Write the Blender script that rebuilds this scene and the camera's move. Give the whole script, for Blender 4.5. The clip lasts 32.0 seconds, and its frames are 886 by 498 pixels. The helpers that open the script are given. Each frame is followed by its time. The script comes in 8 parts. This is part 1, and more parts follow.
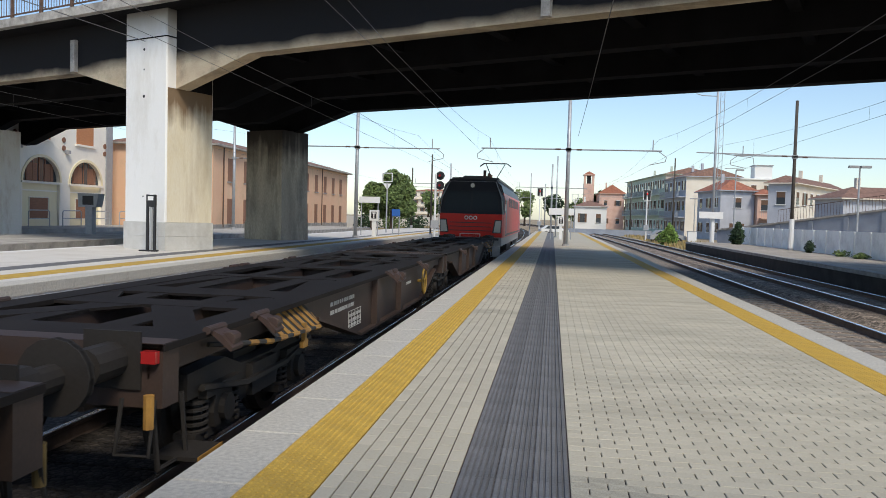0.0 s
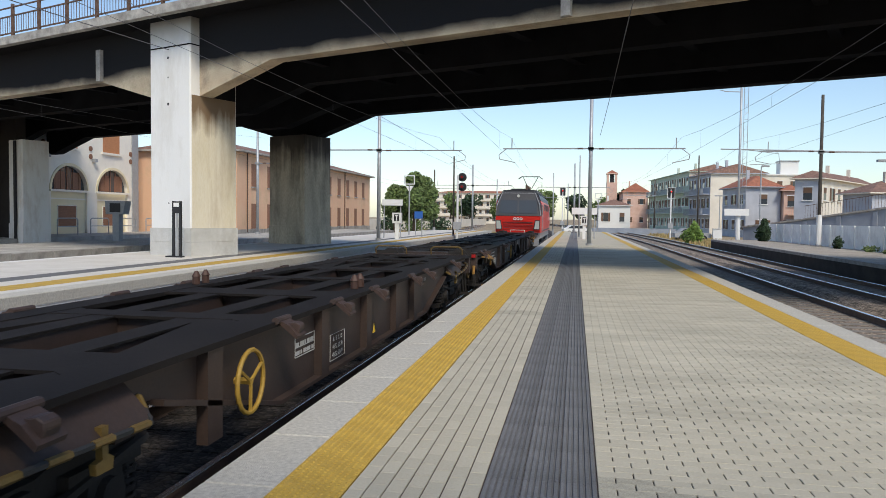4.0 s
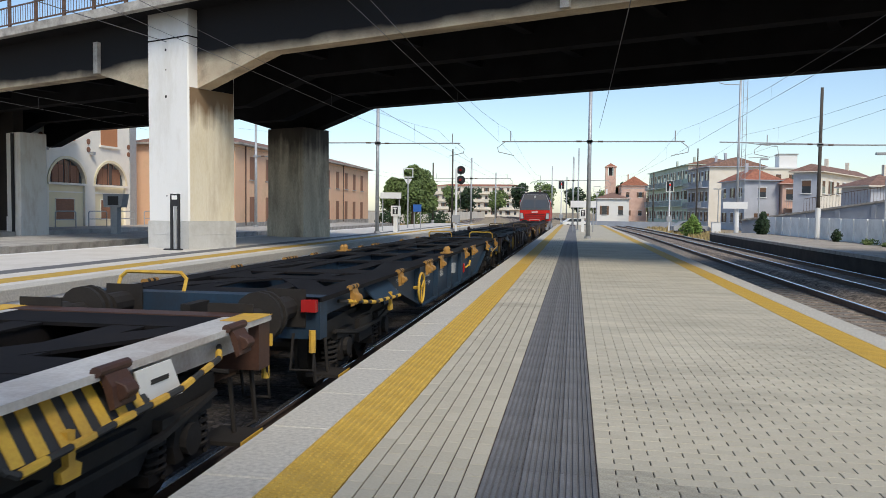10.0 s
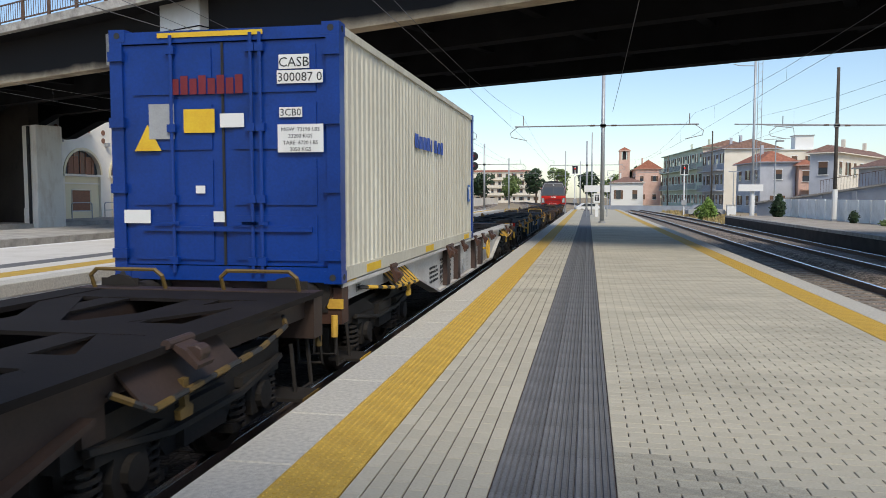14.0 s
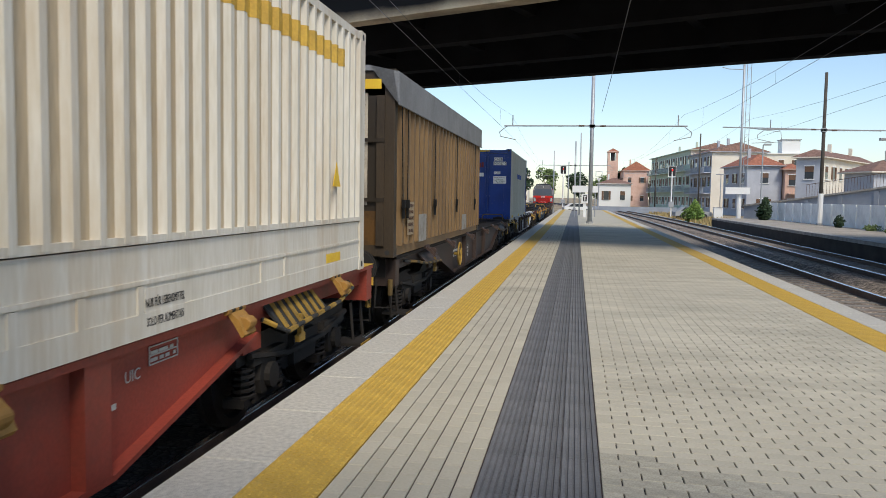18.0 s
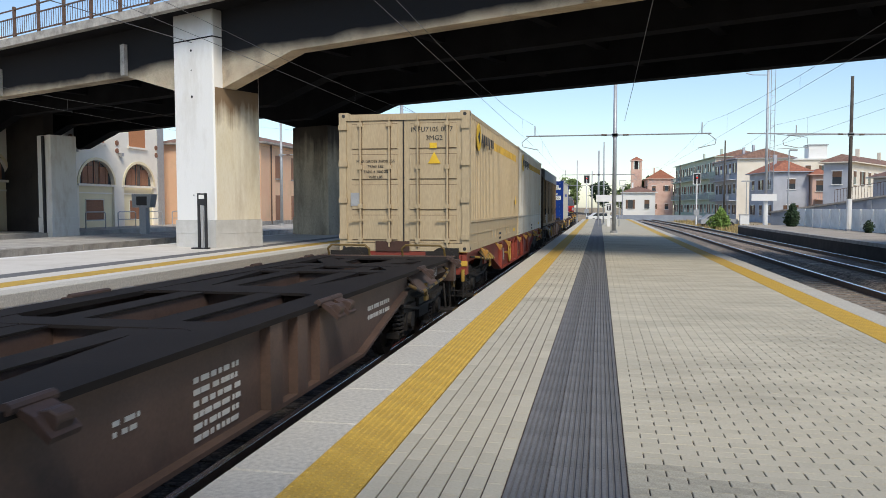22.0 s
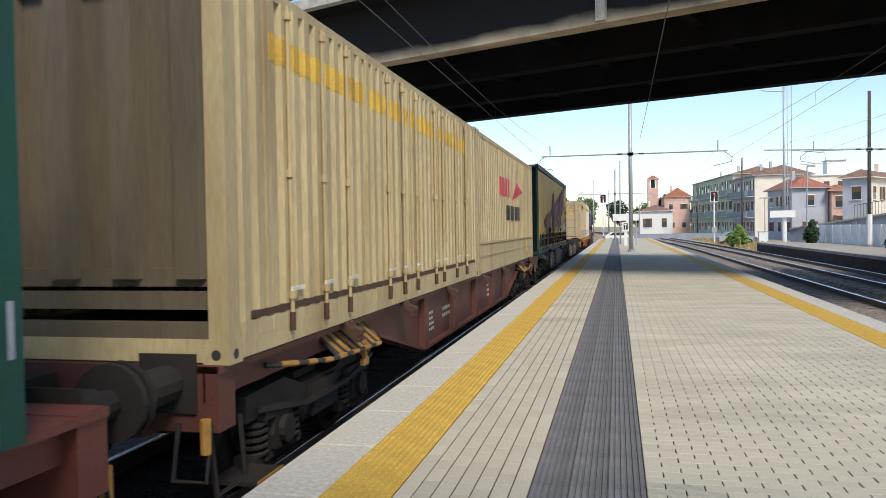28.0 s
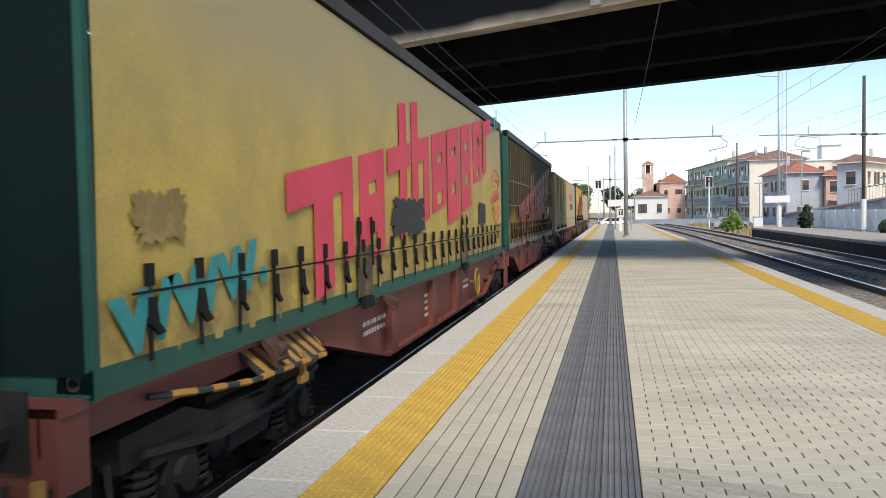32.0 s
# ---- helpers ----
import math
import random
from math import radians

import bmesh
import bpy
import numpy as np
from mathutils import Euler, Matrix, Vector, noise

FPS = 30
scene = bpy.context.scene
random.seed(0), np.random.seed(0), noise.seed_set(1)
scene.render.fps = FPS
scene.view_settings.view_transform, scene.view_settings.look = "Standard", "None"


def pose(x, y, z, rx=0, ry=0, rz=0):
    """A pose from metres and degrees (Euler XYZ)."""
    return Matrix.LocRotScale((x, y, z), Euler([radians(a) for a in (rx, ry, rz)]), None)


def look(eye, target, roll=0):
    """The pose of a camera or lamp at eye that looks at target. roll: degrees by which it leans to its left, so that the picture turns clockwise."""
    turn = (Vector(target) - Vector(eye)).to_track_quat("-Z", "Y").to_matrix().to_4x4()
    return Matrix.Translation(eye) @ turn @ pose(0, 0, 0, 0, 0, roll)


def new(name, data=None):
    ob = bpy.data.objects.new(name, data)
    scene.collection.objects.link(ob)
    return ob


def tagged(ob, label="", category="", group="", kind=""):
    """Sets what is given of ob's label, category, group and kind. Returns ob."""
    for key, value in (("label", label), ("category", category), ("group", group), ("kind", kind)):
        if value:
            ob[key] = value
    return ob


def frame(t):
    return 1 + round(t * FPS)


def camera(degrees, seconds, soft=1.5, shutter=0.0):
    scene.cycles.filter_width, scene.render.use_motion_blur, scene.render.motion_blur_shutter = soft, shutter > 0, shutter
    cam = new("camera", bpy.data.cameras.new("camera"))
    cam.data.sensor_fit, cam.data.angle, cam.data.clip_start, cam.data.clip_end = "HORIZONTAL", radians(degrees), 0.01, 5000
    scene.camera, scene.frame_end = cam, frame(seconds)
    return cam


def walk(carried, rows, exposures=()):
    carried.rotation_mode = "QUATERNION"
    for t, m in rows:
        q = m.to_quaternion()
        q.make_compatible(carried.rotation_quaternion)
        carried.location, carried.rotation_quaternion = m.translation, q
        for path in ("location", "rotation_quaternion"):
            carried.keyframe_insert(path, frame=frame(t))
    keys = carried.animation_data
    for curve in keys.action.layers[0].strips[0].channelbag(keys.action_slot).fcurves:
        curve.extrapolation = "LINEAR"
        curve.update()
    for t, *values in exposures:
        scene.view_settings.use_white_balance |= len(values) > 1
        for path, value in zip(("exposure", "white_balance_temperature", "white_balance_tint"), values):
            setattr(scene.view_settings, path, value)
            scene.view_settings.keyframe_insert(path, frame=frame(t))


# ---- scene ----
cam = camera(59.19, 32.0, soft=0.5, shutter=0.1)
PATH = [
    (0, (0.006, -0.018, 1.492), (-2.749, 19.773, 0.656), 1.66),
    (0.5, (0.011, -0.022, 1.496), (-2.926, 19.751, 0.835), 1.66),
    (1, (0.015, -0.028, 1.496), (-2.911, 19.747, 0.876), 1.80),
    (1.5, (0.014, -0.038, 1.493), (-2.835, 19.748, 0.867), 1.77),
    (2, (0.016, -0.044, 1.500), (-3.012, 19.716, 0.903), 1.36),
    (2.5, (0.004, -0.046, 1.499), (-3.237, 19.684, 1.050), 1.15),
    (3, (0.010, -0.042, 1.494), (-3.236, 19.683, 0.879), 1.04),
    (3.5, (0.004, -0.037, 1.499), (-3.327, 19.666, 0.665), 0.97),
    (5.5, (0.004, -0.034, 1.496), (-3.182, 19.699, 0.807), -0.01),
    (6, (0.005, -0.038, 1.486), (-3.167, 19.693, 0.698), 0.03),
    (6.5, (0.015, -0.021, 1.487), (-2.908, 19.723, 0.208), 0.19),
    (7, (0.012, -0.013, 1.486), (-3.123, 19.705, 0.313), 0.09),
    (7.5, (0.008, -0.005, 1.484), (-3.151, 19.719, 0.491), 0.16),
    (8, (0.005, -0.005, 1.492), (-3.194, 19.712, 0.467), 0.25),
    (8.5, (-0.003, -0.004, 1.486), (-3.252, 19.718, 0.790), 0.27),
    (9, (-0.002, -0.002, 1.479), (-3.418, 19.691, 0.760), 0.18),
    (9.5, (-0.007, -0.007, 1.480), (-3.441, 19.676, 0.589), 0.41),
    (10, (-0.004, -0.005, 1.482), (-3.305, 19.696, 0.502), 0.73),
    (10.5, (-0.000, -0.009, 1.483), (-3.357, 19.681, 0.465), 0.69),
    (11, (-0.007, -0.014, 1.486), (-3.475, 19.653, 0.388), 0.82),
    (11.5, (-0.006, -0.015, 1.484), (-3.299, 19.679, 0.349), 0.08),
    (12, (-0.009, -0.018, 1.485), (-3.276, 19.685, 0.428), 0.56),
    (12.5, (-0.011, -0.024, 1.487), (-3.429, 19.651, 0.386), 0.46),
    (13, (-0.009, -0.029, 1.486), (-3.572, 19.620, 0.383), 0.12),
    (13.5, (-0.008, -0.029, 1.487), (-3.691, 19.594, 0.326), 0.00),
    (14, (-0.005, -0.027, 1.485), (-3.649, 19.593, 0.159), -0.03),
    (14.5, (-0.007, -0.020, 1.485), (-3.624, 19.600, 0.080), 0.18),
    (16.5, (-0.005, 0.031, 1.458), (-3.504, 19.682, 0.210), 0.16),
    (17, (-0.002, 0.040, 1.457), (-3.523, 19.684, 0.149), 0.38),
    (17.5, (-0.008, 0.049, 1.461), (-3.545, 19.688, 0.120), 0.57),
    (18, (-0.015, 0.054, 1.464), (-3.341, 19.728, 0.093), 0.93),
    (18.5, (-0.016, 0.055, 1.466), (-3.290, 19.744, 0.193), 0.39),
    (19, (-0.018, 0.052, 1.464), (-3.373, 19.721, 0.087), 0.46),
    (19.5, (-0.014, 0.048, 1.468), (-3.561, 19.679, 0.045), 0.17),
    (20, (-0.015, 0.041, 1.471), (-3.596, 19.677, 0.191), 0.35),
    (20.5, (-0.018, 0.030, 1.463), (-3.800, 19.629, 0.197), 0.45),
    (21, (-0.010, 0.025, 1.463), (-3.877, 19.605, 0.169), 0.48),
    (21.5, (-0.010, 0.020, 1.462), (-3.901, 19.597, 0.188), 0.35),
    (22, (-0.007, 0.019, 1.466), (-3.942, 19.598, 0.389), -0.02),
    (22.5, (0.000, 0.018, 1.459), (-3.971, 19.590, 0.380), 0.05),
    (23, (0.001, 0.018, 1.460), (-4.063, 19.578, 0.513), -0.23),
    (23.5, (0.001, 0.019, 1.459), (-3.973, 19.593, 0.444), 0.06),
    (24, (-0.003, 0.017, 1.462), (-4.066, 19.576, 0.495), -0.09),
    (24.5, (-0.000, 0.015, 1.461), (-4.068, 19.575, 0.544), -0.13),
    (25, (0.005, 0.011, 1.466), (-3.931, 19.600, 0.579), 0.11),
    (25.5, (0.002, 0.006, 1.464), (-4.100, 19.565, 0.687), -0.23),
    (27.5, (0.009, -0.001, 1.465), (-4.229, 19.536, 0.863), -0.96),
    (28, (0.009, -0.002, 1.461), (-4.351, 19.511, 0.944), -0.89),
    (28.5, (0.014, 0.001, 1.462), (-4.247, 19.536, 0.981), -0.87),
    (29, (0.008, 0.002, 1.460), (-4.156, 19.555, 0.871), -0.70),
    (29.5, (-0.000, 0.006, 1.462), (-4.115, 19.568, 0.808), -1.18),
    (30, (0.004, 0.009, 1.464), (-3.901, 19.610, 0.707), -1.25),
    (30.5, (0.008, 0.006, 1.463), (-4.025, 19.574, 0.556), -1.36),
    (31, (-0.001, 0.004, 1.464), (-4.036, 19.572, 0.553), -1.34),
    (31.5, (0.013, -0.001, 1.457), (-4.144, 19.541, 0.533), -0.99),
    (32, (0.017, -0.003, 1.461), (-4.231, 19.522, 0.590), -1.08),
]
walk(cam, [(t, look(eye, target, roll)) for t, eye, target, roll in PATH], exposures=[(0, 0.57), (8, 0.57), (14, 0.57), (15.5, 0.7), (17, 0.82), (18, 0.6), (20, 0.58), (22, 0.64), (24, 0.78), (27, 0.86), (30, 0.93), (32, 0.96)])

# ---- train motion: how far the train has rolled, and the line of its track
TRACK_X = -3.68
RAIL_Z = -0.55


def rolled(t):
    return 3.5008 * t + 0.05538 * t * t + 0.000211 * t ** 3


def bend(y):
    return -max(0.0, y - 55.0) ** 2 / 3200.0


def on_track(y):
    yaw = math.degrees(math.atan2(max(0.0, y - 55.0) / 1600.0, 1.0))
    return pose(TRACK_X + bend(y), y, RAIL_Z, 0, 0, yaw)


# ---- world and light
world = bpy.data.worlds.new("world")
scene.world = world
world.use_nodes = True
wn = world.node_tree.nodes
sky = wn.new("ShaderNodeTexSky")
sky.sky_type = "NISHITA"
sky.sun_disc = False
sky.sun_elevation = radians(47)
sky.sun_rotation = radians(152)
sky.air_density, sky.dust_density, sky.ozone_density = 1.0, 0.6, 2.2
wn["Background"].inputs[1].default_value = 0.108
world.node_tree.links.new(sky.outputs[0], wn["Background"].inputs[0])
sun_data = bpy.data.lights.new("sun", "SUN")
sun_data.energy, sun_data.angle, sun_data.color = 1.95, radians(18), (1.0, 0.91, 0.76)
sun = new("sun", sun_data)
sun.matrix_world = look((34, -64, 80), (0, 0, 0))
scene.view_settings.exposure = 0.5


# ---- materials
def material(name, color, rough=0.7, metal=0.0, spread=0.12, scale=6.0, fine=60.0, bump=0.15, dirt=None, dirt_amount=0.35,
             dirt_scale=1.5, stretch=(1, 1, 1), island=0.0, specular=0.4, rnd=0.0):
    m = bpy.data.materials.new(name)
    m.use_nodes = True
    n, l = m.node_tree.nodes, m.node_tree.links
    b = n["Principled BSDF"]
    b.inputs["Roughness"].default_value, b.inputs["Metallic"].default_value = rough, metal
    b.inputs["Specular IOR Level"].default_value = specular
    tc = n.new("ShaderNodeTexCoord")
    mp = n.new("ShaderNodeMapping")
    mp.inputs["Scale"].default_value = stretch
    l.new(tc.outputs["Object"], mp.inputs[0])
    big, small = n.new("ShaderNodeTexNoise"), n.new("ShaderNodeTexNoise")
    big.inputs["Scale"].default_value, big.inputs["Detail"].default_value = scale, 5
    small.inputs["Scale"].default_value, small.inputs["Detail"].default_value = fine, 3
    l.new(mp.outputs[0], big.inputs[0]), l.new(mp.outputs[0], small.inputs[0])
    mix = n.new("ShaderNodeMixRGB")
    mix.blend_type = "OVERLAY"
    mix.inputs[0].default_value = min(1, spread * 2.2)
    mix.inputs[1].default_value = (*color, 1)
    l.new(big.outputs[0], mix.inputs[2])
    mix2 = n.new("ShaderNodeMixRGB")
    mix2.blend_type = "OVERLAY"
    mix2.inputs[0].default_value = min(1, spread * 1.6)
    l.new(mix.outputs[0], mix2.inputs[1]), l.new(small.outputs[0], mix2.inputs[2])
    out = mix2
    if dirt:
        dn = n.new("ShaderNodeTexNoise")
        dn.inputs["Scale"].default_value, dn.inputs["Detail"].default_value = dirt_scale, 8
        dn.inputs["Roughness"].default_value = 0.7
        l.new(mp.outputs[0], dn.inputs[0])
        ramp = n.new("ShaderNodeValToRGB")
        ramp.color_ramp.elements[0].position, ramp.color_ramp.elements[1].position = 0.48, 0.72
        ramp.color_ramp.elements[1].color = (dirt_amount, dirt_amount, dirt_amount, 1)
        ramp.color_ramp.elements[0].color = (0, 0, 0, 1)
        l.new(dn.outputs[0], ramp.inputs[0])
        dm = n.new("ShaderNodeMixRGB")
        dm.inputs[2].default_value = (*dirt, 1)
        l.new(ramp.outputs[0], dm.inputs[0]), l.new(out.outputs[0], dm.inputs[1])
        out = dm
    if island or rnd:
        if island:
            g = n.new("ShaderNodeNewGeometry").outputs["Random Per Island"]
        else:
            g = n.new("ShaderNodeObjectInfo").outputs["Random"]
        mr = n.new("ShaderNodeMapRange")
        a = island or rnd
        mr.inputs["To Min"].default_value, mr.inputs["To Max"].default_value = 1 - a, 1 + a
        l.new(g, mr.inputs[0])
        hsv = n.new("ShaderNodeHueSaturation")
        l.new(mr.outputs[0], hsv.inputs["Value"]), l.new(out.outputs[0], hsv.inputs["Color"])
        out = hsv
    l.new(out.outputs[0], b.inputs["Base Color"])
    if bump:
        bp = n.new("ShaderNodeBump")
        bp.inputs["Strength"].default_value, bp.inputs["Distance"].default_value = bump, 0.01
        l.new(small.outputs[0], bp.inputs["Height"]), l.new(bp.outputs[0], b.inputs["Normal"])
    return m


def glass(name, color=(0.05, 0.06, 0.07), rough=0.08):
    m = bpy.data.materials.new(name)
    m.use_nodes = True
    b = m.node_tree.nodes["Principled BSDF"]
    b.inputs["Base Color"].default_value = (*color, 1)
    b.inputs["Roughness"].default_value = rough
    b.inputs["Specular IOR Level"].default_value = 0.6
    return m


def glow(name, color, strength):
    m = bpy.data.materials.new(name)
    m.use_nodes = True
    b = m.node_tree.nodes["Principled BSDF"]
    b.inputs["Base Color"].default_value = (*color, 1)
    b.inputs["Emission Color"].default_value, b.inputs["Emission Strength"].default_value = (*color, 1), strength
    return m


PAVER = material("grey_paver", (0.475, 0.435, 0.34), 0.85, spread=0.14, scale=0.9, fine=90, bump=0.25, dirt=(0.24, 0.22, 0.17), dirt_amount=0.5, dirt_scale=0.7, island=0.06, stretch=(0.6, 1.8, 1))
PAVER_ONE = material("grey_paver_piece", (0.475, 0.435, 0.34), 0.85, spread=0.14, scale=0.9, fine=90, bump=0.25, dirt=(0.24, 0.22, 0.17), dirt_amount=0.5, dirt_scale=0.7, rnd=0.06, stretch=(0.6, 1.8, 1))
PAVER_OLD = material("stained_paver_piece", (0.41, 0.38, 0.30), 0.85, spread=0.25, scale=6, fine=90, bump=0.3, dirt=(0.20, 0.185, 0.15), dirt_amount=0.6, dirt_scale=9, rnd=0.12)
JOINT = material("paver_bed", (0.06, 0.047, 0.045), 0.95, spread=0.2, scale=4)
COPING = material("coping_concrete", (0.49, 0.465, 0.41), 0.9, spread=0.2, scale=30, fine=160, bump=0.5, dirt=(0.30, 0.28, 0.25), dirt_amount=0.3, dirt_scale=1.2)
YELLOW_TILE = material("yellow_tactile_tile", (0.51, 0.33, 0.06), 0.8, spread=0.15, scale=5, fine=70, dirt=(0.34, 0.26, 0.12), dirt_amount=0.45, dirt_scale=2.0, island=0.06)
STRIP = material("dark_tactile_strip", (0.15, 0.15, 0.152), 0.75, spread=0.2, island=0.13, scale=3, fine=60, dirt=(0.22, 0.215, 0.21), dirt_amount=0.4, dirt_scale=1.6)
BALLAST = material("ballast", (0.36, 0.29, 0.23), 0.95, spread=0.5, scale=2.0, fine=18, bump=1.0, dirt=(0.05, 0.042, 0.037), dirt_amount=0.8, dirt_scale=9)


def stones(m, size, lo, hi):
    """Breaks a ground up into stones of the given size in metres, each with its own tone, with dark gaps between."""
    n, l = m.node_tree.nodes, m.node_tree.links
    b = n["Principled BSDF"]
    src = b.inputs["Base Color"].links[0].from_socket
    tc, vo, gap, mr, mx, sep = (n.new("ShaderNode" + k) for k in ("TexCoord", "TexVoronoi", "TexVoronoi", "MapRange", "HueSaturation", "SeparateColor"))
    gap.feature = "DISTANCE_TO_EDGE"
    for v in (vo, gap):
        v.inputs["Scale"].default_value = 1 / size
        l.new(tc.outputs["Object"], v.inputs["Vector"])
    l.new(vo.outputs["Color"], sep.inputs[0]), l.new(sep.outputs[0], mr.inputs[0])
    mr.inputs["To Min"].default_value, mr.inputs["To Max"].default_value = lo, hi
    edge, mul = n.new("ShaderNodeMapRange"), n.new("ShaderNodeMath")
    edge.inputs["From Max"].default_value, edge.inputs["To Min"].default_value = 0.12, 0.25
    mul.operation = "MULTIPLY"
    l.new(gap.outputs["Distance"], edge.inputs[0]), l.new(edge.outputs[0], mul.inputs[0]), l.new(mr.outputs[0], mul.inputs[1])
    l.new(mul.outputs[0], mx.inputs["Value"]), l.new(src, mx.inputs["Color"]), l.new(mx.outputs[0], b.inputs["Base Color"])
    bp = n.new("ShaderNodeBump")
    bp.inputs["Strength"].default_value, bp.inputs["Distance"].default_value = 0.9, 0.03
    l.new(gap.outputs["Distance"], bp.inputs["Height"]), l.new(bp.outputs[0], b.inputs["Normal"])


stones(BALLAST, 0.07, 0.35, 1.5)
# near-black bed colour for the track that carries the train
DARK_BED = material("near_black_ballast", (0.06, 0.05, 0.043), 0.9, spread=0.5, scale=2.0, fine=18, bump=1.0, dirt=(0.012, 0.011, 0.010), dirt_amount=0.85, dirt_scale=3)
stones(DARK_BED, 0.07, 0.4, 1.5)
GROUND = material("dry_ground", (0.32, 0.25, 0.165), 0.95, spread=0.4, scale=0.4, fine=8, bump=0.6, dirt=(0.13, 0.13, 0.06), dirt_amount=0.7, dirt_scale=0.15)
RAIL = material("rail_steel", (0.80, 0.82, 0.86), 0.22, metal=0.95, spread=0.08, bump=0.05)
RAIL_SIDE = material("rusty_rail_side", (0.13, 0.09, 0.07), 0.8, spread=0.25)
SLEEPER = material("concrete_sleeper", (0.22, 0.20, 0.18), 0.9, spread=0.25)
PIER = material("painted_pier_concrete", (0.84, 0.83, 0.80), 0.85, spread=0.10, scale=1.3, fine=35, bump=0.12, dirt=(0.42, 0.36, 0.27), dirt_amount=0.35, dirt_scale=0.7, stretch=(1, 1, 0.35))
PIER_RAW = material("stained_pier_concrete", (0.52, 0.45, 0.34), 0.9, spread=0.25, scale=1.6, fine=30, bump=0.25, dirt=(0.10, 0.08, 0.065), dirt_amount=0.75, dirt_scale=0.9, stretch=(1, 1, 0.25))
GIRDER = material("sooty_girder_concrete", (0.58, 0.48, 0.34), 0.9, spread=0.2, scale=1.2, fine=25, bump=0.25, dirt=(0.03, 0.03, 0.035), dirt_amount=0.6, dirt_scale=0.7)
# near black: soot, plus the shade under the deck put into the colour
BLACK_CONCRETE = material("near_black_concrete", (0.012, 0.012, 0.0135), 0.95, specular=0.1, spread=0.25, scale=1.0)

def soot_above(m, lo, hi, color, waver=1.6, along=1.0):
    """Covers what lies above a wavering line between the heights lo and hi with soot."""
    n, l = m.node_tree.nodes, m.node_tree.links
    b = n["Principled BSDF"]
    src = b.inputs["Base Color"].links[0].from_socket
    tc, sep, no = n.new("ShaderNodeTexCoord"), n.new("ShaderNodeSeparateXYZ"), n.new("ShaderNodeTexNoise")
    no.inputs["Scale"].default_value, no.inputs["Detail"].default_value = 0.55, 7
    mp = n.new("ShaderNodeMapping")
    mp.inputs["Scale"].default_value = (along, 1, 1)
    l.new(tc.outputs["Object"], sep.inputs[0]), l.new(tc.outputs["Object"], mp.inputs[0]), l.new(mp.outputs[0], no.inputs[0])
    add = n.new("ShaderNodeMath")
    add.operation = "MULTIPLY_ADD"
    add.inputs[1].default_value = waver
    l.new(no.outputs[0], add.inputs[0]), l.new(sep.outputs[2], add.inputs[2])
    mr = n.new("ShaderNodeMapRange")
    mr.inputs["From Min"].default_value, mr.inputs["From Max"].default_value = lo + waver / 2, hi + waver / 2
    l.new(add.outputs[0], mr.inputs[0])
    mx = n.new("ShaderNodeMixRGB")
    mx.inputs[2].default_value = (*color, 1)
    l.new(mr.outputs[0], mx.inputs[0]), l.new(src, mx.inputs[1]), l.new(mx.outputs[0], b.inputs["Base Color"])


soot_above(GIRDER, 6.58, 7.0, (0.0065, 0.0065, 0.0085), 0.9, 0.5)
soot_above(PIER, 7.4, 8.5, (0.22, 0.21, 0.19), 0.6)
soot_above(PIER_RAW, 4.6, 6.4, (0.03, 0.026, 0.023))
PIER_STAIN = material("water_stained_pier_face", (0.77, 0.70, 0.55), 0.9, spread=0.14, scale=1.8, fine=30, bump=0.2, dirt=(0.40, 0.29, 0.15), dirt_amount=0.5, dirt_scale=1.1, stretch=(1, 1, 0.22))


def drips(m, z_lo, z_hi, axis_scale, color, amount=0.9):
    """Dirty water that has run down from the top in streaks, ragged at the lower end."""
    n, l = m.node_tree.nodes, m.node_tree.links
    b = n["Principled BSDF"]
    src = b.inputs["Base Color"].links[0].from_socket
    tc, sep, mp, no, soft = (n.new("ShaderNode" + k) for k in ("TexCoord", "SeparateXYZ", "Mapping", "TexNoise", "TexNoise"))
    mp.inputs["Scale"].default_value = (axis_scale, axis_scale, 0.06)
    no.inputs["Scale"].default_value, no.inputs["Detail"].default_value, no.inputs["Roughness"].default_value = 1.0, 6, 0.65
    soft.inputs["Scale"].default_value, soft.inputs["Detail"].default_value = 1.3, 4
    l.new(tc.outputs["Object"], sep.inputs[0]), l.new(tc.outputs["Object"], mp.inputs[0]), l.new(mp.outputs[0], no.inputs[0]), l.new(tc.outputs["Object"], soft.inputs[0])
    mr = n.new("ShaderNodeMapRange")
    mr.inputs["From Min"].default_value, mr.inputs["From Max"].default_value = z_lo, z_hi
    mr.inputs["To Min"].default_value, mr.inputs["To Max"].default_value = -0.62, 0.42
    l.new(sep.outputs[2], mr.inputs[0])
    mr.clamp = False
    add, add2, ramp, mx = n.new("ShaderNodeMath"), n.new("ShaderNodeMath"), n.new("ShaderNodeMapRange"), n.new("ShaderNodeMixRGB")
    l.new(mr.outputs[0], add.inputs[0]), l.new(no.outputs[0], add.inputs[1])
    add2.operation = "MULTIPLY_ADD"
    add2.inputs[1].default_value = 0.35
    l.new(soft.outputs[0], add2.inputs[0]), l.new(add.outputs[0], add2.inputs[2])
    ramp.inputs["From Min"].default_value, ramp.inputs["From Max"].default_value, ramp.inputs["To Max"].default_value = 0.42, 0.78, amount
    l.new(add2.outputs[0], ramp.inputs[0])
    mx.inputs[2].default_value = (*color, 1)
    l.new(ramp.outputs[0], mx.inputs[0]), l.new(src, mx.inputs[1]), l.new(mx.outputs[0], b.inputs["Base Color"])


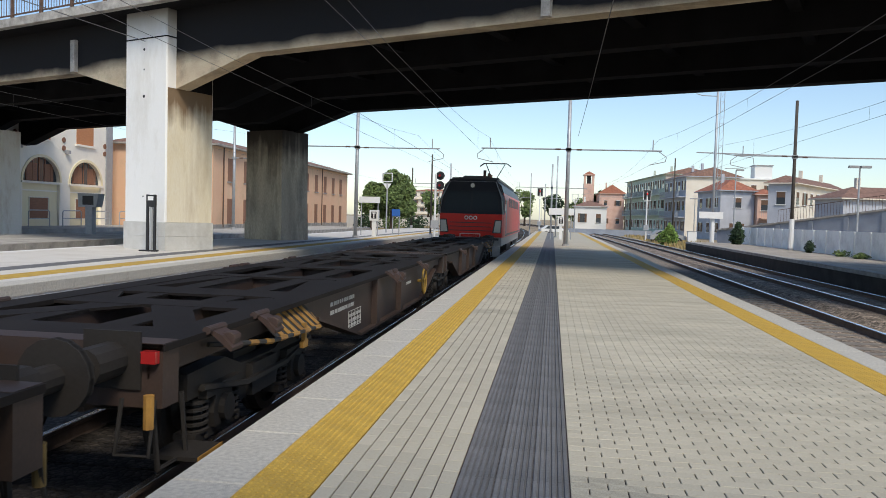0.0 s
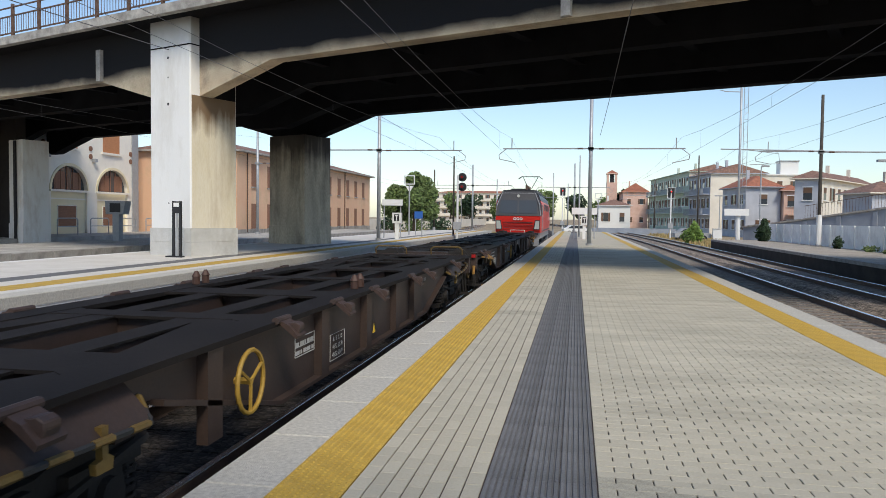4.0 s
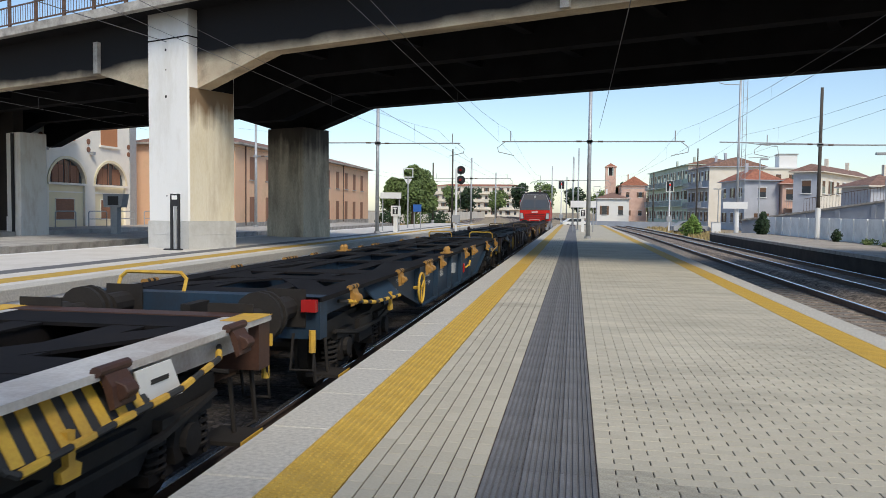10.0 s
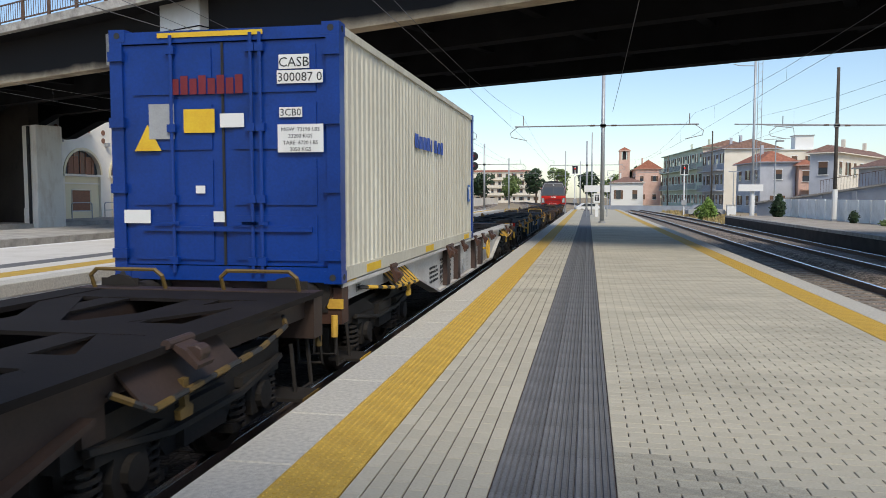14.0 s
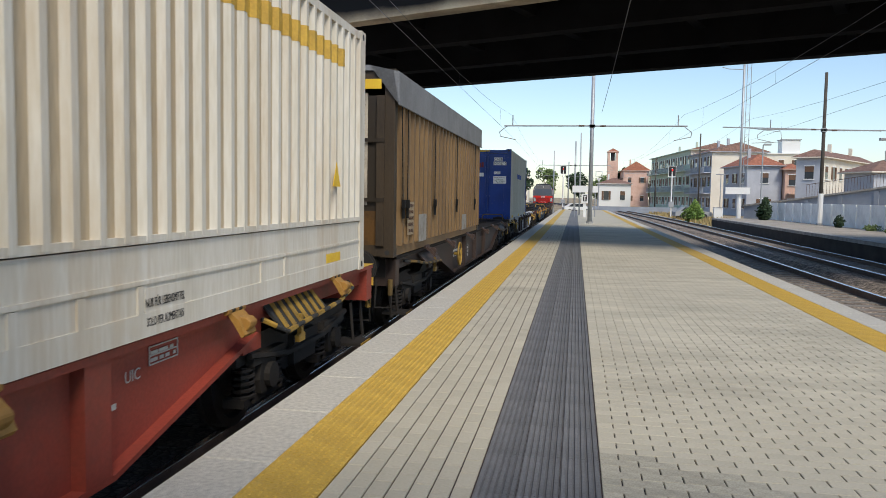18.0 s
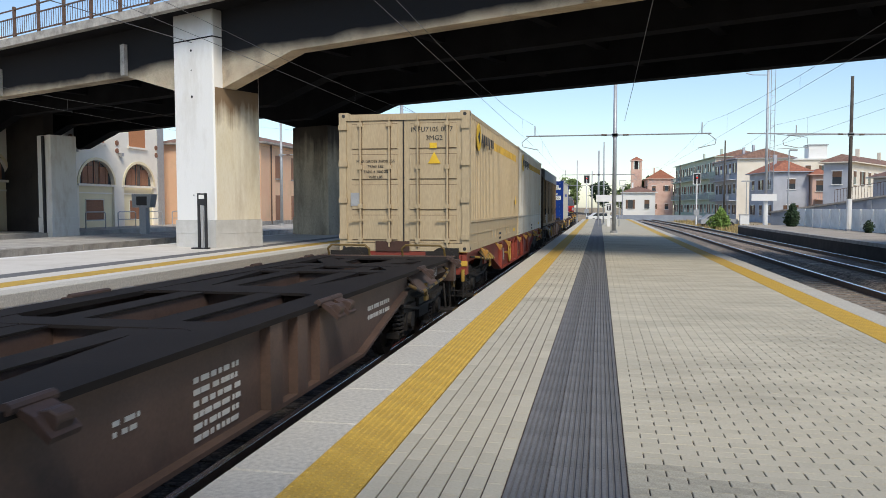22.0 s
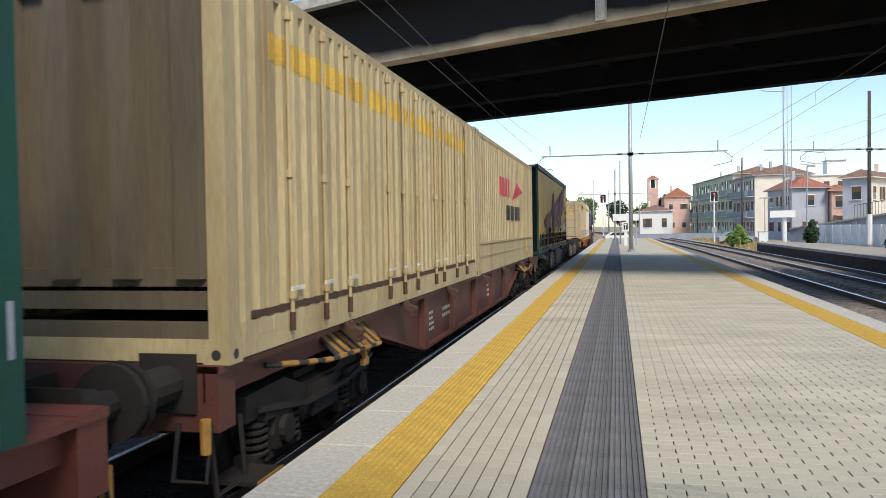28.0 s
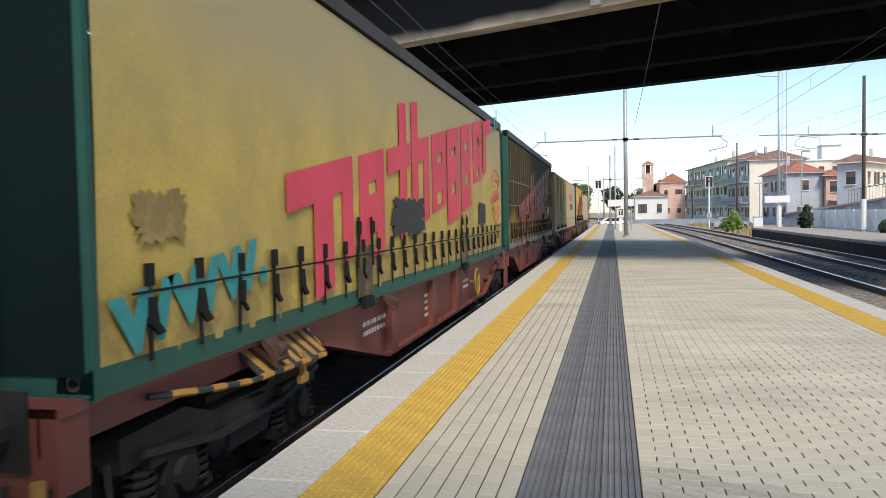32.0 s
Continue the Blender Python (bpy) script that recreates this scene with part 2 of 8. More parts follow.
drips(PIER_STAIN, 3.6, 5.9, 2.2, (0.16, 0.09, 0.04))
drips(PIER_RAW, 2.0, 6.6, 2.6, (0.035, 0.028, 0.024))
CURB = material("weathered_deck_edge", (0.40, 0.38, 0.35), 0.9, spread=0.3, scale=3, dirt=(0.14, 0.13, 0.12), dirt_amount=0.7, dirt_scale=1.4)
OLD_MAST = material("weathered_dark_mast", (0.075, 0.065, 0.055), 0.85, spread=0.25, scale=5)
RUST = material("rusty_brown_steel", (0.12, 0.075, 0.055), 0.75, spread=0.25, scale=5)
BLACK = material("black_steel", (0.022, 0.022, 0.024), 0.55, spread=0.15)
GALV = material("galvanised_steel", (0.42, 0.44, 0.46), 0.5, metal=0.4, spread=0.12)
WIRE = material("dark_wire", (0.12, 0.12, 0.125), 0.6, bump=0)
WHITE = material("white_paint", (0.75, 0.75, 0.73), 0.6, spread=0.06)
GREY = material("grey_paint", (0.33, 0.34, 0.35), 0.6, spread=0.1)
BLUE_SIGN = material("blue_sign", (0.03, 0.12, 0.40), 0.45, spread=0.04)
GLASS = glass("dark_window_glass")
RED_LAMP = glow("red_signal_light", (0.8, 0.03, 0.02), 0.35)
WHITE_LAMP = glow("white_signal_light", (1.0, 0.97, 0.9), 1.5)


# ---- mesh helpers
def box(bm, x0, x1, y0, y1, z0, z1):
    v = [bm.verts.new(p) for p in ((x0, y0, z0), (x1, y0, z0), (x1, y1, z0), (x0, y1, z0), (x0, y0, z1), (x1, y0, z1), (x1, y1, z1), (x0, y1, z1))]
    for f in ((3, 2, 1, 0), (4, 5, 6, 7), (0, 1, 5, 4), (1, 2, 6, 5), (2, 3, 7, 6), (3, 0, 4, 7)):
        bm.faces.new([v[i] for i in f])
    return bm


def prism(bm, pts, axis, a, b):
    """A solid between a and b along the axis, with the outline pts in the other two axes."""
    def at(p, c):
        return {"x": (c, p[0], p[1]), "y": (p[0], c, p[1]), "z": (p[0], p[1], c)}[axis]
    lo, hi = [bm.verts.new(at(p, a)) for p in pts], [bm.verts.new(at(p, b)) for p in pts]
    bm.faces.new(lo), bm.faces.new(hi[::-1])
    for i in range(len(pts)):
        j = (i + 1) % len(pts)
        bm.faces.new((lo[j], lo[i], hi[i], hi[j]))
    return bm


def tube(bm, p, q, r, n=8, r2=None):
    p, q = Vector(p), Vector(q)
    d = (q - p).normalized()
    a = d.orthogonal().normalized()
    b = d.cross(a)
    r2 = r if r2 is None else r2
    ring = [[bm.verts.new(c + rr * (math.cos(2 * math.pi * i / n) * a + math.sin(2 * math.pi * i / n) * b)) for i in range(n)] for c, rr in ((p, r), (q, r2))]
    for i in range(n):
        j = (i + 1) % n
        bm.faces.new((ring[0][i], ring[0][j], ring[1][j], ring[1][i]))
    bm.faces.new(ring[0][::-1]), bm.faces.new(ring[1])
    return bm


def pipe(bm, pts, r, n=6):
    """A bent round bar through the points, in one piece."""
    pts = [Vector(p) for p in pts]
    dirs = [(q - p).normalized() for p, q in zip(pts, pts[1:])]
    up = dirs[0].orthogonal().normalized()
    rows = []
    for i, p in enumerate(pts):
        d = (dirs[max(0, i - 1)] + dirs[min(i, len(dirs) - 1)])
        d = d.normalized() if d.length > 1e-6 else dirs[min(i, len(dirs) - 1)]
        up = (up - d * up.dot(d))
        up = up.normalized() if up.length > 1e-6 else d.orthogonal().normalized()
        b = d.cross(up)
        rows.append([bm.verts.new(p + r * (math.cos(2 * math.pi * j / n) * up + math.sin(2 * math.pi * j / n) * b)) for j in range(n)])
    for a, b in zip(rows, rows[1:]):
        for j in range(n):
            bm.faces.new((a[j], a[(j + 1) % n], b[(j + 1) % n], b[j]))
    bm.faces.new(rows[0][::-1]), bm.faces.new(rows[-1])
    return bm


def ring(bm, centre, axis, radius, r, n=22, k=6):
    c, ax = Vector(centre), Vector(axis).normalized()
    a = ax.orthogonal().normalized()
    b = ax.cross(a)
    rows = []
    for i in range(n):
        d = math.cos(2 * math.pi * i / n) * a + math.sin(2 * math.pi * i / n) * b
        rows.append([bm.verts.new(c + d * (radius + r * math.cos(2 * math.pi * j / k)) + ax * r * math.sin(2 * math.pi * j / k)) for j in range(k)])
    for i in range(n):
        for j in range(k):
            bm.faces.new((rows[i][j], rows[i][(j + 1) % k], rows[(i + 1) % n][(j + 1) % k], rows[(i + 1) % n][j]))
    return bm


def finish(bm, name, mat, smooth=False):
    bmesh.ops.recalc_face_normals(bm, faces=bm.faces)
    me = bpy.data.meshes.new(name)
    bm.to_mesh(me)
    bm.free()
    me.materials.append(mat)
    if smooth:
        for p in me.polygons:
            p.use_smooth = True
    return me


def part(name, bm, mat, parent=None, label="", smooth=False, m=None):
    ob = new(name, finish(bm, name, mat, smooth))
    if parent is not None:
        ob.parent = parent
    if m is not None:
        ob.matrix_basis = m
    return tagged(ob, label)


def thing(name, label, category, group="", kind="", m=None):
    ob = new(name)
    ob.empty_display_size = 0.2
    if m is not None:
        ob.matrix_basis = m
    return tagged(ob, label, category, group, kind)


def solid(name, bm, mat, label, category, group="", kind="", m=None, smooth=False):
    ob = new(name, finish(bm, name, mat, smooth))
    if m is not None:
        ob.matrix_basis = m
    return tagged(ob, label, category, group, kind)


def B():
    return bmesh.new()


def lettering(text, size, mat, parent, m, name="lettering", squeeze=1.0, bold=0.0):
    """Raised letters as a mesh; they stand in the xy plane of m."""
    cu = bpy.data.curves.new(name, "FONT")
    cu.body, cu.size, cu.extrude, cu.resolution_u, cu.offset = text, size, 0.001, 2, bold
    cu.align_x = "CENTER"
    tmp = bpy.data.objects.new(name, cu)
    scene.collection.objects.link(tmp)
    me = bpy.data.meshes.new_from_object(tmp.evaluated_get(bpy.context.evaluated_depsgraph_get()))
    bpy.data.objects.remove(tmp)
    me.materials.clear()
    me.materials.append(mat)
    me.transform(Matrix.Diagonal((squeeze, 1, 1, 1)))
    ob = new(name, me)
    ob.parent = parent
    ob.matrix_basis = m
    return ob


# ---- ground and tracks
ground = solid("ground", box(B(), -900, 900, -300, 2500, -1.4, -0.85), GROUND, "dry earth and yellowed grass of the railway land", "ground", kind="structure")


def track(name, x0, y0, y1, curve=None, bed=BALLAST, ties=SLEEPER, label="pair of worn steel rails on concrete sleepers in brown ballast"):
    """Ballast bed, sleepers and two rails along y; curve gives the sideways shift at y."""
    off = curve or (lambda y: 0.0)
    root = thing(name, label, "railway track", kind="structure")
    bm = B()
    ys = [y0 + (y1 - y0) * i / 60 for i in range(61)] if curve else [y0, y1]
    rows = []
    for y in ys:
        c = x0 + off(y)
        rows.append([bm.verts.new((c + dx, y, z)) for dx, z in ((-2.4, -1.0), (-1.5, -0.70), (-0.84, -0.70), (-0.68, -0.72), (0.68, -0.72), (0.84, -0.70), (1.5, -0.70), (2.4, -1.0))])
    for a, b in zip(rows, rows[1:]):
        for i in range(7):
            bm.faces.new((a[i], a[i + 1], b[i + 1], b[i]))
    part("ballast", bm, bed, root)
    bm = B()
    n = int((min(y1, 110) - max(y0, -4)) / 0.6)
    for i in range(n):
        y = max(y0, -4) + 0.6 * i
        c = x0 + off(y)
        box(bm, c - 1.2, c + 1.2, y - 0.12, y + 0.12, -0.9, -0.708)
    tagged(part("sleepers", bm, ties, root), kind="stuff")
    for side in (-0.7525, 0.7525):
        bm, top = B(), B()
        for a, b in zip(ys, ys[1:]):
            for bb, pts in ((bm, ((-0.07, -0.735), (0.07, -0.735), (0.012, -0.70), (0.012, -0.60), (0.036, -0.585), (0.036, -0.556), (-0.036, -0.556), (-0.036, -0.585), (-0.012, -0.60), (-0.012, -0.70))), (top, ((-0.034, -0.556), (0.034, -0.556), (0.03, -0.55), (-0.03, -0.55)))):
                lo = [bb.verts.new((x0 + side + off(a) + px, a, pz)) for px, pz in pts]
                hi = [bb.verts.new((x0 + side + off(b) + px, b, pz)) for px, pz in pts]
                for i in range(len(pts)):
                    j = (i + 1) % len(pts)
                    bb.faces.new((lo[i], lo[j], hi[j], hi[i]))
        rail = part("rail", bm, RAIL_SIDE, root)
        part("rail_head", top, RAIL, rail, "polished running surface")
    return root


track("track_1", TRACK_X, -20, 420, bend, DARK_BED, DARK_BED, label="pair of steel rails on near-black sleepers and ballast")
track("track_2", -8.0, -20, 420, bend)
track("track_3", 5.77, -20, 420, bend)
track("track_4", 9.28, -20, 420, bend)
track("track_5", -18.75, -20, 300, bend)
track("track_6", -29.3, -20, 300, bend)


mound = prism(B(), [(6.85, -0.95), (7.15, -0.72), (7.4, -0.60), (7.7, -0.60), (7.95, -0.72), (8.2, -0.95)], "y", -20, 70)
solid("ballast_mound", mound, BALLAST, "heap of brown ballast stones between the tracks", "ballast", kind="structure")


# ---- platform 1, on which the camera stands
P1_Y0, P1_Y1 = -8.0, 96.0
X_EDGE, X_YL, X_YR, X_SL, X_SR, X_RYI, X_RYO, X_REDGE = -2.035, -1.605, -1.21, -0.48, 0.152, 3.02, 3.42, 3.80


def platform_base(name, x0, x1, y0, y1, label, top=-0.03):
    bm = B()
    box(bm, x0 + 0.06, x1 - 0.06, y0, y1, -1.2, top)
    return solid(name, bm, COPING if name != "platform_bed" else JOINT, label, "platform", kind="structure")


platform = platform_base("platform", X_EDGE, X_REDGE, P1_Y0, P1_Y1, "raised concrete station platform paved in light grey blocks")


def copings(parent, x0, x1, y0, y1, step, z=0.0):
    bm = box(B(), 0, x1 - x0, 0.003, step - 0.003, -0.22, 0)
    bmesh.ops.bevel(bm, geom=[e for e in bm.edges if all(abs(v.co.z) < 1e-6 for v in e.verts)], offset=0.012, segments=1, affect="EDGES")
    me = finish(bm, "coping_slab", COPING)
    y = y0
    while y < y1 - 0.01:
        ob = new("coping_slab", me)
        ob.parent, ob.location = parent, (x0, y, z)
        y += step


copings(platform, X_EDGE, X_YL, P1_Y0, P1_Y1, 1.0)
copings(platform, X_RYO, X_REDGE, P1_Y0, P1_Y1, 1.0)


def dome_tiles(parent, x0, w, y0, y1, near):
    """Yellow warning tiles with rows of blunt domes."""
    flat = finish(box(B(), 0.0015, w - 0.0015, 0.0015, w - 0.0015, -0.04, 0), "tactile_tile", YELLOW_TILE)
    bm = box(B(), 0.0015, w - 0.0015, 0.0015, w - 0.0015, -0.04, 0)
    k = 9
    for i in range(k):
        for j in range(k):
            cx, cy, n = (i + 0.5) * w / k, (j + 0.5) * w / k, 6
            lo = [bm.verts.new((cx + 0.012 * math.cos(2 * math.pi * a / n), cy + 0.012 * math.sin(2 * math.pi * a / n), 0.0003)) for a in range(n)]
            hi = [bm.verts.new((cx + 0.008 * math.cos(2 * math.pi * a / n), cy + 0.008 * math.sin(2 * math.pi * a / n), 0.006)) for a in range(n)]
            for a in range(n):
                bm.faces.new((lo[a], lo[(a + 1) % n], hi[(a + 1) % n], hi[a]))
            bm.faces.new(hi)
    domed = finish(bm, "domed_tile", YELLOW_TILE)
    y, far = y0, B()
    while y < y1:
        if y < 40:
            ob = new("tactile_tile", domed if near[0] < y < near[1] else flat)
            ob.parent, ob.location = parent, (x0, y, 0)
        else:
            box(far, x0, x0 + w, y + 0.001, y + w - 0.001, -0.04, 0)
        y += w
    if far.verts:
        tagged(part("tactile_tiles", far, YELLOW_TILE, parent), kind="stuff")


dome_tiles(platform, X_YL, X_YR - X_YL, -1.0, P1_Y1, (1.5, 22))
dome_tiles(platform, X_RYI, X_RYO - X_RYI, -1.0, P1_Y1, (5, 20))

# ribbed dark guiding strip, three tiles wide
bm = box(B(), 0.001, 0.2087, 0.0015, 0.5985, -0.04, -0.007)
for i in range(6):
    c = 0.0178 + 0.035 * i
    prism(bm, ((c - 0.0145, -0.007), (c + 0.0145, -0.007), (c + 0.0095, 0.004), (c - 0.0095, 0.004)), "y", 0.0015, 0.5985)
rib_tile = finish(bm, "ribbed_tile", STRIP)
for row in range(100):
    for col in range(3):
        if row < 66:
            ob = new("ribbed_tile", rib_tile)
            ob.parent, ob.location = platform, (X_SL + 0.2107 * col, -1.0 + 0.6 * row, 0)
bm = B()
box(bm, X_SL, X_SR, 38.6, P1_Y1 - 8, -0.04, 0.001)
tagged(part("guiding_strip", bm, STRIP, platform), kind="stuff")


def block_mesh(x0, x1, y0, y1):
    """A paving block with narrow chamfers."""
    c, top = 0.003, 0.0
    bm = B()
    rows = [[bm.verts.new(p) for p in ((x0 + d, y0 + d, z), (x1 - d, y0 + d, z), (x1 - d, y1 - d, z), (x0 + d, y1 - d, z))] for d, z in ((0, -0.045), (0, top - c), (c, top))]
    for lo, hi in zip(rows, rows[1:]):
        for i in range(4):
            j = (i + 1) % 4
            bm.faces.new((lo[i], lo[j], hi[j], hi[i]))
    bm.faces.new(rows[2])
    return bm


def paving(parent, blocks, near):
    """Blocks given as (x0, x1, y0, y1) with their joints; the nearest are pieces of their own, the rest one mesh."""
    rnd = random.Random(5)
    shared, verts, faces, count = {}, [], [], 0
    for x0, x1, y0, y1 in blocks:
        z = rnd.uniform(-0.0012, 0.0012)
        stained = y0 < 4.5 and x0 < 0.25 + 1.6 * (4.55 - y0) and x0 > 0
        if near[0] <= y0 <= near[1] and near[2] <= x0 <= near[3] and count < 300:
            key = (round(x1 - x0, 3), round(y1 - y0, 3), stained)
            if key not in shared:
                shared[key] = finish(block_mesh(0, x1 - x0, 0, y1 - y0), "paving_block", PAVER_OLD if stained else PAVER_ONE)
            ob = new("paving_block", shared[key])
            ob.parent, ob.location = parent, (x0, y0, z)
            count += 1
        else:
            k, c = len(verts), 0.003
            for d, h in ((0, -0.04), (0, -c), (c, 0)):
                verts.extend([(x0 + d, y0 + d, h + z), (x1 - d, y0 + d, h + z), (x1 - d, y1 - d, h + z), (x0 + d, y1 - d, h + z)])
            for q in (0, 4):
                faces.extend([[k + q + i, k + q + (i + 1) % 4, k + q + 4 + (i + 1) % 4, k + q + 4 + i] for i in range(4)])
            faces.append([k + 8, k + 9, k + 10, k + 11])
    far = bpy.data.meshes.new("paving_blocks")
    far.from_pydata(verts, [], faces)
    far.materials.append(PAVER)
    ob = new("paving_blocks", far)
    ob.parent = parent
    tagged(ob, kind="stuff")


def bond_across(x0, x1, pitch, depth, y0, y1):
    """Running bond with the blocks lying across the platform: open end joints, tight bed joints."""
    out, r, y = [], 0, y0
    while y < y1:
        x = x0
        first = pitch / 2 if r % 2 == 0 else pitch
        while x < x1 - 0.02:
            e = min(x + (first if x == x0 else pitch), x1)
            out.append((x + 0.0035, e - 0.0035, y + 0.0006, y + depth - 0.0006))
            x = e
        y, r = y + depth, r + 1
    return out


def bond_along(x0, x1, cols, length, y0, y1):
    """Running bond with the blocks lying along the platform."""
    w, out = (x1 - x0) / cols, []
    for c in range(cols):
        y = y0 + (length / 2 if c % 2 else 0)
        while y < y1:
            out.append((x0 + c * w + 0.0042, x0 + (c + 1) * w - 0.0042, y + 0.0022, y + length - 0.0022))
            y += length
    return out


solid("platform_bed", box(B(), X_YR, X_RYI, P1_Y0, P1_Y1, -0.06, -0.011), JOINT, "dark sand bed under the paving blocks", "paving bed", kind="structure")
paving(platform, bond_across(X_SR + 0.002, X_RYI - 0.002, 0.2122, 0.1015, 4.249 - 26 * 0.1015, 46), (3.0, 6.6, 0.0, 2.2))
paving(platform, bond_along(X_YR + 0.002, X_SL - 0.002, 7, 0.205, 1.6, 46), (2.6, 12.0, -2, 0))
bm = B()
box(bm, X_SR, X_RYI, 46, P1_Y1, -0.04, -0.001), box(bm, X_YR, X_SL, 46, P1_Y1, -0.04, -0.001), box(bm, X_YR, X_RYI, P1_Y0, 1.6, -0.04, -0.001)
tagged(part("far_paving", bm, PAVER, platform), kind="stuff")

# ---- platform 2, between the tracks, with the bridge piers on it
P2_A, P2_B = -9.85, -16.9
platform_two = platform_base("platform_two", P2_B, P2_A, -10, 92, "light concrete platform with a yellow line and white edge wall")
bm = B()
box(bm, P2_B, P2_A - 0.45, -10, 92, -0.05, -0.002)
# paler than the near paving: the sunlight on this platform is in the colour
PAVER_SUNLIT = material("sunlit_concrete_paving", (0.62, 0.59, 0.54), 0.85, spread=0.12, scale=1.0, fine=60, dirt=(0.42, 0.39, 0.35), dirt_amount=0.4, dirt_scale=0.6)
tagged(part("paving", bm, PAVER_SUNLIT, platform_two), kind="stuff")
P2_FACE = material("pale_platform_wall", (0.74, 0.73, 0.70), 0.85, spread=0.15, scale=2.5, dirt=(0.36, 0.35, 0.33), dirt_amount=0.5, dirt_scale=1.3)
panel = finish(box(B(), 0, 0.14, 0.008, 1.992, -0.95, -0.13), "edge_panel", P2_FACE)
for i in range(48):
    ob = new("edge_panel", panel)
    ob.parent, ob.location = platform_two, (P2_A - 0.08, -4 + 2.0 * i, 0)
copings(platform_two, P2_A - 0.45, P2_A + 0.08, -4, 92, 1.0, 0.004)
for name, a, b, mat in (("yellow_line", -11.35, -10.68, YELLOW_TILE), ("guiding_strip", -12.75, -12.1, STRIP)):
    bm = box(B(), a, b, -10, 92, -0.04, 0.003)
    tagged(part(name, bm, mat, platform_two), kind="stuff")
bm = box(B(), P2_B - 0.02, P2_B + 0.35, -10, 92, -0.25, 0.006)
part("kerb", bm, P2_FACE, platform_two)

# ---- platform 3, older and broken, and the yard before the station building
STONE = material("old_kerb_stone", (0.36, 0.34, 0.31), 0.9, spread=0.3, scale=2.5, dirt=(0.16, 0.15, 0.14), dirt_amount=0.7, dirt_scale=1.2)
ASPHALT = material("worn_asphalt", (0.40, 0.385, 0.36), 0.95, spread=0.3, scale=1.0, fine=40, dirt=(0.33, 0.32, 0.30), dirt_amount=0.6, dirt_scale=0.35)
platform_three = solid("platform_three", box(B(), -27.3, -20.9, -10, 90, -1.2, -0.06), ASPHALT, "old low platform with patched asphalt", "platform", kind="structure")
bm = B()
stone = finish(box(B(), 0, 0.5, 0.012, 1.188, -0.75, 0), "kerb_stone", STONE)
rs = random.Random(3)
for i in range(70):
    ob = new("kerb_stone", stone)
    ob.parent, ob.location = platform_three, (-20.95 + rs.uniform(-0.02, 0.02), 4 + 1.2 * i, -0.03 + rs.uniform(-0.02, 0.01))
yard = solid("yard", box(B(), -36.2, -31.4, -10, 100, -1.0, -0.02), ASPHALT, "paved forecourt along the station building", "pavement", kind="structure")

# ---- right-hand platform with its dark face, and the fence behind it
EDGE_DARK = material("dark_brown_edge_wall", (0.035, 0.03, 0.027), 0.95, spread=0.3, scale=1.5, dirt=(0.08, 0.07, 0.06), dirt_amount=0.6, dirt_scale=0.8)
TAN_PAVING = material("tan_worn_asphalt", (0.37, 0.325, 0.27), 0.95, spread=0.25, scale=1.0, fine=40, dirt=(0.25, 0.22, 0.18), dirt_amount=0.5, dirt_scale=0.5)
platform_four = solid("platform_four", box(B(), 10.95, 16.5, 8, 66, -1.2, 0.0), TAN_PAVING, "old platform with a dark brown edge wall", "platform", kind="structure")
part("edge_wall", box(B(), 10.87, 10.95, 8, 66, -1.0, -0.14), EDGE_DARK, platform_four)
part("edge_kerb", box(B(), 10.85, 11.35, 8, 66, -0.14, 0.004), STONE, platform_four)

# ---- canopy over the platform behind the camera: unseen, added to block light
canopy = thing("light_blocking_canopy", "unseen flat grey canopy on columns, added to block light", "canopy", kind="structure")
part("slab", box(B(), -2.6, 4.4, -60, -0.6, 4.7, 5.0), STONE, canopy)
part("fascia", box(B(), -2.7, 4.5, -0.6, -0.45, 4.55, 5.1), GREY, canopy)
for i in range(5):
    part("column", tube(B(), (1.4, -8.5 - 9.0 * i, -0.02), (1.4, -8.5 - 9.0 * i, 4.7), 0.14, 12), GREY, canopy)

# ---- road bridge over the tracks: local x runs along the bridge, y across it, away from the camera
BRIDGE = pose(-13.25, 26.07, 0, 0, -0.35, -22)
bridge = thing("road_bridge", "old concrete road bridge with haunched sooty girders and an iron railing", "bridge", kind="structure", m=BRIDGE)
WIDE = 13.2


def girder(y0, y1, piers, s0, s1, low=6.66, haunch=5.72, top=8.45, reach=3.4):
    """A girder whose underside drops in straight haunches towards the piers (pairs of pier ends along the bridge)."""
    pts = [(s0, top), (s0, low)]
    for a, b in piers:
        pts += [(a - reach, low), (a, haunch), (b, haunch), (b + reach, low)]
    pts += [(s1, low), (s1, top)]
    return prism(B(), pts, "y", y0, y1)


NEAR_PIERS, FAR_PIERS = [(-25.2, -23.2), (-2.15, 0.05), (32, 34)], [(-31, -28.9), (-7.9, -5.4), (26.5, 28.5)]
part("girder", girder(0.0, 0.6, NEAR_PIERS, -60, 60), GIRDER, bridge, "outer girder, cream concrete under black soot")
part("girder", girder(WIDE - 0.7, WIDE, FAR_PIERS, -60, 60), BLACK_CONCRETE, bridge)
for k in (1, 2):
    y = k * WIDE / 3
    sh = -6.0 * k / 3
    part("girder", girder(y - 0.3, y + 0.3, [(a + sh, b + sh) for a, b in NEAR_PIERS], -60, 60), BLACK_CONCRETE, bridge)
part("deck_slab", box(B(), -60, 60, -0.95, WIDE + 0.9, 8.45, 8.72), BLACK_CONCRETE, bridge)
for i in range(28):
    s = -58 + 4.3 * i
    part("cross_beam", box(B(), s, s + 0.35, 0.6, WIDE - 0.7, 7.2, 8.45), BLACK_CONCRETE, bridge)
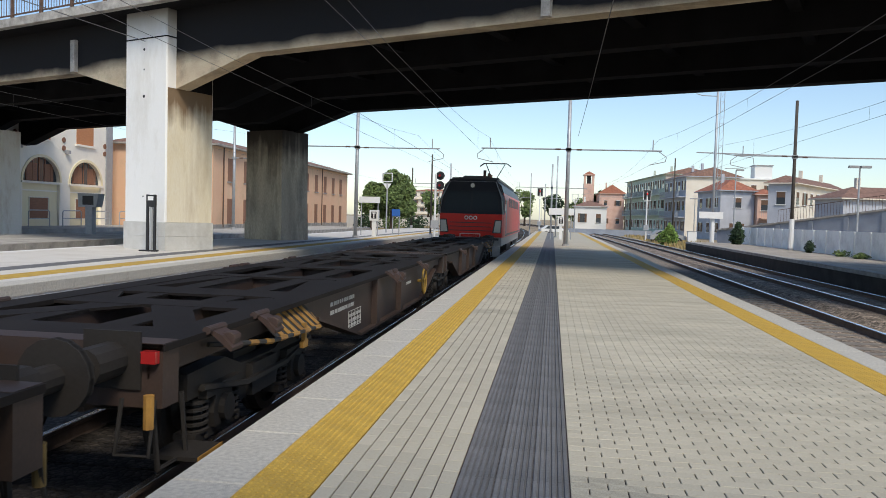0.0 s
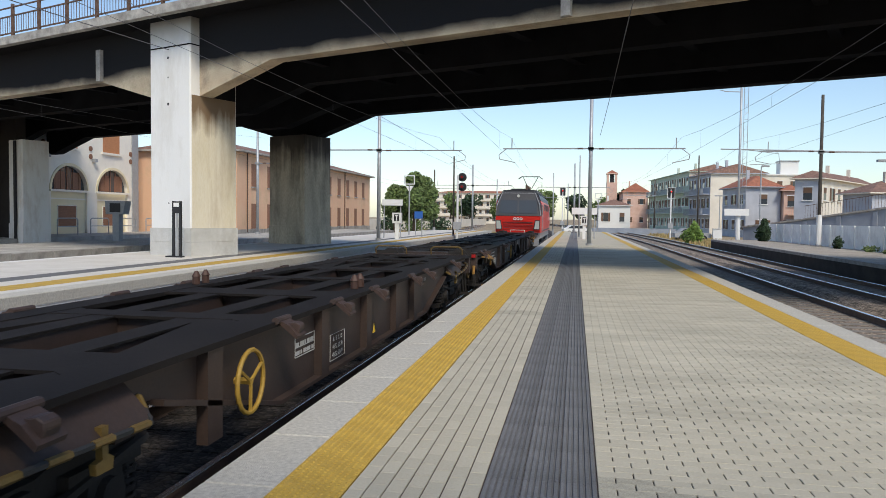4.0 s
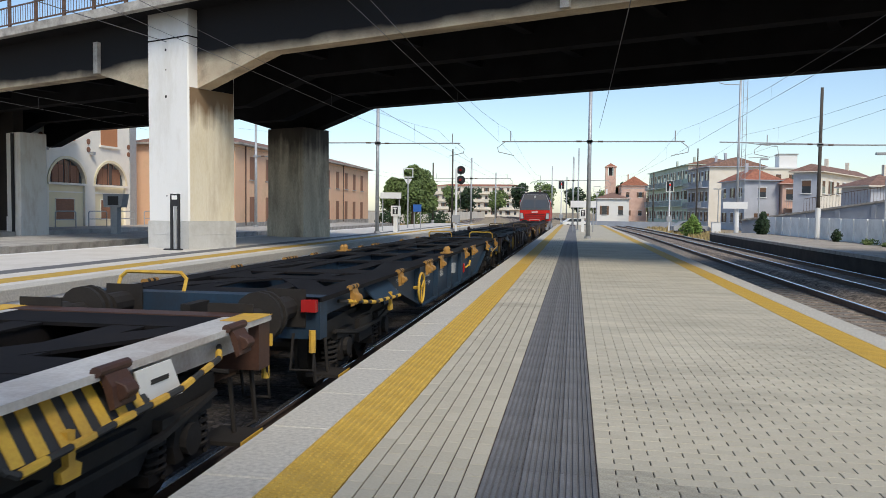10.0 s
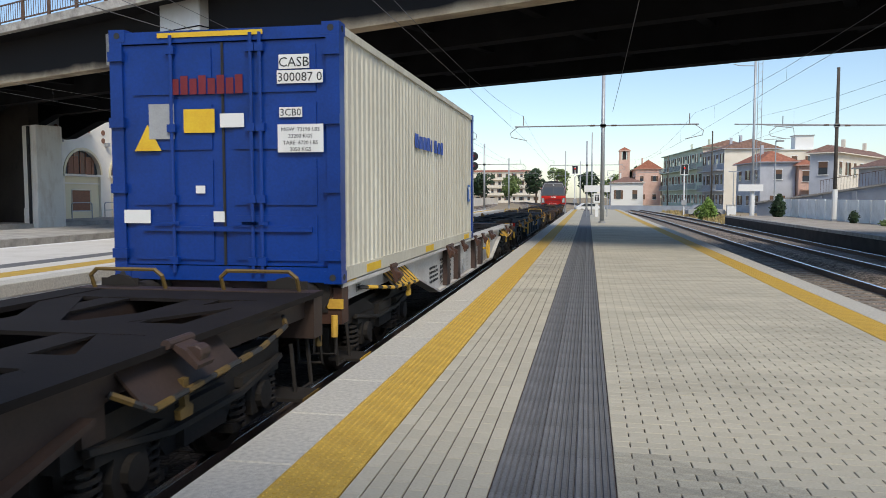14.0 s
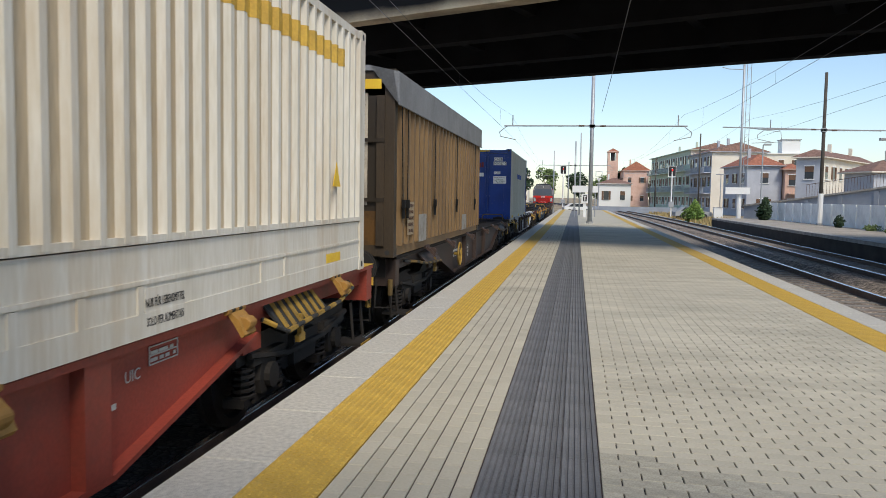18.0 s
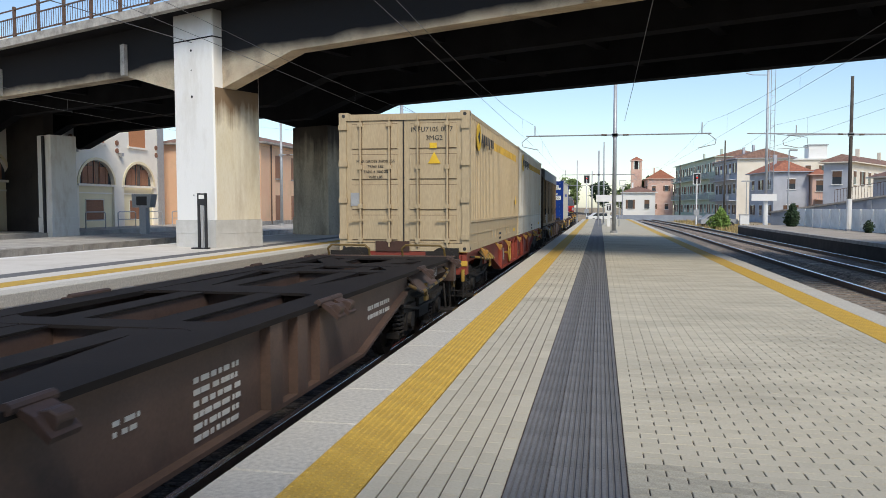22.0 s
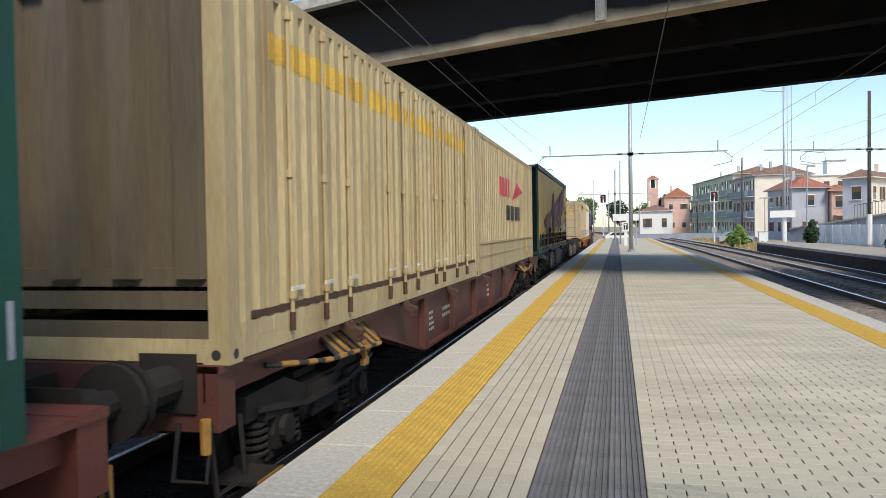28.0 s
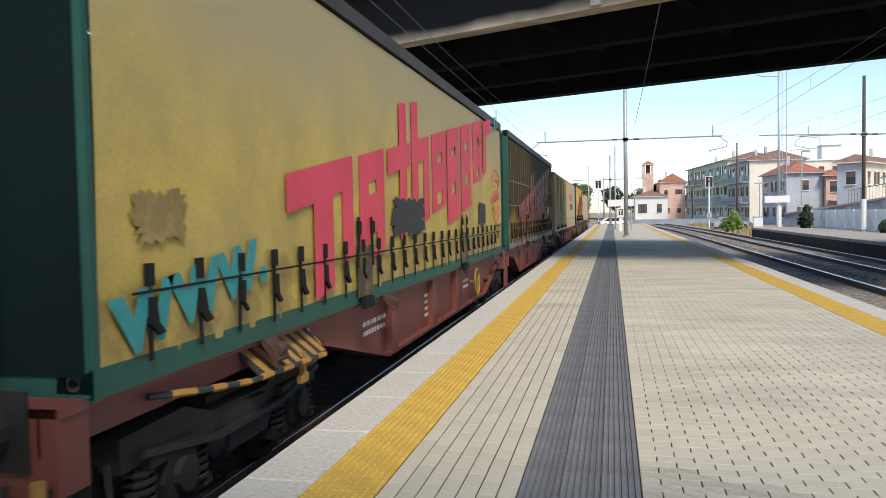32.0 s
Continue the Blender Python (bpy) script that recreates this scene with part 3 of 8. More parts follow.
part("deck_edge", box(B(), -60, 60, -1.2, -0.92, 8.42, 8.74), CURB, bridge)
part("deck_edge", box(B(), -60, 60, WIDE + 0.9, WIDE + 1.15, 8.42, 8.74), CURB, bridge)
part("roadway", box(B(), -60, 60, -0.9, WIDE + 0.88, 8.725, 8.85), ASPHALT, bridge)
for s in (-5.6, 14.0, -15.0):
    part("drain_pipe", box(B(), s - 0.13, s + 0.13, -0.16, -0.005, 6.7, 7.9), CURB, bridge, "short pale drain chute")

# piers: the outer ones stand proud of the girder
PIER_H = 8.44


def pier(s0, s1, y0, y1, mat, plinth_mat, label):
    bm = box(B(), s0, s1, y0, y1, 1.0, PIER_H if y0 < 0 else 5.75)
    bmesh.ops.bevel(bm, geom=[e for e in bm.edges if abs(e.verts[0].co.z - e.verts[1].co.z) > 1], offset=0.04, segments=1, affect="EDGES")
    p = part("pier", bm, mat, bridge, label)
    bm = B()
    n = 3
    for k in range(2):
        z0, z1 = -0.9 + 0.95 * k if k else -0.9, 0.5 if k == 0 else 0.995
        if k:
            z0 = 0.505
        box(bm, s0 - 0.025, s1 + 0.025, y0 - 0.025, y1 + 0.025, z0, z1)
    part("plinth", bm, plinth_mat, p, "stone-faced plinth")


# whitish stone with brown streaks, made paler to stand in for sun under the deck
SUNLIT_STONE = material("sun_brightened_stone", (0.82, 0.80, 0.75), 0.9, spread=0.14, scale=1.5, dirt=(0.40, 0.28, 0.17), dirt_amount=0.6, dirt_scale=0.9, stretch=(1, 1, 0.3))
PLINTH = material("pier_plinth_stone", (0.58, 0.57, 0.54), 0.85, spread=0.18, scale=1.8, dirt=(0.36, 0.33, 0.28), dirt_amount=0.5, dirt_scale=1.0)
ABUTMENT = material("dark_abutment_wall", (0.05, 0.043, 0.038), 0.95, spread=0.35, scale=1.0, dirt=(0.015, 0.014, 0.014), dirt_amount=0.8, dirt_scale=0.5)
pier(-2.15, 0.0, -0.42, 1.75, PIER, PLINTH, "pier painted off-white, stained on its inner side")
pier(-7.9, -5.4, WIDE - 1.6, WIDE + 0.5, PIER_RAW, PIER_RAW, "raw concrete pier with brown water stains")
pier(-22.9, -21.5, 6.0, 7.6, SUNLIT_STONE, SUNLIT_STONE, "pale stone-faced pier with a dark downpipe")
part("downpipe", tube(B(), (-22.1, 5.9, -0.5), (-22.1, 5.9, 5.7), 0.09, 8), BLACK, bridge)
part("abutment_wall", box(B(), -45, -23.2, 6.6, 7.2, -0.9, 8.44), ABUTMENT, bridge, "near-black abutment wall")
pier(-25.2, -23.2, -0.42, 1.75, PIER, PLINTH, "pier painted off-white")
pier(32, 34, -0.42, 1.75, PIER, PLINTH, "pier painted off-white")
pier(26.5, 28.5, WIDE - 1.6, WIDE + 0.5, PIER_RAW, PIER_RAW, "raw concrete pier")
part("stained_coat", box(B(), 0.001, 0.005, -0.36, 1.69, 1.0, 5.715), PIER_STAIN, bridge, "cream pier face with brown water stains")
# near-black sheet over the pier face from the girder soffit up to the deck
part("sooty_coat", box(B(), 0.001, 0.005, 0.61, 1.69, 5.716, 8.4), BLACK_CONCRETE, bridge, "near-black coat on the upper pier face")
for z, r in ((7.1, 0.05), (6.4, 0.03), (5.45, 0.055), (1.9, 0.03)):
    part("bolt_hole", tube(B(), (-1.16, -0.424, z), (-1.16, -0.41, z), r, 10), BLACK, bridge)
part("pier_band", box(B(), -2.17, 0.02, -0.44, 0.0, 7.46, 7.5), BLACK_CONCRETE, bridge, "dark construction joint")

# iron railing on the near edge
bm = B()
for z in (8.86, 9.55, 9.9):
    box(bm, -45, 6, -1.1, -1.05, z, z + 0.05)
part("railing_rail", bm, RUST, bridge, "rusty iron rails of the parapet")
post = finish(box(B(), -0.05, 0.05, -1.13, -1.02, 8.74, 10.05), "railing_post", RUST)
bar = B()
for i in range(10):
    box(bar, 0.09 + 0.17 * i, 0.105 + 0.17 * i, -1.085, -1.065, 8.9, 9.56)
bars = finish(bar, "railing_bars", RUST)
for i in range(27):
    ob = new("railing_post", post)
    ob.parent, ob.location = bridge, (-45 + 1.85 * i, 0, 0)
    ob = new("railing_bars", bars)
    ob.parent, ob.location = bridge, (-45 + 1.85 * i, 0, 0)

# ---- black bollards with a sign head beside the piers
def totem(x, y, h=1.95):
    t = thing("platform_totem", "slim black double-post platform display beside the pier", "totem", "platform totems", m=pose(x, y, 0))
    part("post", box(B(), -0.17, -0.09, -0.04, 0.04, 0.02, h), BLACK, t)
    part("post", box(B(), 0.09, 0.17, -0.04, 0.04, 0.02, h), BLACK, t)
    part("head", box(B(), -0.16, 0.16, -0.055, 0.055, h - 0.42, h - 0.01), BLACK, t)
    part("foot", box(B(), -0.38, 0.22, -0.12, 0.12, 0.0, 0.05), BLACK, t)
    part("tube", tube(B(), (0, 0, 0.05), (0, 0, h - 0.42), 0.05, 8), GREY, t)
    part("label_plate", box(B(), -0.1, 0.1, -0.062, -0.056, h - 0.2, h - 0.06), WHITE, t)


totem(-13.62, 25.1)
totem(-14.0, 39.4)


# ---- catenary masts
def mast(x, y, h, arms, wood=False, r=0.13, label="round grey steel catenary mast with a horizontal arm"):
    """arms: (x from, x to, height) of horizontal pipes; each carries a registration arm at its free end."""
    mat = OLD_MAST if wood else GALV
    t = thing("catenary_mast", label, "catenary mast", "catenary masts", m=pose(x, y, 0))
    part("pole", tube(B(), (0, 0, 0), (0, 0, h), r, 10, r * 0.75), mat, t, smooth=True)
    part("footing", tube(B(), (0, 0, -0.6), (0, 0, 0.12), r * 1.5, 10), GREY, t)
    for a, b, z in arms:
        part("arm", tube(B(), (a, 0, z), (b, 0, z), 0.04, 6), GREY, t)
        part("bracket", box(B(), -r - 0.02, r + 0.02, -r - 0.02, r + 0.02, z - 0.09, z + 0.07), GREY, t)
        e = b if abs(b) > abs(a) else a
        sgn = 1 if e > 0 else -1
        bm = B()
        pipe(bm, [(e - sgn * 0.2, 0, z), (e + sgn * 0.25, 0, z - 0.35), (e + sgn * 0.2, 0, z - 0.6), (e - sgn * 0.7, 0, z - 0.8)], 0.025, 5)
        part("registration_arm", bm, GREY, t)
        part("insulator", tube(B(), (e - sgn * 0.5, 0, z), (e - sgn * 0.5, 0, z + 0.6), 0.03, 8), GREY, t)
        part("insulator", tube(B(), (sgn * 0.45, 0, z), (sgn * 0.75, 0, z), 0.05, 8), RUST, t)
    return t


mast(0.78, 45.4, 8.9, [(0, -5.0, 5.53), (0, 5.2, 5.52)])
mast(-12.4, 48.4, 8.4, [(0, 5.3, 5.7), (0, -4.6, 5.74)])
mast(14.8, 51.3, 9.3, [(0, -3.6, 5.85), (0, 9, 5.8)], wood=True, r=0.12, label="dark old catenary mast with a whitewashed foot")
mast(-0.2, 100.0, 8.5, [(0, -4.6, 5.5), (0, 4.4, 5.5)])
mast(-12.9, 98.0, 8.2, [(0, 5, 5.6), (0, -5, 5.6)])
mast(14.8, 100.0, 9.5, [], wood=True, r=0.11, label="slim dark old mast")
mast(-13.5, 135.0, 8.2, [(0, 5, 5.6)])
mast(-1.5, 150.0, 8.2, [(0, -4.6, 5.5), (0, 4.4, 5.5)])
mast(13.0, 135.0, 8.3, [(0, -5, 5.6)], wood=True, label="dark old catenary mast")
mast(-20, 110, 8.3, [(0, 5, 5.6)], wood=True, label="dark old catenary mast")
mast(-9.85, 63.0, 6.5, [], wood=True, r=0.08, label="thin dark pole beside the signal")
mast(-2.85, 100.0, 7.3, [], r=0.08, label="thin grey pole beside the tracks")
mast(0.28, 66.0, 6.8, [], r=0.07, label="thin grey pole on the platform end")
mast(-25.5, 60.0, 8.5, [(0, 5, 5.7)])
part("whitewash", tube(B(), (0, 0, 0.12), (0, 0, 1.95), 0.16, 10), WHITE, bpy.data.objects["catenary_mast.002"], "whitewashed lower part")

# lattice radio mast behind the right-hand platform
lattice = thing("lattice_mast", "tall slender grey lattice mast carrying wires and a lamp", "mast", m=pose(13.1, 67, 0))
part("pole", tube(B(), (0, 0, -0.5), (0, 0, 13.5), 0.12, 10, 0.09), GALV, lattice, smooth=True)
bm = B()
for sx in (0.28, 0.6):
    tube(bm, (sx, 0.2, 2.0), (sx, 0.2, 13.5), 0.025, 5)
for i in range(38):
    z = 2.0 + 0.3 * i
    tube(bm, (0.28, 0.2, z), (0.6, 0.2, z + (0.3 if i % 2 else 0)), 0.012, 4)
part("ladder", bm, GALV, lattice, "narrow lattice beside the pole")
part("arm", tube(B(), (-1.5, 0, 7.38), (10.5, 0, 7.1), 0.05, 6), GREY, lattice)
part("registration_arm", pipe(B(), [(0.6, 0, 7.3), (3.0, 0, 7.0), (3.1, 0, 6.2), (0.8, 0, 6.1)], 0.03, 5), GREY, lattice)
part("lamp_arm", pipe(B(), [(0, 0, 12.0), (-1.2, 0, 12.05), (-1.7, 0, 12.2)], 0.035, 5), GREY, lattice)
part("whitewash", tube(B(), (0, 0, -0.5), (0, 0, 2.0), 0.2, 10), WHITE, lattice, "whitewashed lower part")
part("name_board", box(B(), -1.15, 0.75, -0.4, -0.34, 1.95, 2.5), WHITE, lattice, "pale blank board")

# catenary wires
wires = thing("overhead_wires", "thin dark catenary and contact wires over the tracks", "wires", kind="structure")


def wire(name, pts, r=0.012):
    part(name, pipe(B(), pts, r, 4), WIRE, wires)


def catenary(x, zc, zm, knots, shift=bend, mess=True):
    """A contact wire, its sagging messenger and droppers, over the masts at the given y."""
    wire("contact_wire", [(x + shift(y), y, zc) for y in knots], 0.0055)
    if mess:
        pts, drops = [], []
        for a, b in zip(knots, knots[1:]):
            for i in range(8):
                f = i / 8
                y = a + (b - a) * f
                z = zm - 4 * (zm - zc - 0.35) * f * (1 - f)
                pts.append((x + shift(y), y, z))
                if i % 2:
                    drops.append((x + shift(y), y, z))
        wire("messenger_wire", pts, 0.0055)
        for x0, y, z in drops:
            wire("dropper", [(x0, y, zc), (x0, y, z)], 0.003)


KN = [-9, 45.4, 100, 150, 220, 330]
catenary(TRACK_X - 0.1, 4.95, 6.15, KN)
catenary(-8.0, 4.9, 6.2, KN)
catenary(5.77, 4.95, 6.15, KN)
catenary(9.28, 4.75, 5.9, KN)
catenary(-18.75, 4.9, 6.2, KN)
wire("feeder_wire", [(1.3, 45.4, 6.3), (1.19, 30, 6.09), (0.97, 16, 5.5), (0.9, -9, 5.6)], 0.012)
wire("feeder_wire", [(-16, 10, 7.0), (-12.4, 48.4, 7.9), (-13, 98, 7.6)], 0.015)

# ---- signals and station furniture
def colour_signal(x, y, h, lenses, panel=False, label="black two-lamp railway signal on a pale post"):
    t = thing("railway_signal", label, "signal", "railway signals", m=pose(x, y, 0))
    part("post", tube(B(), (0, 0, -0.6), (0, 0, h - 0.2), 0.09, 8), WHITE, t)
    if panel:
        part("panel", box(B(), -0.42, 0.42, -0.05, 0.05, h - 1.2, h), BLACK, t, "square black backboard with a white rim")
        part("rim", pipe(B(), [(-0.42, -0.06, h - 1.2), (0.42, -0.06, h - 1.2), (0.42, -0.06, h), (-0.42, -0.06, h), (-0.42, -0.06, h - 1.2)], 0.05, 4), WHITE, t)
    for i, mat in enumerate(lenses):
        z, x = (h - 0.45 - 1.05 * i, 0.0) if panel else (h - 0.35 - 0.78 * i, 0.36)
        if not panel:
            part("backboard", tube(B(), (x, 0.05, z), (x, -0.05, z), 0.35, 18), BLACK, t, "round black backboard")
            part("board_arm", box(B(), 0.0, x, 0.05, 0.12, z - 0.04, z + 0.04), GREY, t)
        part("hood", tube(B(), (x, -0.06, z), (x, -0.32, z), 0.14, 12), BLACK, t)
        part("lens", tube(B(), (x, -0.32, z), (x, -0.34, z), 0.10, 12), mat, t)
    part("ladder", pipe(B(), [(0.3, 0.15, -0.5), (0.3, 0.15, h - 0.6), (0.1, 0.1, h - 0.6)], 0.025, 4), GREY, t)
    part("relay_box", box(B(), -0.3, 0.3, -0.2, 0.2, 0.55, 1.15), GREY, t)
    return t


DARK_LENS = glass("unlit_lens", (0.25, 0.02, 0.02))
colour_signal(-9.4, 62.2, 5.1, [DARK_LENS, DARK_LENS])
colour_signal(-2.0, 120.0, 6.2, [RED_LAMP, WHITE_LAMP], panel=True, label="black square signal with a red lamp")
colour_signal(11.0, 95.0, 5.3, [RED_LAMP], panel=True, label="black square signal with a red lamp on a dark post")


def arrow_board(x, y, h, label="white marker board pointing down on a post"):
    t = thing("marker_board", label, "marker board", "marker boards", m=pose(x, y, 0))
    part("post", tube(B(), (0, 0, -0.6), (0, 0, h - 0.8), 0.06, 8), GREY, t)
    part("frame", pipe(B(), [(-0.4, 0, h - 0.7), (0.4, 0, h - 0.7), (0.4, 0, h), (-0.4, 0, h), (-0.4, 0, h - 0.7)], 0.06, 4), WHITE, t)
    part("tip", prism(B(), [(-0.35, h - 0.85), (0.35, h - 0.85), (0, h - 1.4)], "y", -0.03, 0.03), WHITE, t)


arrow_board(-13.76, 64.0, 4.95)
arrow_board(2.9, 105.0, 4.95)


def board_on_posts(x, y, w, z0, z1, label, category="sign", mat=WHITE):
    t = thing("sign_board", label, category, "sign boards", m=pose(x, y, 0))
    part("board", box(B(), -w / 2, w / 2, -0.05, 0.05, z0, z1), mat, t)
    for sx in (-w * 0.4, w * 0.4):
        part("post", tube(B(), (sx, 0.08, 0), (sx, 0.08, z1), 0.04, 8), GREY, t)
    return t


board_on_posts(-12.85, 54.0, 1.5, 2.3, 2.73, "white station name board on two grey posts")
board_on_posts(0.65, 60.3, 1.9, 1.86, 2.37, "white station name board on two grey posts")
board_on_posts(-11.74, 58.0, 0.62, 1.39, 1.93, "small blue information sign on posts", mat=BLUE_SIGN)
board_on_posts(-22.5, 47.0, 0.9, 2.3, 2.9, "grey enamel sign on posts", mat=GREY)


def cabinet(x, y, w, h, label):
    t = thing("control_cabinet", label, "cabinet", "control cabinets", m=pose(x, y, 0))
    part("stem", box(B(), -w * 0.22, w * 0.22, -0.12, 0.12, 0, h * 0.6), WHITE, t)
    part("body", box(B(), -w / 2, w / 2, -0.18, 0.18, h * 0.6, h), WHITE, t)
    part("dial", box(B(), -w * 0.3, w * 0.3, -0.19, -0.182, h * 0.68, h * 0.94), BLACK, t)
    part("mark_bar", box(B(), -w * 0.2, w * 0.2, -0.2, -0.192, h * 0.87, h * 0.91), WHITE, t)
    part("mark_stem", box(B(), -w * 0.06, w * 0.06, -0.2, -0.192, h * 0.7, h * 0.868), WHITE, t)


cabinet(-11.9, 51.5, 0.6, 1.78, "white platform control cabinet on a stem")
cabinet(0.64, 59.8, 0.5, 1.76, "white platform cabinet on a stem")

# ticket-validator-like information post on the old platform
info = thing("information_post", "grey square post with a slanted display head on the old platform", "display", m=pose(-25.4, 40.2, -0.06))
part("post", box(B(), -0.2, 0.2, -0.2, 0.2, 0, 1.5), GREY, info)
part("head", prism(B(), [(-0.55, 1.5), (0.5, 1.5), (0.65, 2.25), (-0.6, 2.25)], "y", -0.3, 0.3), GREY, info)
part("screen", box(B(), -0.3, 0.35, -0.31, -0.302, 1.62, 2.12), BLACK, info)
for i in range(5):
    bench = thing("bench_rail", "bent steel tube rail beside the station wall", "rail", "bench rails", m=pose(-33.8, 43.0 + 3.6 * i, -0.02))
    part("tube", pipe(B(), [(0, 0, 0), (0, 0, 1.05), (0, 0.15, 1.15), (0, 2.0, 1.15), (0, 2.15, 1.05), (0, 2.15, 0)], 0.04, 6), GALV, bench)
    part("cross_tube", tube(B(), (0, 0, 0.6), (0, 2.15, 0.6), 0.03, 6), GALV, bench)

# ---- fence of concrete panels along the right-hand platform
FENCE = material("whitewashed_fence_concrete", (0.85, 0.86, 0.84), 0.9, spread=0.16, scale=2, dirt=(0.42, 0.42, 0.40), dirt_amount=0.5, dirt_scale=1.0, rnd=0.05)
fence = thing("concrete_fence", "pale prefabricated concrete panel fence behind the platform", "fence", kind="structure")
fp = finish(box(B(), -0.05, 0.05, 0.13, 1.87, 0, 1.32), "fence_panel", FENCE)
fq = finish(box(B(), -0.09, 0.10, -0.06, 0.06, 0, 1.31), "fence_post", FENCE)
for i in range(20):
    y = 27.0 + 2.0 * i
    for me, nm in ((fp, "fence_panel"), (fq, "fence_post")):
        ob = new(nm, me)
        ob.parent, ob.location, ob.rotation_euler = fence, (15.9 - 0.02 * (y - 27), y, 0), (0, 0, 0.02)


# ---- houses
def house(x, y, w, d, h, wall, roof_mat, rows, label, yaw=0, roof=1.8, hip=True, flat=False, balcony=False, base=-0.9, shutters=None, chimneys=1, win=(1.0, 1.5), clad={}, sides=("front", "left"), top_floor=None):
    """A block with storeys of windows on its camera-facing front (local -y) and its left side (local -x)."""
    t = thing("house", label, "house", "houses beyond the tracks", m=pose(x, y, base, 0, 0, yaw))
    part("wall", box(B(), 0, w, 0, d, 0, h), wall, t)
    for side, mat in clad.items():
        q = {"left": (-0.004, 0.0, 0, d), "right": (w, w + 0.004, 0, d), "front": (0, w, -0.004, 0.0)}[side]
        part("render_coat", box(B(), *q, 0, h), mat, t)
        if not hip and side in ("left", "right") and w >= d:
            part("gable", prism(B(), [(-0.1, h), (d + 0.1, h), (d / 2, h + roof - 0.06)], "x", *((-0.02, 0.15) if side == "left" else (w - 0.15, w + 0.02))), mat, t)
    e = 0.5
    if flat:
        part("roof", box(B(), -0.3, w + 0.3, -0.3, d + 0.3, h, h + 0.25), roof_mat, t)
    else:
        bm = B()
        lo = [bm.verts.new(p) for p in ((-e, -e, h), (w + e, -e, h), (w + e, d + e, h), (-e, d + e, h))]
        k = min(w, d) / 2 if hip else 0
        if w >= d:
            hi = [bm.verts.new((k, d / 2, h + roof)), bm.verts.new((w - k, d / 2, h + roof))]
            bm.faces.new((lo[0], lo[1], hi[1], hi[0])), bm.faces.new((lo[2], lo[3], hi[0], hi[1]))
            bm.faces.new((lo[1], lo[2], hi[1])), bm.faces.new((lo[3], lo[0], hi[0]))
        else:
            hi = [bm.verts.new((w / 2, k, h + roof)), bm.verts.new((w / 2, d - k, h + roof))]
            bm.faces.new((lo[0], lo[1], hi[0])), bm.faces.new((lo[2], lo[3], hi[1]))
            bm.faces.new((lo[1], lo[2], hi[1], hi[0])), bm.faces.new((lo[3], lo[0], hi[0], hi[1]))
        bm.faces.new(lo[::-1])
        r = part("roof", bm, roof_mat, t)
        part("eaves_board", box(B(), -e, w + e, -e, d + e, h - 0.12, h - 0.004), wall, r)
        for i in range(chimneys):
            cx = w * (0.3 + 0.4 * i)
            part("chimney", box(B(), cx, cx + 0.42, d * 0.4, d * 0.4 + 0.4, h + roof * 0.3, h + roof + 0.9), wall, r)
    ww, wh = win
    sh = h / rows
    sm = shutters or SHUTTER
    for side in sides:
        length = w if side == "front" else d
        n = max(1, int(length / 2.9))
        for r in range(rows):
            for i in range(n):
                c, z = (i + 0.5) * length / n, sh * r + sh * 0.32
                def place(a0, a1, o0, o1, z0, z1):
                    return (c + a0, c + a1, -o1 - 0.004, -o0 - 0.004, z0, z1) if side == "front" else (-o1 - 0.004, -o0 - 0.004, c + a0, c + a1, z0, z1) if side == "left" else (w + o0 + 0.004, w + o1 + 0.004, c + a0, c + a1, z0, z1)
                wd = part("window", box(B(), *place(-ww / 2, ww / 2, -0.02, 0.012, z, z + wh)), GLASS, t)
                part("sill", box(B(), *place(-ww / 2 - 0.12, ww / 2 + 0.12, 0.014, 0.14, z - 0.1, z)), WHITE, wd)
                part("lintel", box(B(), *place(-ww / 2 - 0.12, ww / 2 + 0.12, 0.014, 0.05, z + wh, z + wh + 0.12)), WHITE, wd)
                if (i + r) % 2 == 0:
                    part("shutter", box(B(), *place(-ww / 2 - 0.5, -ww / 2 - 0.02, 0.014, 0.06, z, z + wh)), sm, wd)
                    part("shutter", box(B(), *place(ww / 2 + 0.02, ww / 2 + 0.5, 0.014, 0.06, z, z + wh)), sm, wd)
                else:
                    part("blind", box(B(), *place(-ww / 2, ww / 2, 0.014, 0.03, z + wh * 0.55, z + wh)), sm, wd)
        if balcony and side == "front":
            for r in range(1, rows):
                b = part("balcony", box(B(), 0.3, w - 0.3, -1.1, -0.004, sh * r - 0.15, sh * r), wall, t)
                bm = B()
                for i in range(int((w - 0.6) / 0.25)):
                    box(bm, 0.32 + 0.25 * i, 0.35 + 0.25 * i, -1.08, -1.05, sh * r, sh * r + 1.0)
                box(bm, 0.3, w - 0.3, -1.1, -1.04, sh * r + 1.0, sh * r + 1.05)
                part("balustrade", bm, GREY, b)
    return t


SHUTTER = material("brown_shutter", (0.14, 0.08, 0.05), 0.7)
ROOF_RED = material("terracotta_roof", (0.33, 0.13, 0.08), 0.85, spread=0.3, scale=2.5, fine=18, bump=0.6)
ROOF_BROWN = material("brown_tile_roof", (0.22, 0.13, 0.10), 0.85, spread=0.3, scale=2.5, fine=18, bump=0.6)
GREENISH = material("pale_green_render", (0.50, 0.58, 0.49), 0.9, spread=0.12, scale=0.6, dirt=(0.4, 0.45, 0.4), dirt_amount=0.4, dirt_scale=0.4)
LILAC = material("blue_grey_render", (0.44, 0.46, 0.51), 0.9, spread=0.12, scale=0.6, dirt=(0.33, 0.34, 0.40), dirt_amount=0.4, dirt_scale=0.4)
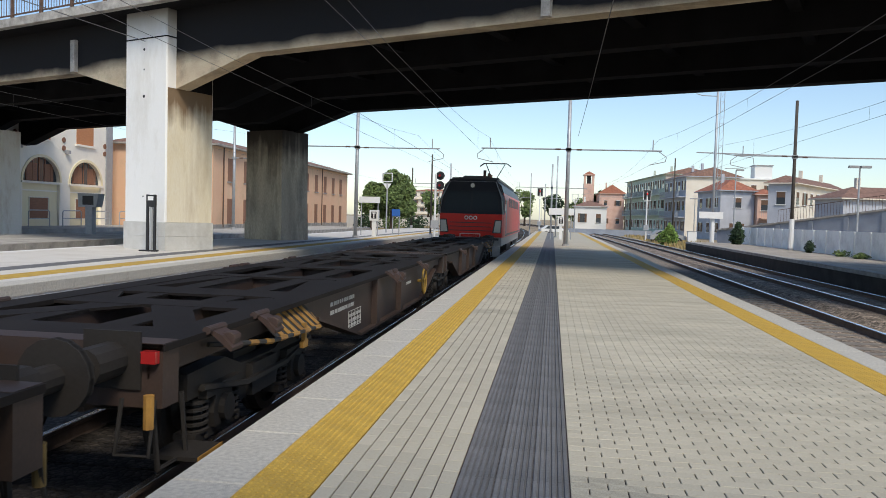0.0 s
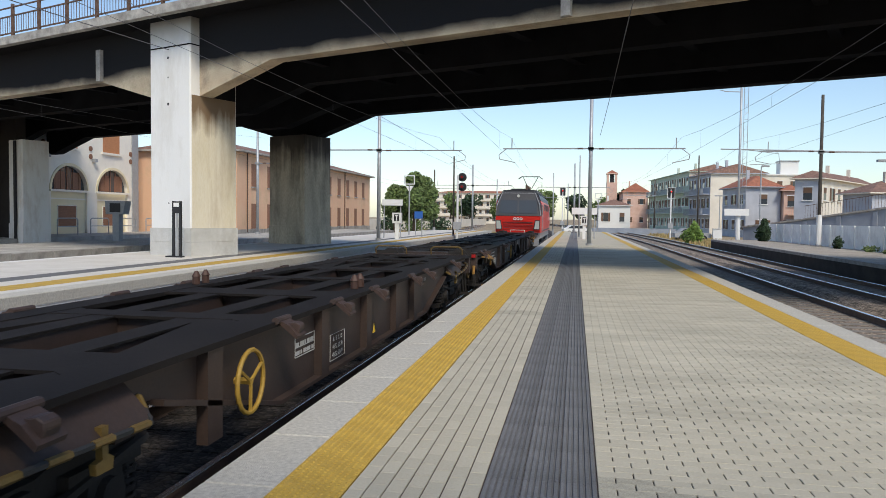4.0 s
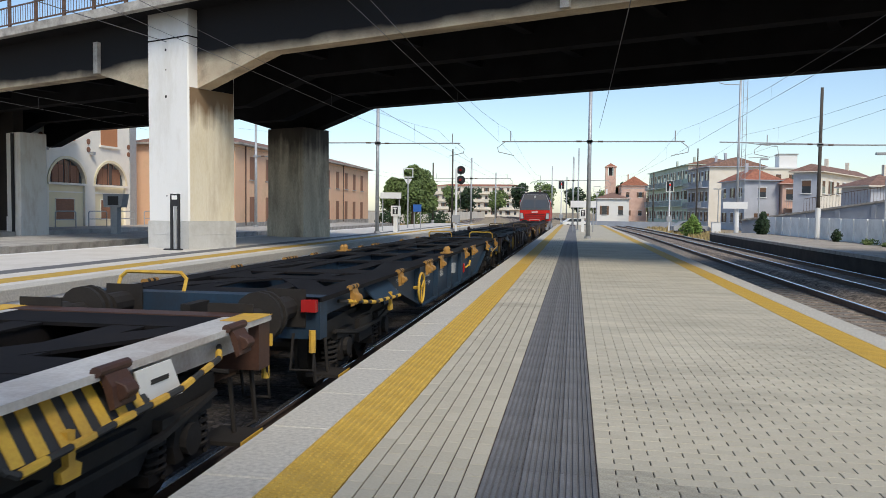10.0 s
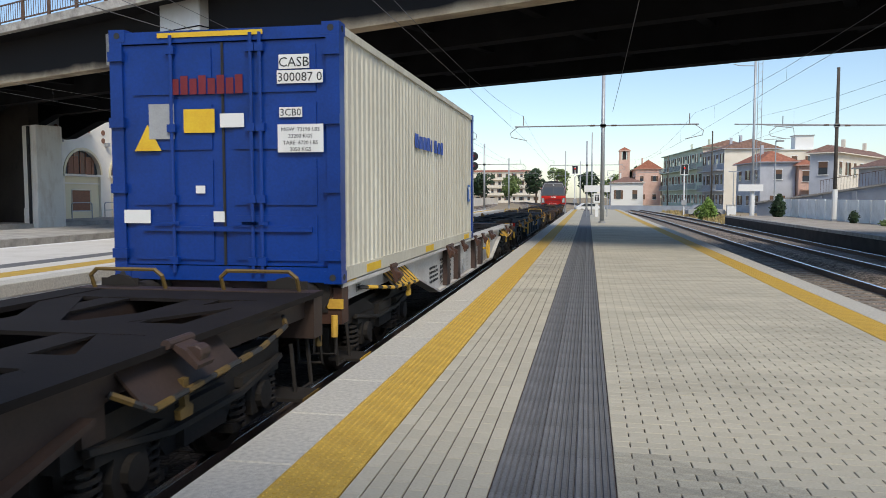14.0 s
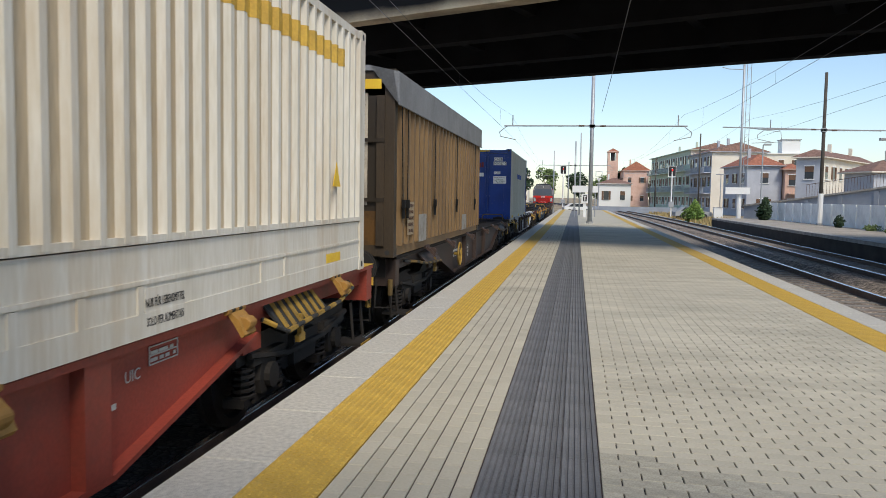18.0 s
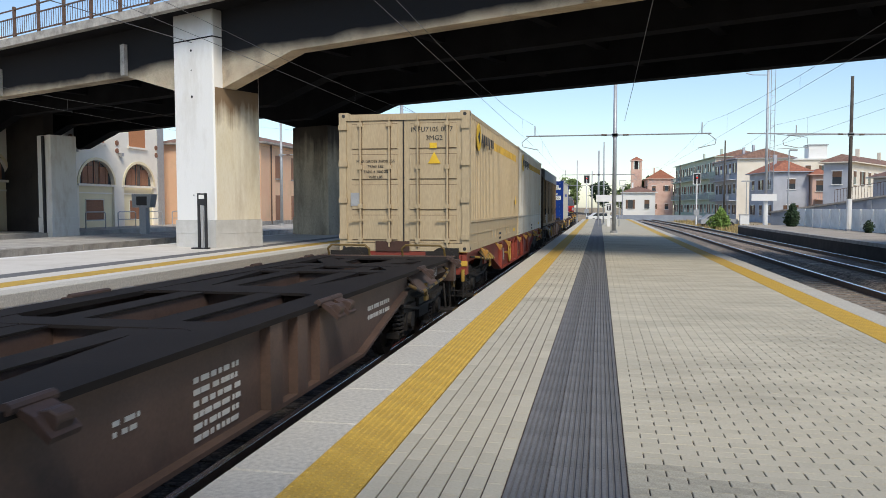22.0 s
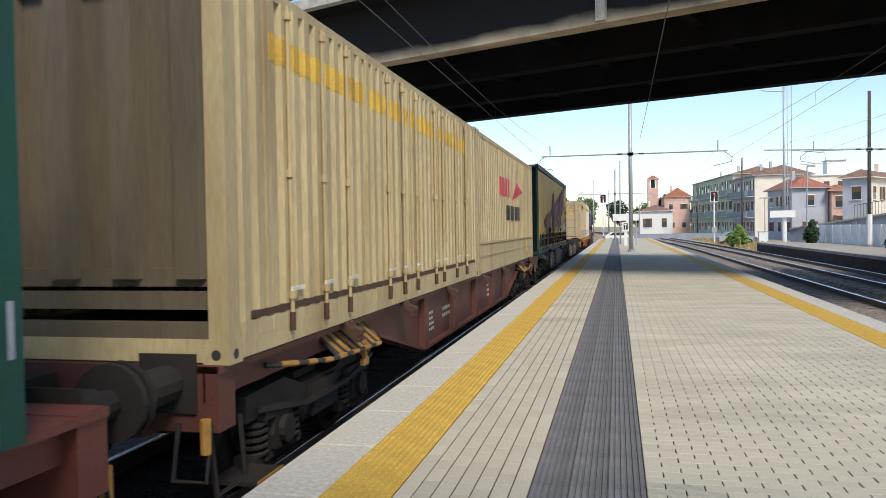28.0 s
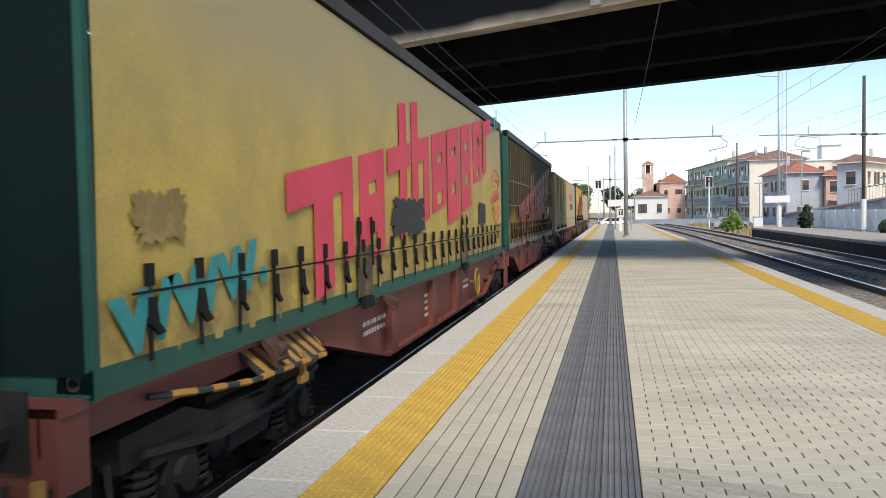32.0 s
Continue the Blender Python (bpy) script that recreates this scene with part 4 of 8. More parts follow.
CREAM = material("cream_render", (0.74, 0.68, 0.58), 0.9, spread=0.1, scale=0.6, dirt=(0.5, 0.44, 0.36), dirt_amount=0.4, dirt_scale=0.4)
PINK = material("pink_brick_render", (0.62, 0.42, 0.34), 0.9, spread=0.15, scale=0.8, dirt=(0.4, 0.26, 0.2), dirt_amount=0.4, dirt_scale=0.5)
OCHRE = material("orange_render", (0.72, 0.46, 0.30), 0.9, spread=0.12, scale=0.5, dirt=(0.42, 0.25, 0.15), dirt_amount=0.5, dirt_scale=0.5)
GREYBLUE = material("grey_blue_concrete", (0.27, 0.30, 0.35), 0.9, spread=0.15, scale=0.8)

house(17.3, 190, 37.4, 9, 11.7, GREENISH, ROOF_BROWN, 3, "long pale green three-storey apartment house with loggias", yaw=-84.4, roof=1.3, balcony=True, hip=False, clad={"right": CREAM}, sides=("front",), chimneys=2, win=(1.2, 1.6))
house(20.95, 152.8, 14.8, 9, 10.5, LILAC, ROOF_BROWN, 3, "lilac-grey three-storey apartment house with a cream gable end", yaw=-84.4, roof=1.6, balcony=True, hip=False, clad={"right": CREAM}, sides=("front",), chimneys=2, win=(1.2, 1.6))
house(24.1, 118, 4.9, 10.3, 7.4, LILAC, ROOF_RED, 2, "blue-grey two-storey house with a red tiled hip roof", yaw=8, roof=1.7, win=(1.1, 1.4))
house(29.1, 117.5, 2.0, 6, 6.9, PINK, ROOF_RED, 2, "narrow pinkish house bay with a small balcony", roof=0.8, sides=("front",), balcony=True, chimneys=0)
# the blue-grey left coat paints the shade on this cream house's end
house(28.4, 98, 23.6, 3.0, 7.6, CREAM, ROOF_BROWN, 2, "cream two-storey house, its shaded end coloured blue-grey, with a brown tiled roof", yaw=58, roof=1.0, clad={"left": LILAC}, chimneys=2)
house(27.7, 80, 8.5, 4.7, 5.3, CREAM, ROOF_BROWN, 1, "low house with a pale blue side and a brown tiled roof", yaw=14, roof=1.2, clad={"left": LILAC, "front": LILAC}, win=(0.9, 1.3), chimneys=1)
flats = house(35.5, 165, 12, 9, 11.6, CREAM, WHITE, 3, "cream flat-roofed building with a white rooftop cube", flat=True)
part("rooftop_cube", box(B(), 4.8, 8.2, 1.0, 4.4, 11.85, 14.5), WHITE, flats, "white plastered stair head")
part("cube_roof", box(B(), 4.6, 8.4, 0.8, 4.6, 14.5, 14.65), GREY, flats)
house(13.5, 235, 7.2, 20, 10.6, PINK, ROOF_RED, 2, "pink brick church nave with a red roof", roof=2.6, hip=False)
house(5.4, 200, 8, 8, 6.0, WHITE, ROOF_BROWN, 1, "small white house with a dark roof", roof=1.6, win=(1.2, 2.2))
house(21.2, 228, 12, 10, 9.0, CREAM, ROOF_RED, 2, "cream terrace with a red roof", roof=2.0)
house(-60, 330, 40, 12, 13.0, CREAM, ROOF_RED, 4, "long beige apartment block with rows of balconies", roof=1.0, balcony=True)
tower = thing("bell_tower", "square pink brick bell tower with a low tiled roof", "tower", m=pose(9.4, 250, -0.9))
part("shaft", box(B(), 0, 3.2, 0, 3.2, 0, 14.0), PINK, tower)
for sx in (0.0, 2.5):
    for sy in (0.0, 2.5):
        part("belfry_pillar", box(B(), sx, sx + 0.7, sy, sy + 0.7, 14.0, 16.6), PINK, tower)
part("belfry_core", box(B(), 1.0, 2.2, 1.0, 2.2, 14.0, 16.6), BLACK, tower)
part("cornice", box(B(), -0.2, 3.4, -0.2, 3.4, 16.6, 16.9), PINK, tower)
bm = B()
lo = [bm.verts.new(p) for p in ((-0.2, -0.2, 16.9), (3.4, -0.2, 16.9), (3.4, 3.4, 16.9), (-0.2, 3.4, 16.9))]
ap = bm.verts.new((1.6, 1.6, 18.0))
bm.faces.new(lo[::-1])
for i in range(4):
    bm.faces.new((lo[i], lo[(i + 1) % 4], ap))
part("roof", bm, ROOF_RED, tower)

# sloping retaining wall of the road ramp behind the fence
ramp = thing("ramp_wall", "grey-blue retaining wall of a rising road with a mesh railing on top", "wall", kind="structure")
ramp.matrix_basis = pose(19.5, 72, 0, 0, 0, -47)
part("wall", prism(B(), [(-6, -0.9), (26, -0.9), (26, 5.3), (0, 1.65), (-6, 0.9)], "y", 0, 0.4), GREYBLUE, ramp)
part("cap", prism(B(), [(-6, 0.9), (0, 1.65), (26, 5.3), (26, 5.45), (0, 1.8), (-6, 1.05)], "y", -0.15, 0.5), STONE, ramp)
bm = B()
for i in range(100):
    x = 0.26 * i
    z = 1.8 + x * 0.1404
    tube(bm, (x, 0.2, z), (x, 0.2, z + 1.1), 0.014, 4)
tube(bm, (0, 0.2, 2.9), (26, 0.2, 6.55), 0.03, 4)
part("railing", bm, RUST, ramp)
for i in range(8):
    part("wall_pier", box(B(), 3.0 * i, 3.0 * i + 0.35, -0.12, -0.002, -0.9, 1.6 + 0.4 * i), GREYBLUE, ramp)
low_wall = solid("yard_wall", prism(B(), [(-2, -0.9), (16, -0.9), (16, 0.1), (-2, 0.15)], "y", 130, 130.4), GREYBLUE, "low grey wall with a railing along the street", "wall", kind="structure")
left_wall = solid("boundary_wall", box(B(), -30, -29.6, 105, 260, -0.9, 1.2), CREAM, "long pale boundary wall beside the tracks", "wall", kind="structure")

# ---- station building with big arched windows
PLASTER = material("pale_yellow_plaster", (0.82, 0.73, 0.50), 0.9, spread=0.08, scale=0.5, dirt=(0.6, 0.52, 0.36), dirt_amount=0.4, dirt_scale=0.5)
PLASTER_W = material("white_plaster", (0.88, 0.83, 0.73), 0.9, spread=0.08, scale=0.5, dirt=(0.6, 0.56, 0.48), dirt_amount=0.4, dirt_scale=0.5)
WOOD_BR = material("brown_blind_wood", (0.26, 0.13, 0.08), 0.75, spread=0.2, scale=4, stretch=(1, 1, 8))
ORANGE_BLIND = material("orange_blind", (0.50, 0.22, 0.10), 0.75, spread=0.15, scale=4, stretch=(1, 1, 8))
station = thing("station_building", "pale yellow station building with tall arched windows and brown blinds", "building", "", m=pose(-36.2, 0, 0))


BAY = 5.35
centres = [51.3 + BAY * k for k in range(-4, 2)]
part("wall", box(B(), -9, -0.35, 28, 60.2, -0.9, 11.5), PLASTER_W, station)
# front skin with openings: piers between the arches, spandrels above
bm = B()
edges = [28.0] + [c for k in centres for c in (k - 2.05, k + 2.05)] + [60.2]
for a, b in zip(edges[0::2], edges[1::2]):
    box(bm, -0.35, 0, a, b, -0.9, 3.15)
    box(bm, -0.35, 0, a, b, 3.15, 5.6)
box(bm, -0.35, 0, 28, 60.2, 5.6, 11.5)
part("front_wall", bm, PLASTER_W, station)
for k in centres:
    bm = B()
    n = 14
    prism(bm, [(k + 2.05, 5.6), (k - 2.05, 5.6)] + [(k - 2.05 * math.cos(math.pi * i / n), 3.15 + 1.75 * math.sin(math.pi * i / n)) for i in range(n + 1)], "x", -0.35, 0)
    part("spandrel", bm, PLASTER_W, station)
    w = part("arched_window", prism(B(), [(k - 2.05, 3.15), (k + 2.05, 3.15)] + [(k + 2.05 * math.cos(math.pi * i / n), 3.15 + 1.75 * math.sin(math.pi * i / n)) for i in range(1, n)], "x", -0.3, -0.26), GLASS, station)
    for sx in (-1.25, 0.55):
        part("blind", box(B(), -0.255, -0.24, k + sx, k + sx + 1.1, 3.2, 4.45), WOOD_BR, w, "half-drawn brown blind")
    for sx in (-1.37, -0.68, 0.0, 0.68, 1.37):
        part("mullion", box(B(), -0.255, -0.21, k + sx - 0.04, k + sx + 0.04, 3.15, 3.15 + 1.75 * math.sqrt(max(0.0, 1 - (sx / 2.05) ** 2))), WOOD_BR, w)
    part("window_sill", box(B(), -0.05, 0.14, k - 2.25, k + 2.25, 3.0, 3.15), PLASTER_W, w)
    part("moulding", prism(B(), [(k + 2.25 * math.cos(math.pi * i / n), 3.15 + 1.95 * math.sin(math.pi * i / n)) for i in range(n + 1)] + [(k + 2.05 * math.cos(math.pi * i / n), 3.15 + 1.75 * math.sin(math.pi * i / n)) for i in range(n, -1, -1)], "x", 0.0, 0.06), PLASTER, w)
    part("infill_panel", box(B(), -0.25, -0.2, k - 2.05, k + 2.05, -0.9, 3.0), PLASTER, station, "yellow infill below the arch")
    part("string_course", box(B(), -0.2, -0.12, k - 2.05, k + 2.05, 2.45, 2.55), PLASTER_W, station)
    dw = part("lower_window", box(B(), -0.2, -0.17, k - 1.1, k + 0.95, 0.5, 2.0), WOOD_BR, station, "closed brown roller shutter")
    part("window_frame", pipe(B(), [(-0.17, k - 1.12, 0.48), (-0.17, k + 0.97, 0.48), (-0.17, k + 0.97, 2.02), (-0.17, k - 1.12, 2.02), (-0.17, k - 1.12, 0.48)], 0.05, 4), PLASTER_W, dw)
    uw = part("upper_window", box(B(), -0.02, 0.03, k - 1.3, k + 0.9, 6.2, 8.2), ORANGE_BLIND, station, "closed orange roller blind")
    part("window_sill", box(B(), 0.0, 0.15, k - 1.5, k + 1.1, 6.05, 6.2), PLASTER_W, uw)
    for z in (5.75, 6.35):
        part("medallion", tube(B(), (0, k + BAY / 2 - 0.2, z), (0.06, k + BAY / 2 - 0.2, z), 0.2, 12), WOOD_BR, station)
    part("flood_lamp", box(B(), 0.0, 0.3, k - 2.7, k - 2.4, 5.35, 5.6), GREY, station)
part("corner_pier", box(B(), 0.0, 0.08, 59.3, 60.2, -0.9, 11.5), GREY, station)
part("eaves_board", box(B(), -9.5, 0.6, 27.5, 60.8, 11.5, 11.8), PLASTER_W, station)

# ---- long orange railway building further on
depot = thing("railway_building", "long two-storey orange rendered railway building with brown shutters", "building", m=pose(-28.2, 62, 0))
part("wall", box(B(), -9, 0, 0, 43.0, -0.9, 7.0), OCHRE, depot)
bm = B()
v = [bm.verts.new(p) for p in ((0.6, -0.5, 7.0), (0.6, 43.5, 7.0), (-9.6, 43.5, 7.0), (-9.6, -0.5, 7.0), (-4.5, 2.5, 8.3), (-4.5, 40.5, 8.3))]
for f in ((0, 1, 5, 4), (2, 3, 4, 5), (1, 2, 5), (3, 0, 4), (3, 2, 1, 0)):
    bm.faces.new([v[i] for i in f])
droof = part("roof", bm, ROOF_BROWN, depot)
part("eaves_board", box(B(), -9.6, 0.6, -0.5, 43.5, 6.85, 6.996), STONE, droof)
for i in range(11):
    yc = 3.0 + 3.6 * i
    for z, h in ((0.3, 2.2), (4.0, 2.0)):
        w = part("window", box(B(), -0.02, 0.03, yc, yc + 1.15, z, z + h), WOOD_BR, depot, "closed brown shutters")
        part("sill", box(B(), 0.0, 0.12, yc - 0.1, yc + 1.25, z - 0.12, z), STONE, w)
for yc in (2.0, 20.5, 31.0):
    part("downpipe", tube(B(), (0.08, yc, 0), (0.08, yc, 6.9), 0.06, 6), RUST, depot)
part("plinth", box(B(), 0.0, 0.06, 0, 43.0, -0.9, 0.25), STONE, depot)


# ---- trees and shrubs
LEAF = material("green_foliage", (0.105, 0.15, 0.045), 0.7, spread=0.3, scale=2, bump=0, island=0.45)
DARK_LEAF = material("dark_conifer", (0.025, 0.05, 0.02), 0.7, spread=0.3, scale=2, bump=0, island=0.45)
GRASS = material("dry_grass", (0.35, 0.27, 0.12), 0.9, spread=0.2, scale=2, bump=0, island=0.4)
BRIGHT_LEAF = material("bright_green_foliage", (0.15, 0.24, 0.05), 0.7, spread=0.3, scale=2, bump=0, island=0.4)
BARK = material("bark", (0.09, 0.065, 0.045), 0.9, spread=0.25)


def tree(x, y, h, r, leaves, mat=LEAF, seed=1, name="tree", label="leafy green tree beside the tracks", category="tree", trunk=0.3, z=-0.85, size=0.28, slim=1.0):
    t = thing(name, label, category, "trees and shrubs", m=pose(x, y, z))
    rnd = random.Random(seed)
    bm = B()
    tube(bm, (0, 0, 0), (0, 0, h * 0.6), 0.035 * h if trunk > 0.15 else 0.02 * h, 8, 0.012 * h)
    clumps = []
    for i in range(9):
        a, u = rnd.uniform(0, 6.28), rnd.uniform(0.25, 1.0)
        e = Vector((math.cos(a) * r * 0.7 * u, math.sin(a) * r * 0.7 * u, h * rnd.uniform(trunk + 0.1 if trunk > 0.15 else 0.12, 0.88)))
        tube(bm, (0, 0, h * trunk * rnd.uniform(0.7, 1.2)), e, 0.013 * h, 5, 0.004 * h)
        clumps.append((e, r * rnd.uniform(0.3, 0.5)))
    clumps.append((Vector((0, 0, h * 0.86)), r * 0.4))
    part("trunk", bm, BARK, t)
    verts, faces = [], []
    for i in range(leaves):
        c, cr = rnd.choice(clumps)
        d = Vector((rnd.gauss(0, 1), rnd.gauss(0, 1), rnd.gauss(0, 1))).normalized() * cr * rnd.uniform(0.55, 1.05)
        p = c + Vector((d.x * slim, d.y * slim, d.z))
        a = Vector((rnd.gauss(0, 1), rnd.gauss(0, 1), rnd.gauss(0, 1))).normalized() * size * rnd.uniform(0.6, 1.2)
        b = a.orthogonal().normalized() * size * 0.55
        k = len(verts)
        verts += [p - a, p + b, p + a, p - b]
        faces.append((k, k + 1, k + 2, k + 3))
    me = bpy.data.meshes.new("crown")
    me.from_pydata(verts, [], faces)
    me.materials.append(mat)
    ob = new("crown", me)
    ob.parent = t
    return t


tree(-17.9, 86, 7.4, 2.6, 11000, seed=2, size=0.19)
tree(-20.4, 87, 6.0, 2.2, 8000, seed=3, size=0.19)


def bush(x, y, h, r, leaves, mat, seed, name, label, z=0.0, size=0.12):
    """A plant leafy from the ground up: several thin stems under a ragged mass of leaves."""
    t = thing(name, label, "shrub", "trees and shrubs", m=pose(x, y, z))
    rnd = random.Random(seed)
    bm, verts, faces = B(), [], []
    for i in range(9):
        a, u = rnd.uniform(0, 6.28), rnd.uniform(0.1, 0.8)
        tube(bm, (0.1 * math.cos(a), 0.1 * math.sin(a), -0.05), (r * u * math.cos(a), r * u * math.sin(a), h * rnd.uniform(0.5, 0.9)), 0.02, 5, 0.006)
    part("stems", bm, BARK, t)
    for i in range(leaves):
        f = rnd.random() ** 0.8
        w = r * (math.sin(math.pi * (0.12 + 0.8 * f)) ** 0.7) * rnd.uniform(0.3, 1.08)
        a = rnd.uniform(0, 6.28)
        p = Vector((w * math.cos(a) * (1 + 0.25 * math.sin(3 * a + seed)), w * math.sin(a), h * f * (0.9 + 0.2 * math.sin(2 * a + seed))))
        u = Vector((rnd.gauss(0, 1), rnd.gauss(0, 1), rnd.gauss(0, 1))).normalized() * size * rnd.uniform(0.5, 1.2)
        v = u.orthogonal().normalized() * size * 0.5
        k = len(verts)
        verts += [p - u, p + v, p + u, p - v]
        faces.append((k, k + 1, k + 2, k + 3))
    me = bpy.data.meshes.new("foliage")
    me.from_pydata(verts, [], faces)
    me.materials.append(mat)
    ob = new("foliage", me)
    ob.parent = t


bush(12.1, 84, 2.1, 1.0, 1500, BRIGHT_LEAF, 5, "shrub", "bright green shrub on the dry verge", -0.85, 0.17)
bush(14.0, 62, 1.55, 0.5, 1300, DARK_LEAF, 6, "conifer", "dark green conifer before the fence", 0.0, 0.13)
bush(14.75, 47.5, 0.65, 0.28, 450, DARK_LEAF, 7, "shrub", "small dark weed at the fence foot", 0.0, 0.08)
bush(14.9, 43.0, 0.3, 0.4, 300, LEAF, 8, "shrub", "low green weeds at the fence foot", 0.0, 0.07)
bush(15.0, 40.5, 0.28, 0.4, 300, LEAF, 11, "shrub", "low green weeds at the fence foot", 0.0, 0.07)
for i in range(3):
    bush(-26 + 2.6 * i, 108 + 5 * (i % 3), 2.2 + 0.5 * (i % 2), 1.8, 700, LEAF if i % 2 else DARK_LEAF, 50 + i, "shrub", "leafy green shrub along the boundary wall", -0.85, 0.22)
for i in range(14):
    tree(-60 + 8.5 * i, 255 + 7 * (i % 3), 9 + (i * 7 % 4), 4.5, 900, DARK_LEAF if i % 2 else LEAF, 20 + i, size=0.6)
rnd = random.Random(9)
verts, faces = [], []
for i in range(9000):
    x, y = rnd.choice(((rnd.uniform(11.5, 17), rnd.uniform(67, 128)), (rnd.uniform(-7, -12), rnd.uniform(94, 150)), (rnd.uniform(1.5, 4), rnd.uniform(97, 150)), (rnd.uniform(-26, -21), rnd.uniform(91, 150))))
    h, a = rnd.uniform(0.15, 0.5), rnd.uniform(0, 6.28)
    k = len(verts)
    dx, dy = 0.09 * math.cos(a), 0.09 * math.sin(a)
    verts += [(x - dx, y - dy, -0.86), (x + dx, y + dy, -0.86), (x + rnd.uniform(-.1, .1), y, -0.86 + h)]
    faces.append((k, k + 1, k + 2))
me = bpy.data.meshes.new("dry_grass")
me.from_pydata(verts, [], faces)
me.materials.append(GRASS)
tagged(new("dry_grass", me), "tufts of dry yellow grass on the verges", "grass", kind="stuff")


def street_lamp(x, y, h, heads=1):
    t = thing("street_lamp", "grey street lamp beyond the fence", "street lamp", "street lamps", m=pose(x, y, -0.9))
    part("pole", tube(B(), (0, 0, 0), (0, 0, h), 0.08, 8, 0.05), GALV, t)
    for s in ((1,) if heads == 1 else (-1, 1)):
        part("head", box(B(), s * 0.05 - (0.6 if s < 0 else 0), s * 0.05 + (0.6 if s > 0 else 0), -0.15, 0.15, h - 0.05, h + 0.1), GREY, t)


street_lamp(15.9, 72, 7.2)
street_lamp(19.1, 110, 5.75, 2)
street_lamp(18.9, 52, 6.2, 2)
meter = thing("relay_cabinet", "small white relay cabinet beside the tracks", "cabinet", m=pose(16.3, 95, -0.86))
part("body", box(B(), -0.5, 0.5, -0.3, 0.3, 0.1, 1.4), WHITE, meter)
part("base", box(B(), -0.55, 0.55, -0.35, 0.35, 0, 0.1), STONE, meter)
part("lid", box(B(), -0.55, 0.55, -0.35, 0.35, 1.402, 1.46), GREY, meter)


def car(x, y, yaw, paint, label):
    t = thing("car", label, "car", "parked cars", m=pose(x, y, -0.85, 0, 0, yaw))
    part("body", prism(B(), [(-2.1, 0.35), (2.1, 0.35), (2.1, 0.85), (1.3, 0.95), (0.7, 1.45), (-1.0, 1.45), (-1.7, 0.95), (-2.1, 0.85)], "y", -0.85, 0.85), paint, t)
    part("windows", prism(B(), [(-1.5, 0.97), (1.15, 0.97), (0.66, 1.38), (-0.95, 1.38)], "y", -0.86, 0.86), GLASS, t)
    for sx in (-1.3, 1.3):
        for sy in (-0.8, 0.8):
            part("wheel", tube(B(), (sx, sy - 0.1, 0.32), (sx, sy + 0.1, 0.32), 0.32, 14), BLACK, t)


car(0.2, 118, 12, WHITE, "white car parked beyond the platform end")
car(13.5, 96, 8, GREY, "dark grey car parked beside the verge")

# ---- the goods train. Local space of every vehicle: y ahead, x to the platform side, z from the rail head
def dirty(name, color, **k):
    o = dict(rough=0.6, spread=0.16, scale=1.6, fine=40, bump=0.1, dirt=(0.022, 0.018, 0.016), dirt_amount=0.7, dirt_scale=1.1)
    o.update(k)
    return material(name, color, **o)


DARK_BROWN = dirty("dark_brown_wagon_paint", (0.046, 0.029, 0.023))
BROWN_DECK = dirty("greasy_brown_deck", (0.014, 0.0115, 0.011), rough=0.8, specular=0.15)
BROWN = dirty("brown_wagon_paint", (0.085, 0.053, 0.041))
DARK_DECK = dirty("black_greasy_deck", (0.0095, 0.009, 0.0105), rough=0.85, specular=0.12)
NAVY = dirty("navy_wagon_paint", (0.013, 0.034, 0.062), dirt_amount=0.6)
PALE_GREY = dirty("pale_grey_wagon_paint", (0.50, 0.49, 0.47), dirt=(0.2, 0.12, 0.08), dirt_amount=0.5)
RED_WAGON = dirty("orange_red_wagon_paint", (0.26, 0.045, 0.028), dirt=(0.13, 0.05, 0.035), dirt_amount=0.6)
DULL_RED = dirty("faded_red_wagon_paint", (0.15, 0.042, 0.03), dirt=(0.12, 0.06, 0.045), dirt_amount=0.6)
RUSTY_RED = dirty("rust_red_brown_paint", (0.10, 0.035, 0.026))
RUNNING = dirty("greasy_black_running_gear", (0.024, 0.021, 0.019), rough=0.75, specular=0.25, dirt=(0.012, 0.011, 0.01))
WHEEL = dirty("wheel_steel", (0.03, 0.026, 0.023), rough=0.55, metal=0.3)
YELLOW = dirty("yellow_safety_paint", (0.62, 0.38, 0.05), dirt=(0.25, 0.14, 0.04))
OLD_YELLOW = dirty("grimy_yellow_paint", (0.15, 0.095, 0.025))
GRIMY_STRIPE = dirty("grimy_ochre_stripe", (0.36, 0.22, 0.035))
ORANGE_CLAMP = dirty("ochre_clamp_paint", (0.34, 0.18, 0.04), dirt=(0.09, 0.04, 0.02), dirt_scale=5)
RUST_CLAMP = dirty("rusted_clamp", (0.066, 0.031, 0.021), dirt_scale=4)
BROWN_CLAMP = dirty("worn_brown_clamp", (0.058, 0.035, 0.028), dirt_scale=4)
MARK = material("white_marking", (0.42, 0.41, 0.39), 0.7, spread=0.1)
MARK_BLACK = material("black_marking", (0.03, 0.03, 0.03), 0.7, spread=0.05)
BLUE_BOX = dirty("deep_blue_container_paint", (0.003, 0.036, 0.23), rough=0.35, dirt=(0.004, 0.02, 0.10), dirt_amount=0.5)
CREAM_BOX = dirty("cream_white_container_paint", (0.53, 0.51, 0.43), dirt=(0.42, 0.38, 0.29), dirt_amount=0.45, stretch=(1, 1, 0.2))
STAINED_WHITE = dirty("white_container_paint_with_rusty_streaks", (0.61, 0.58, 0.51), dirt=(0.42, 0.30, 0.16), dirt_amount=0.65, stretch=(1, 1, 0.12), dirt_scale=2.2)
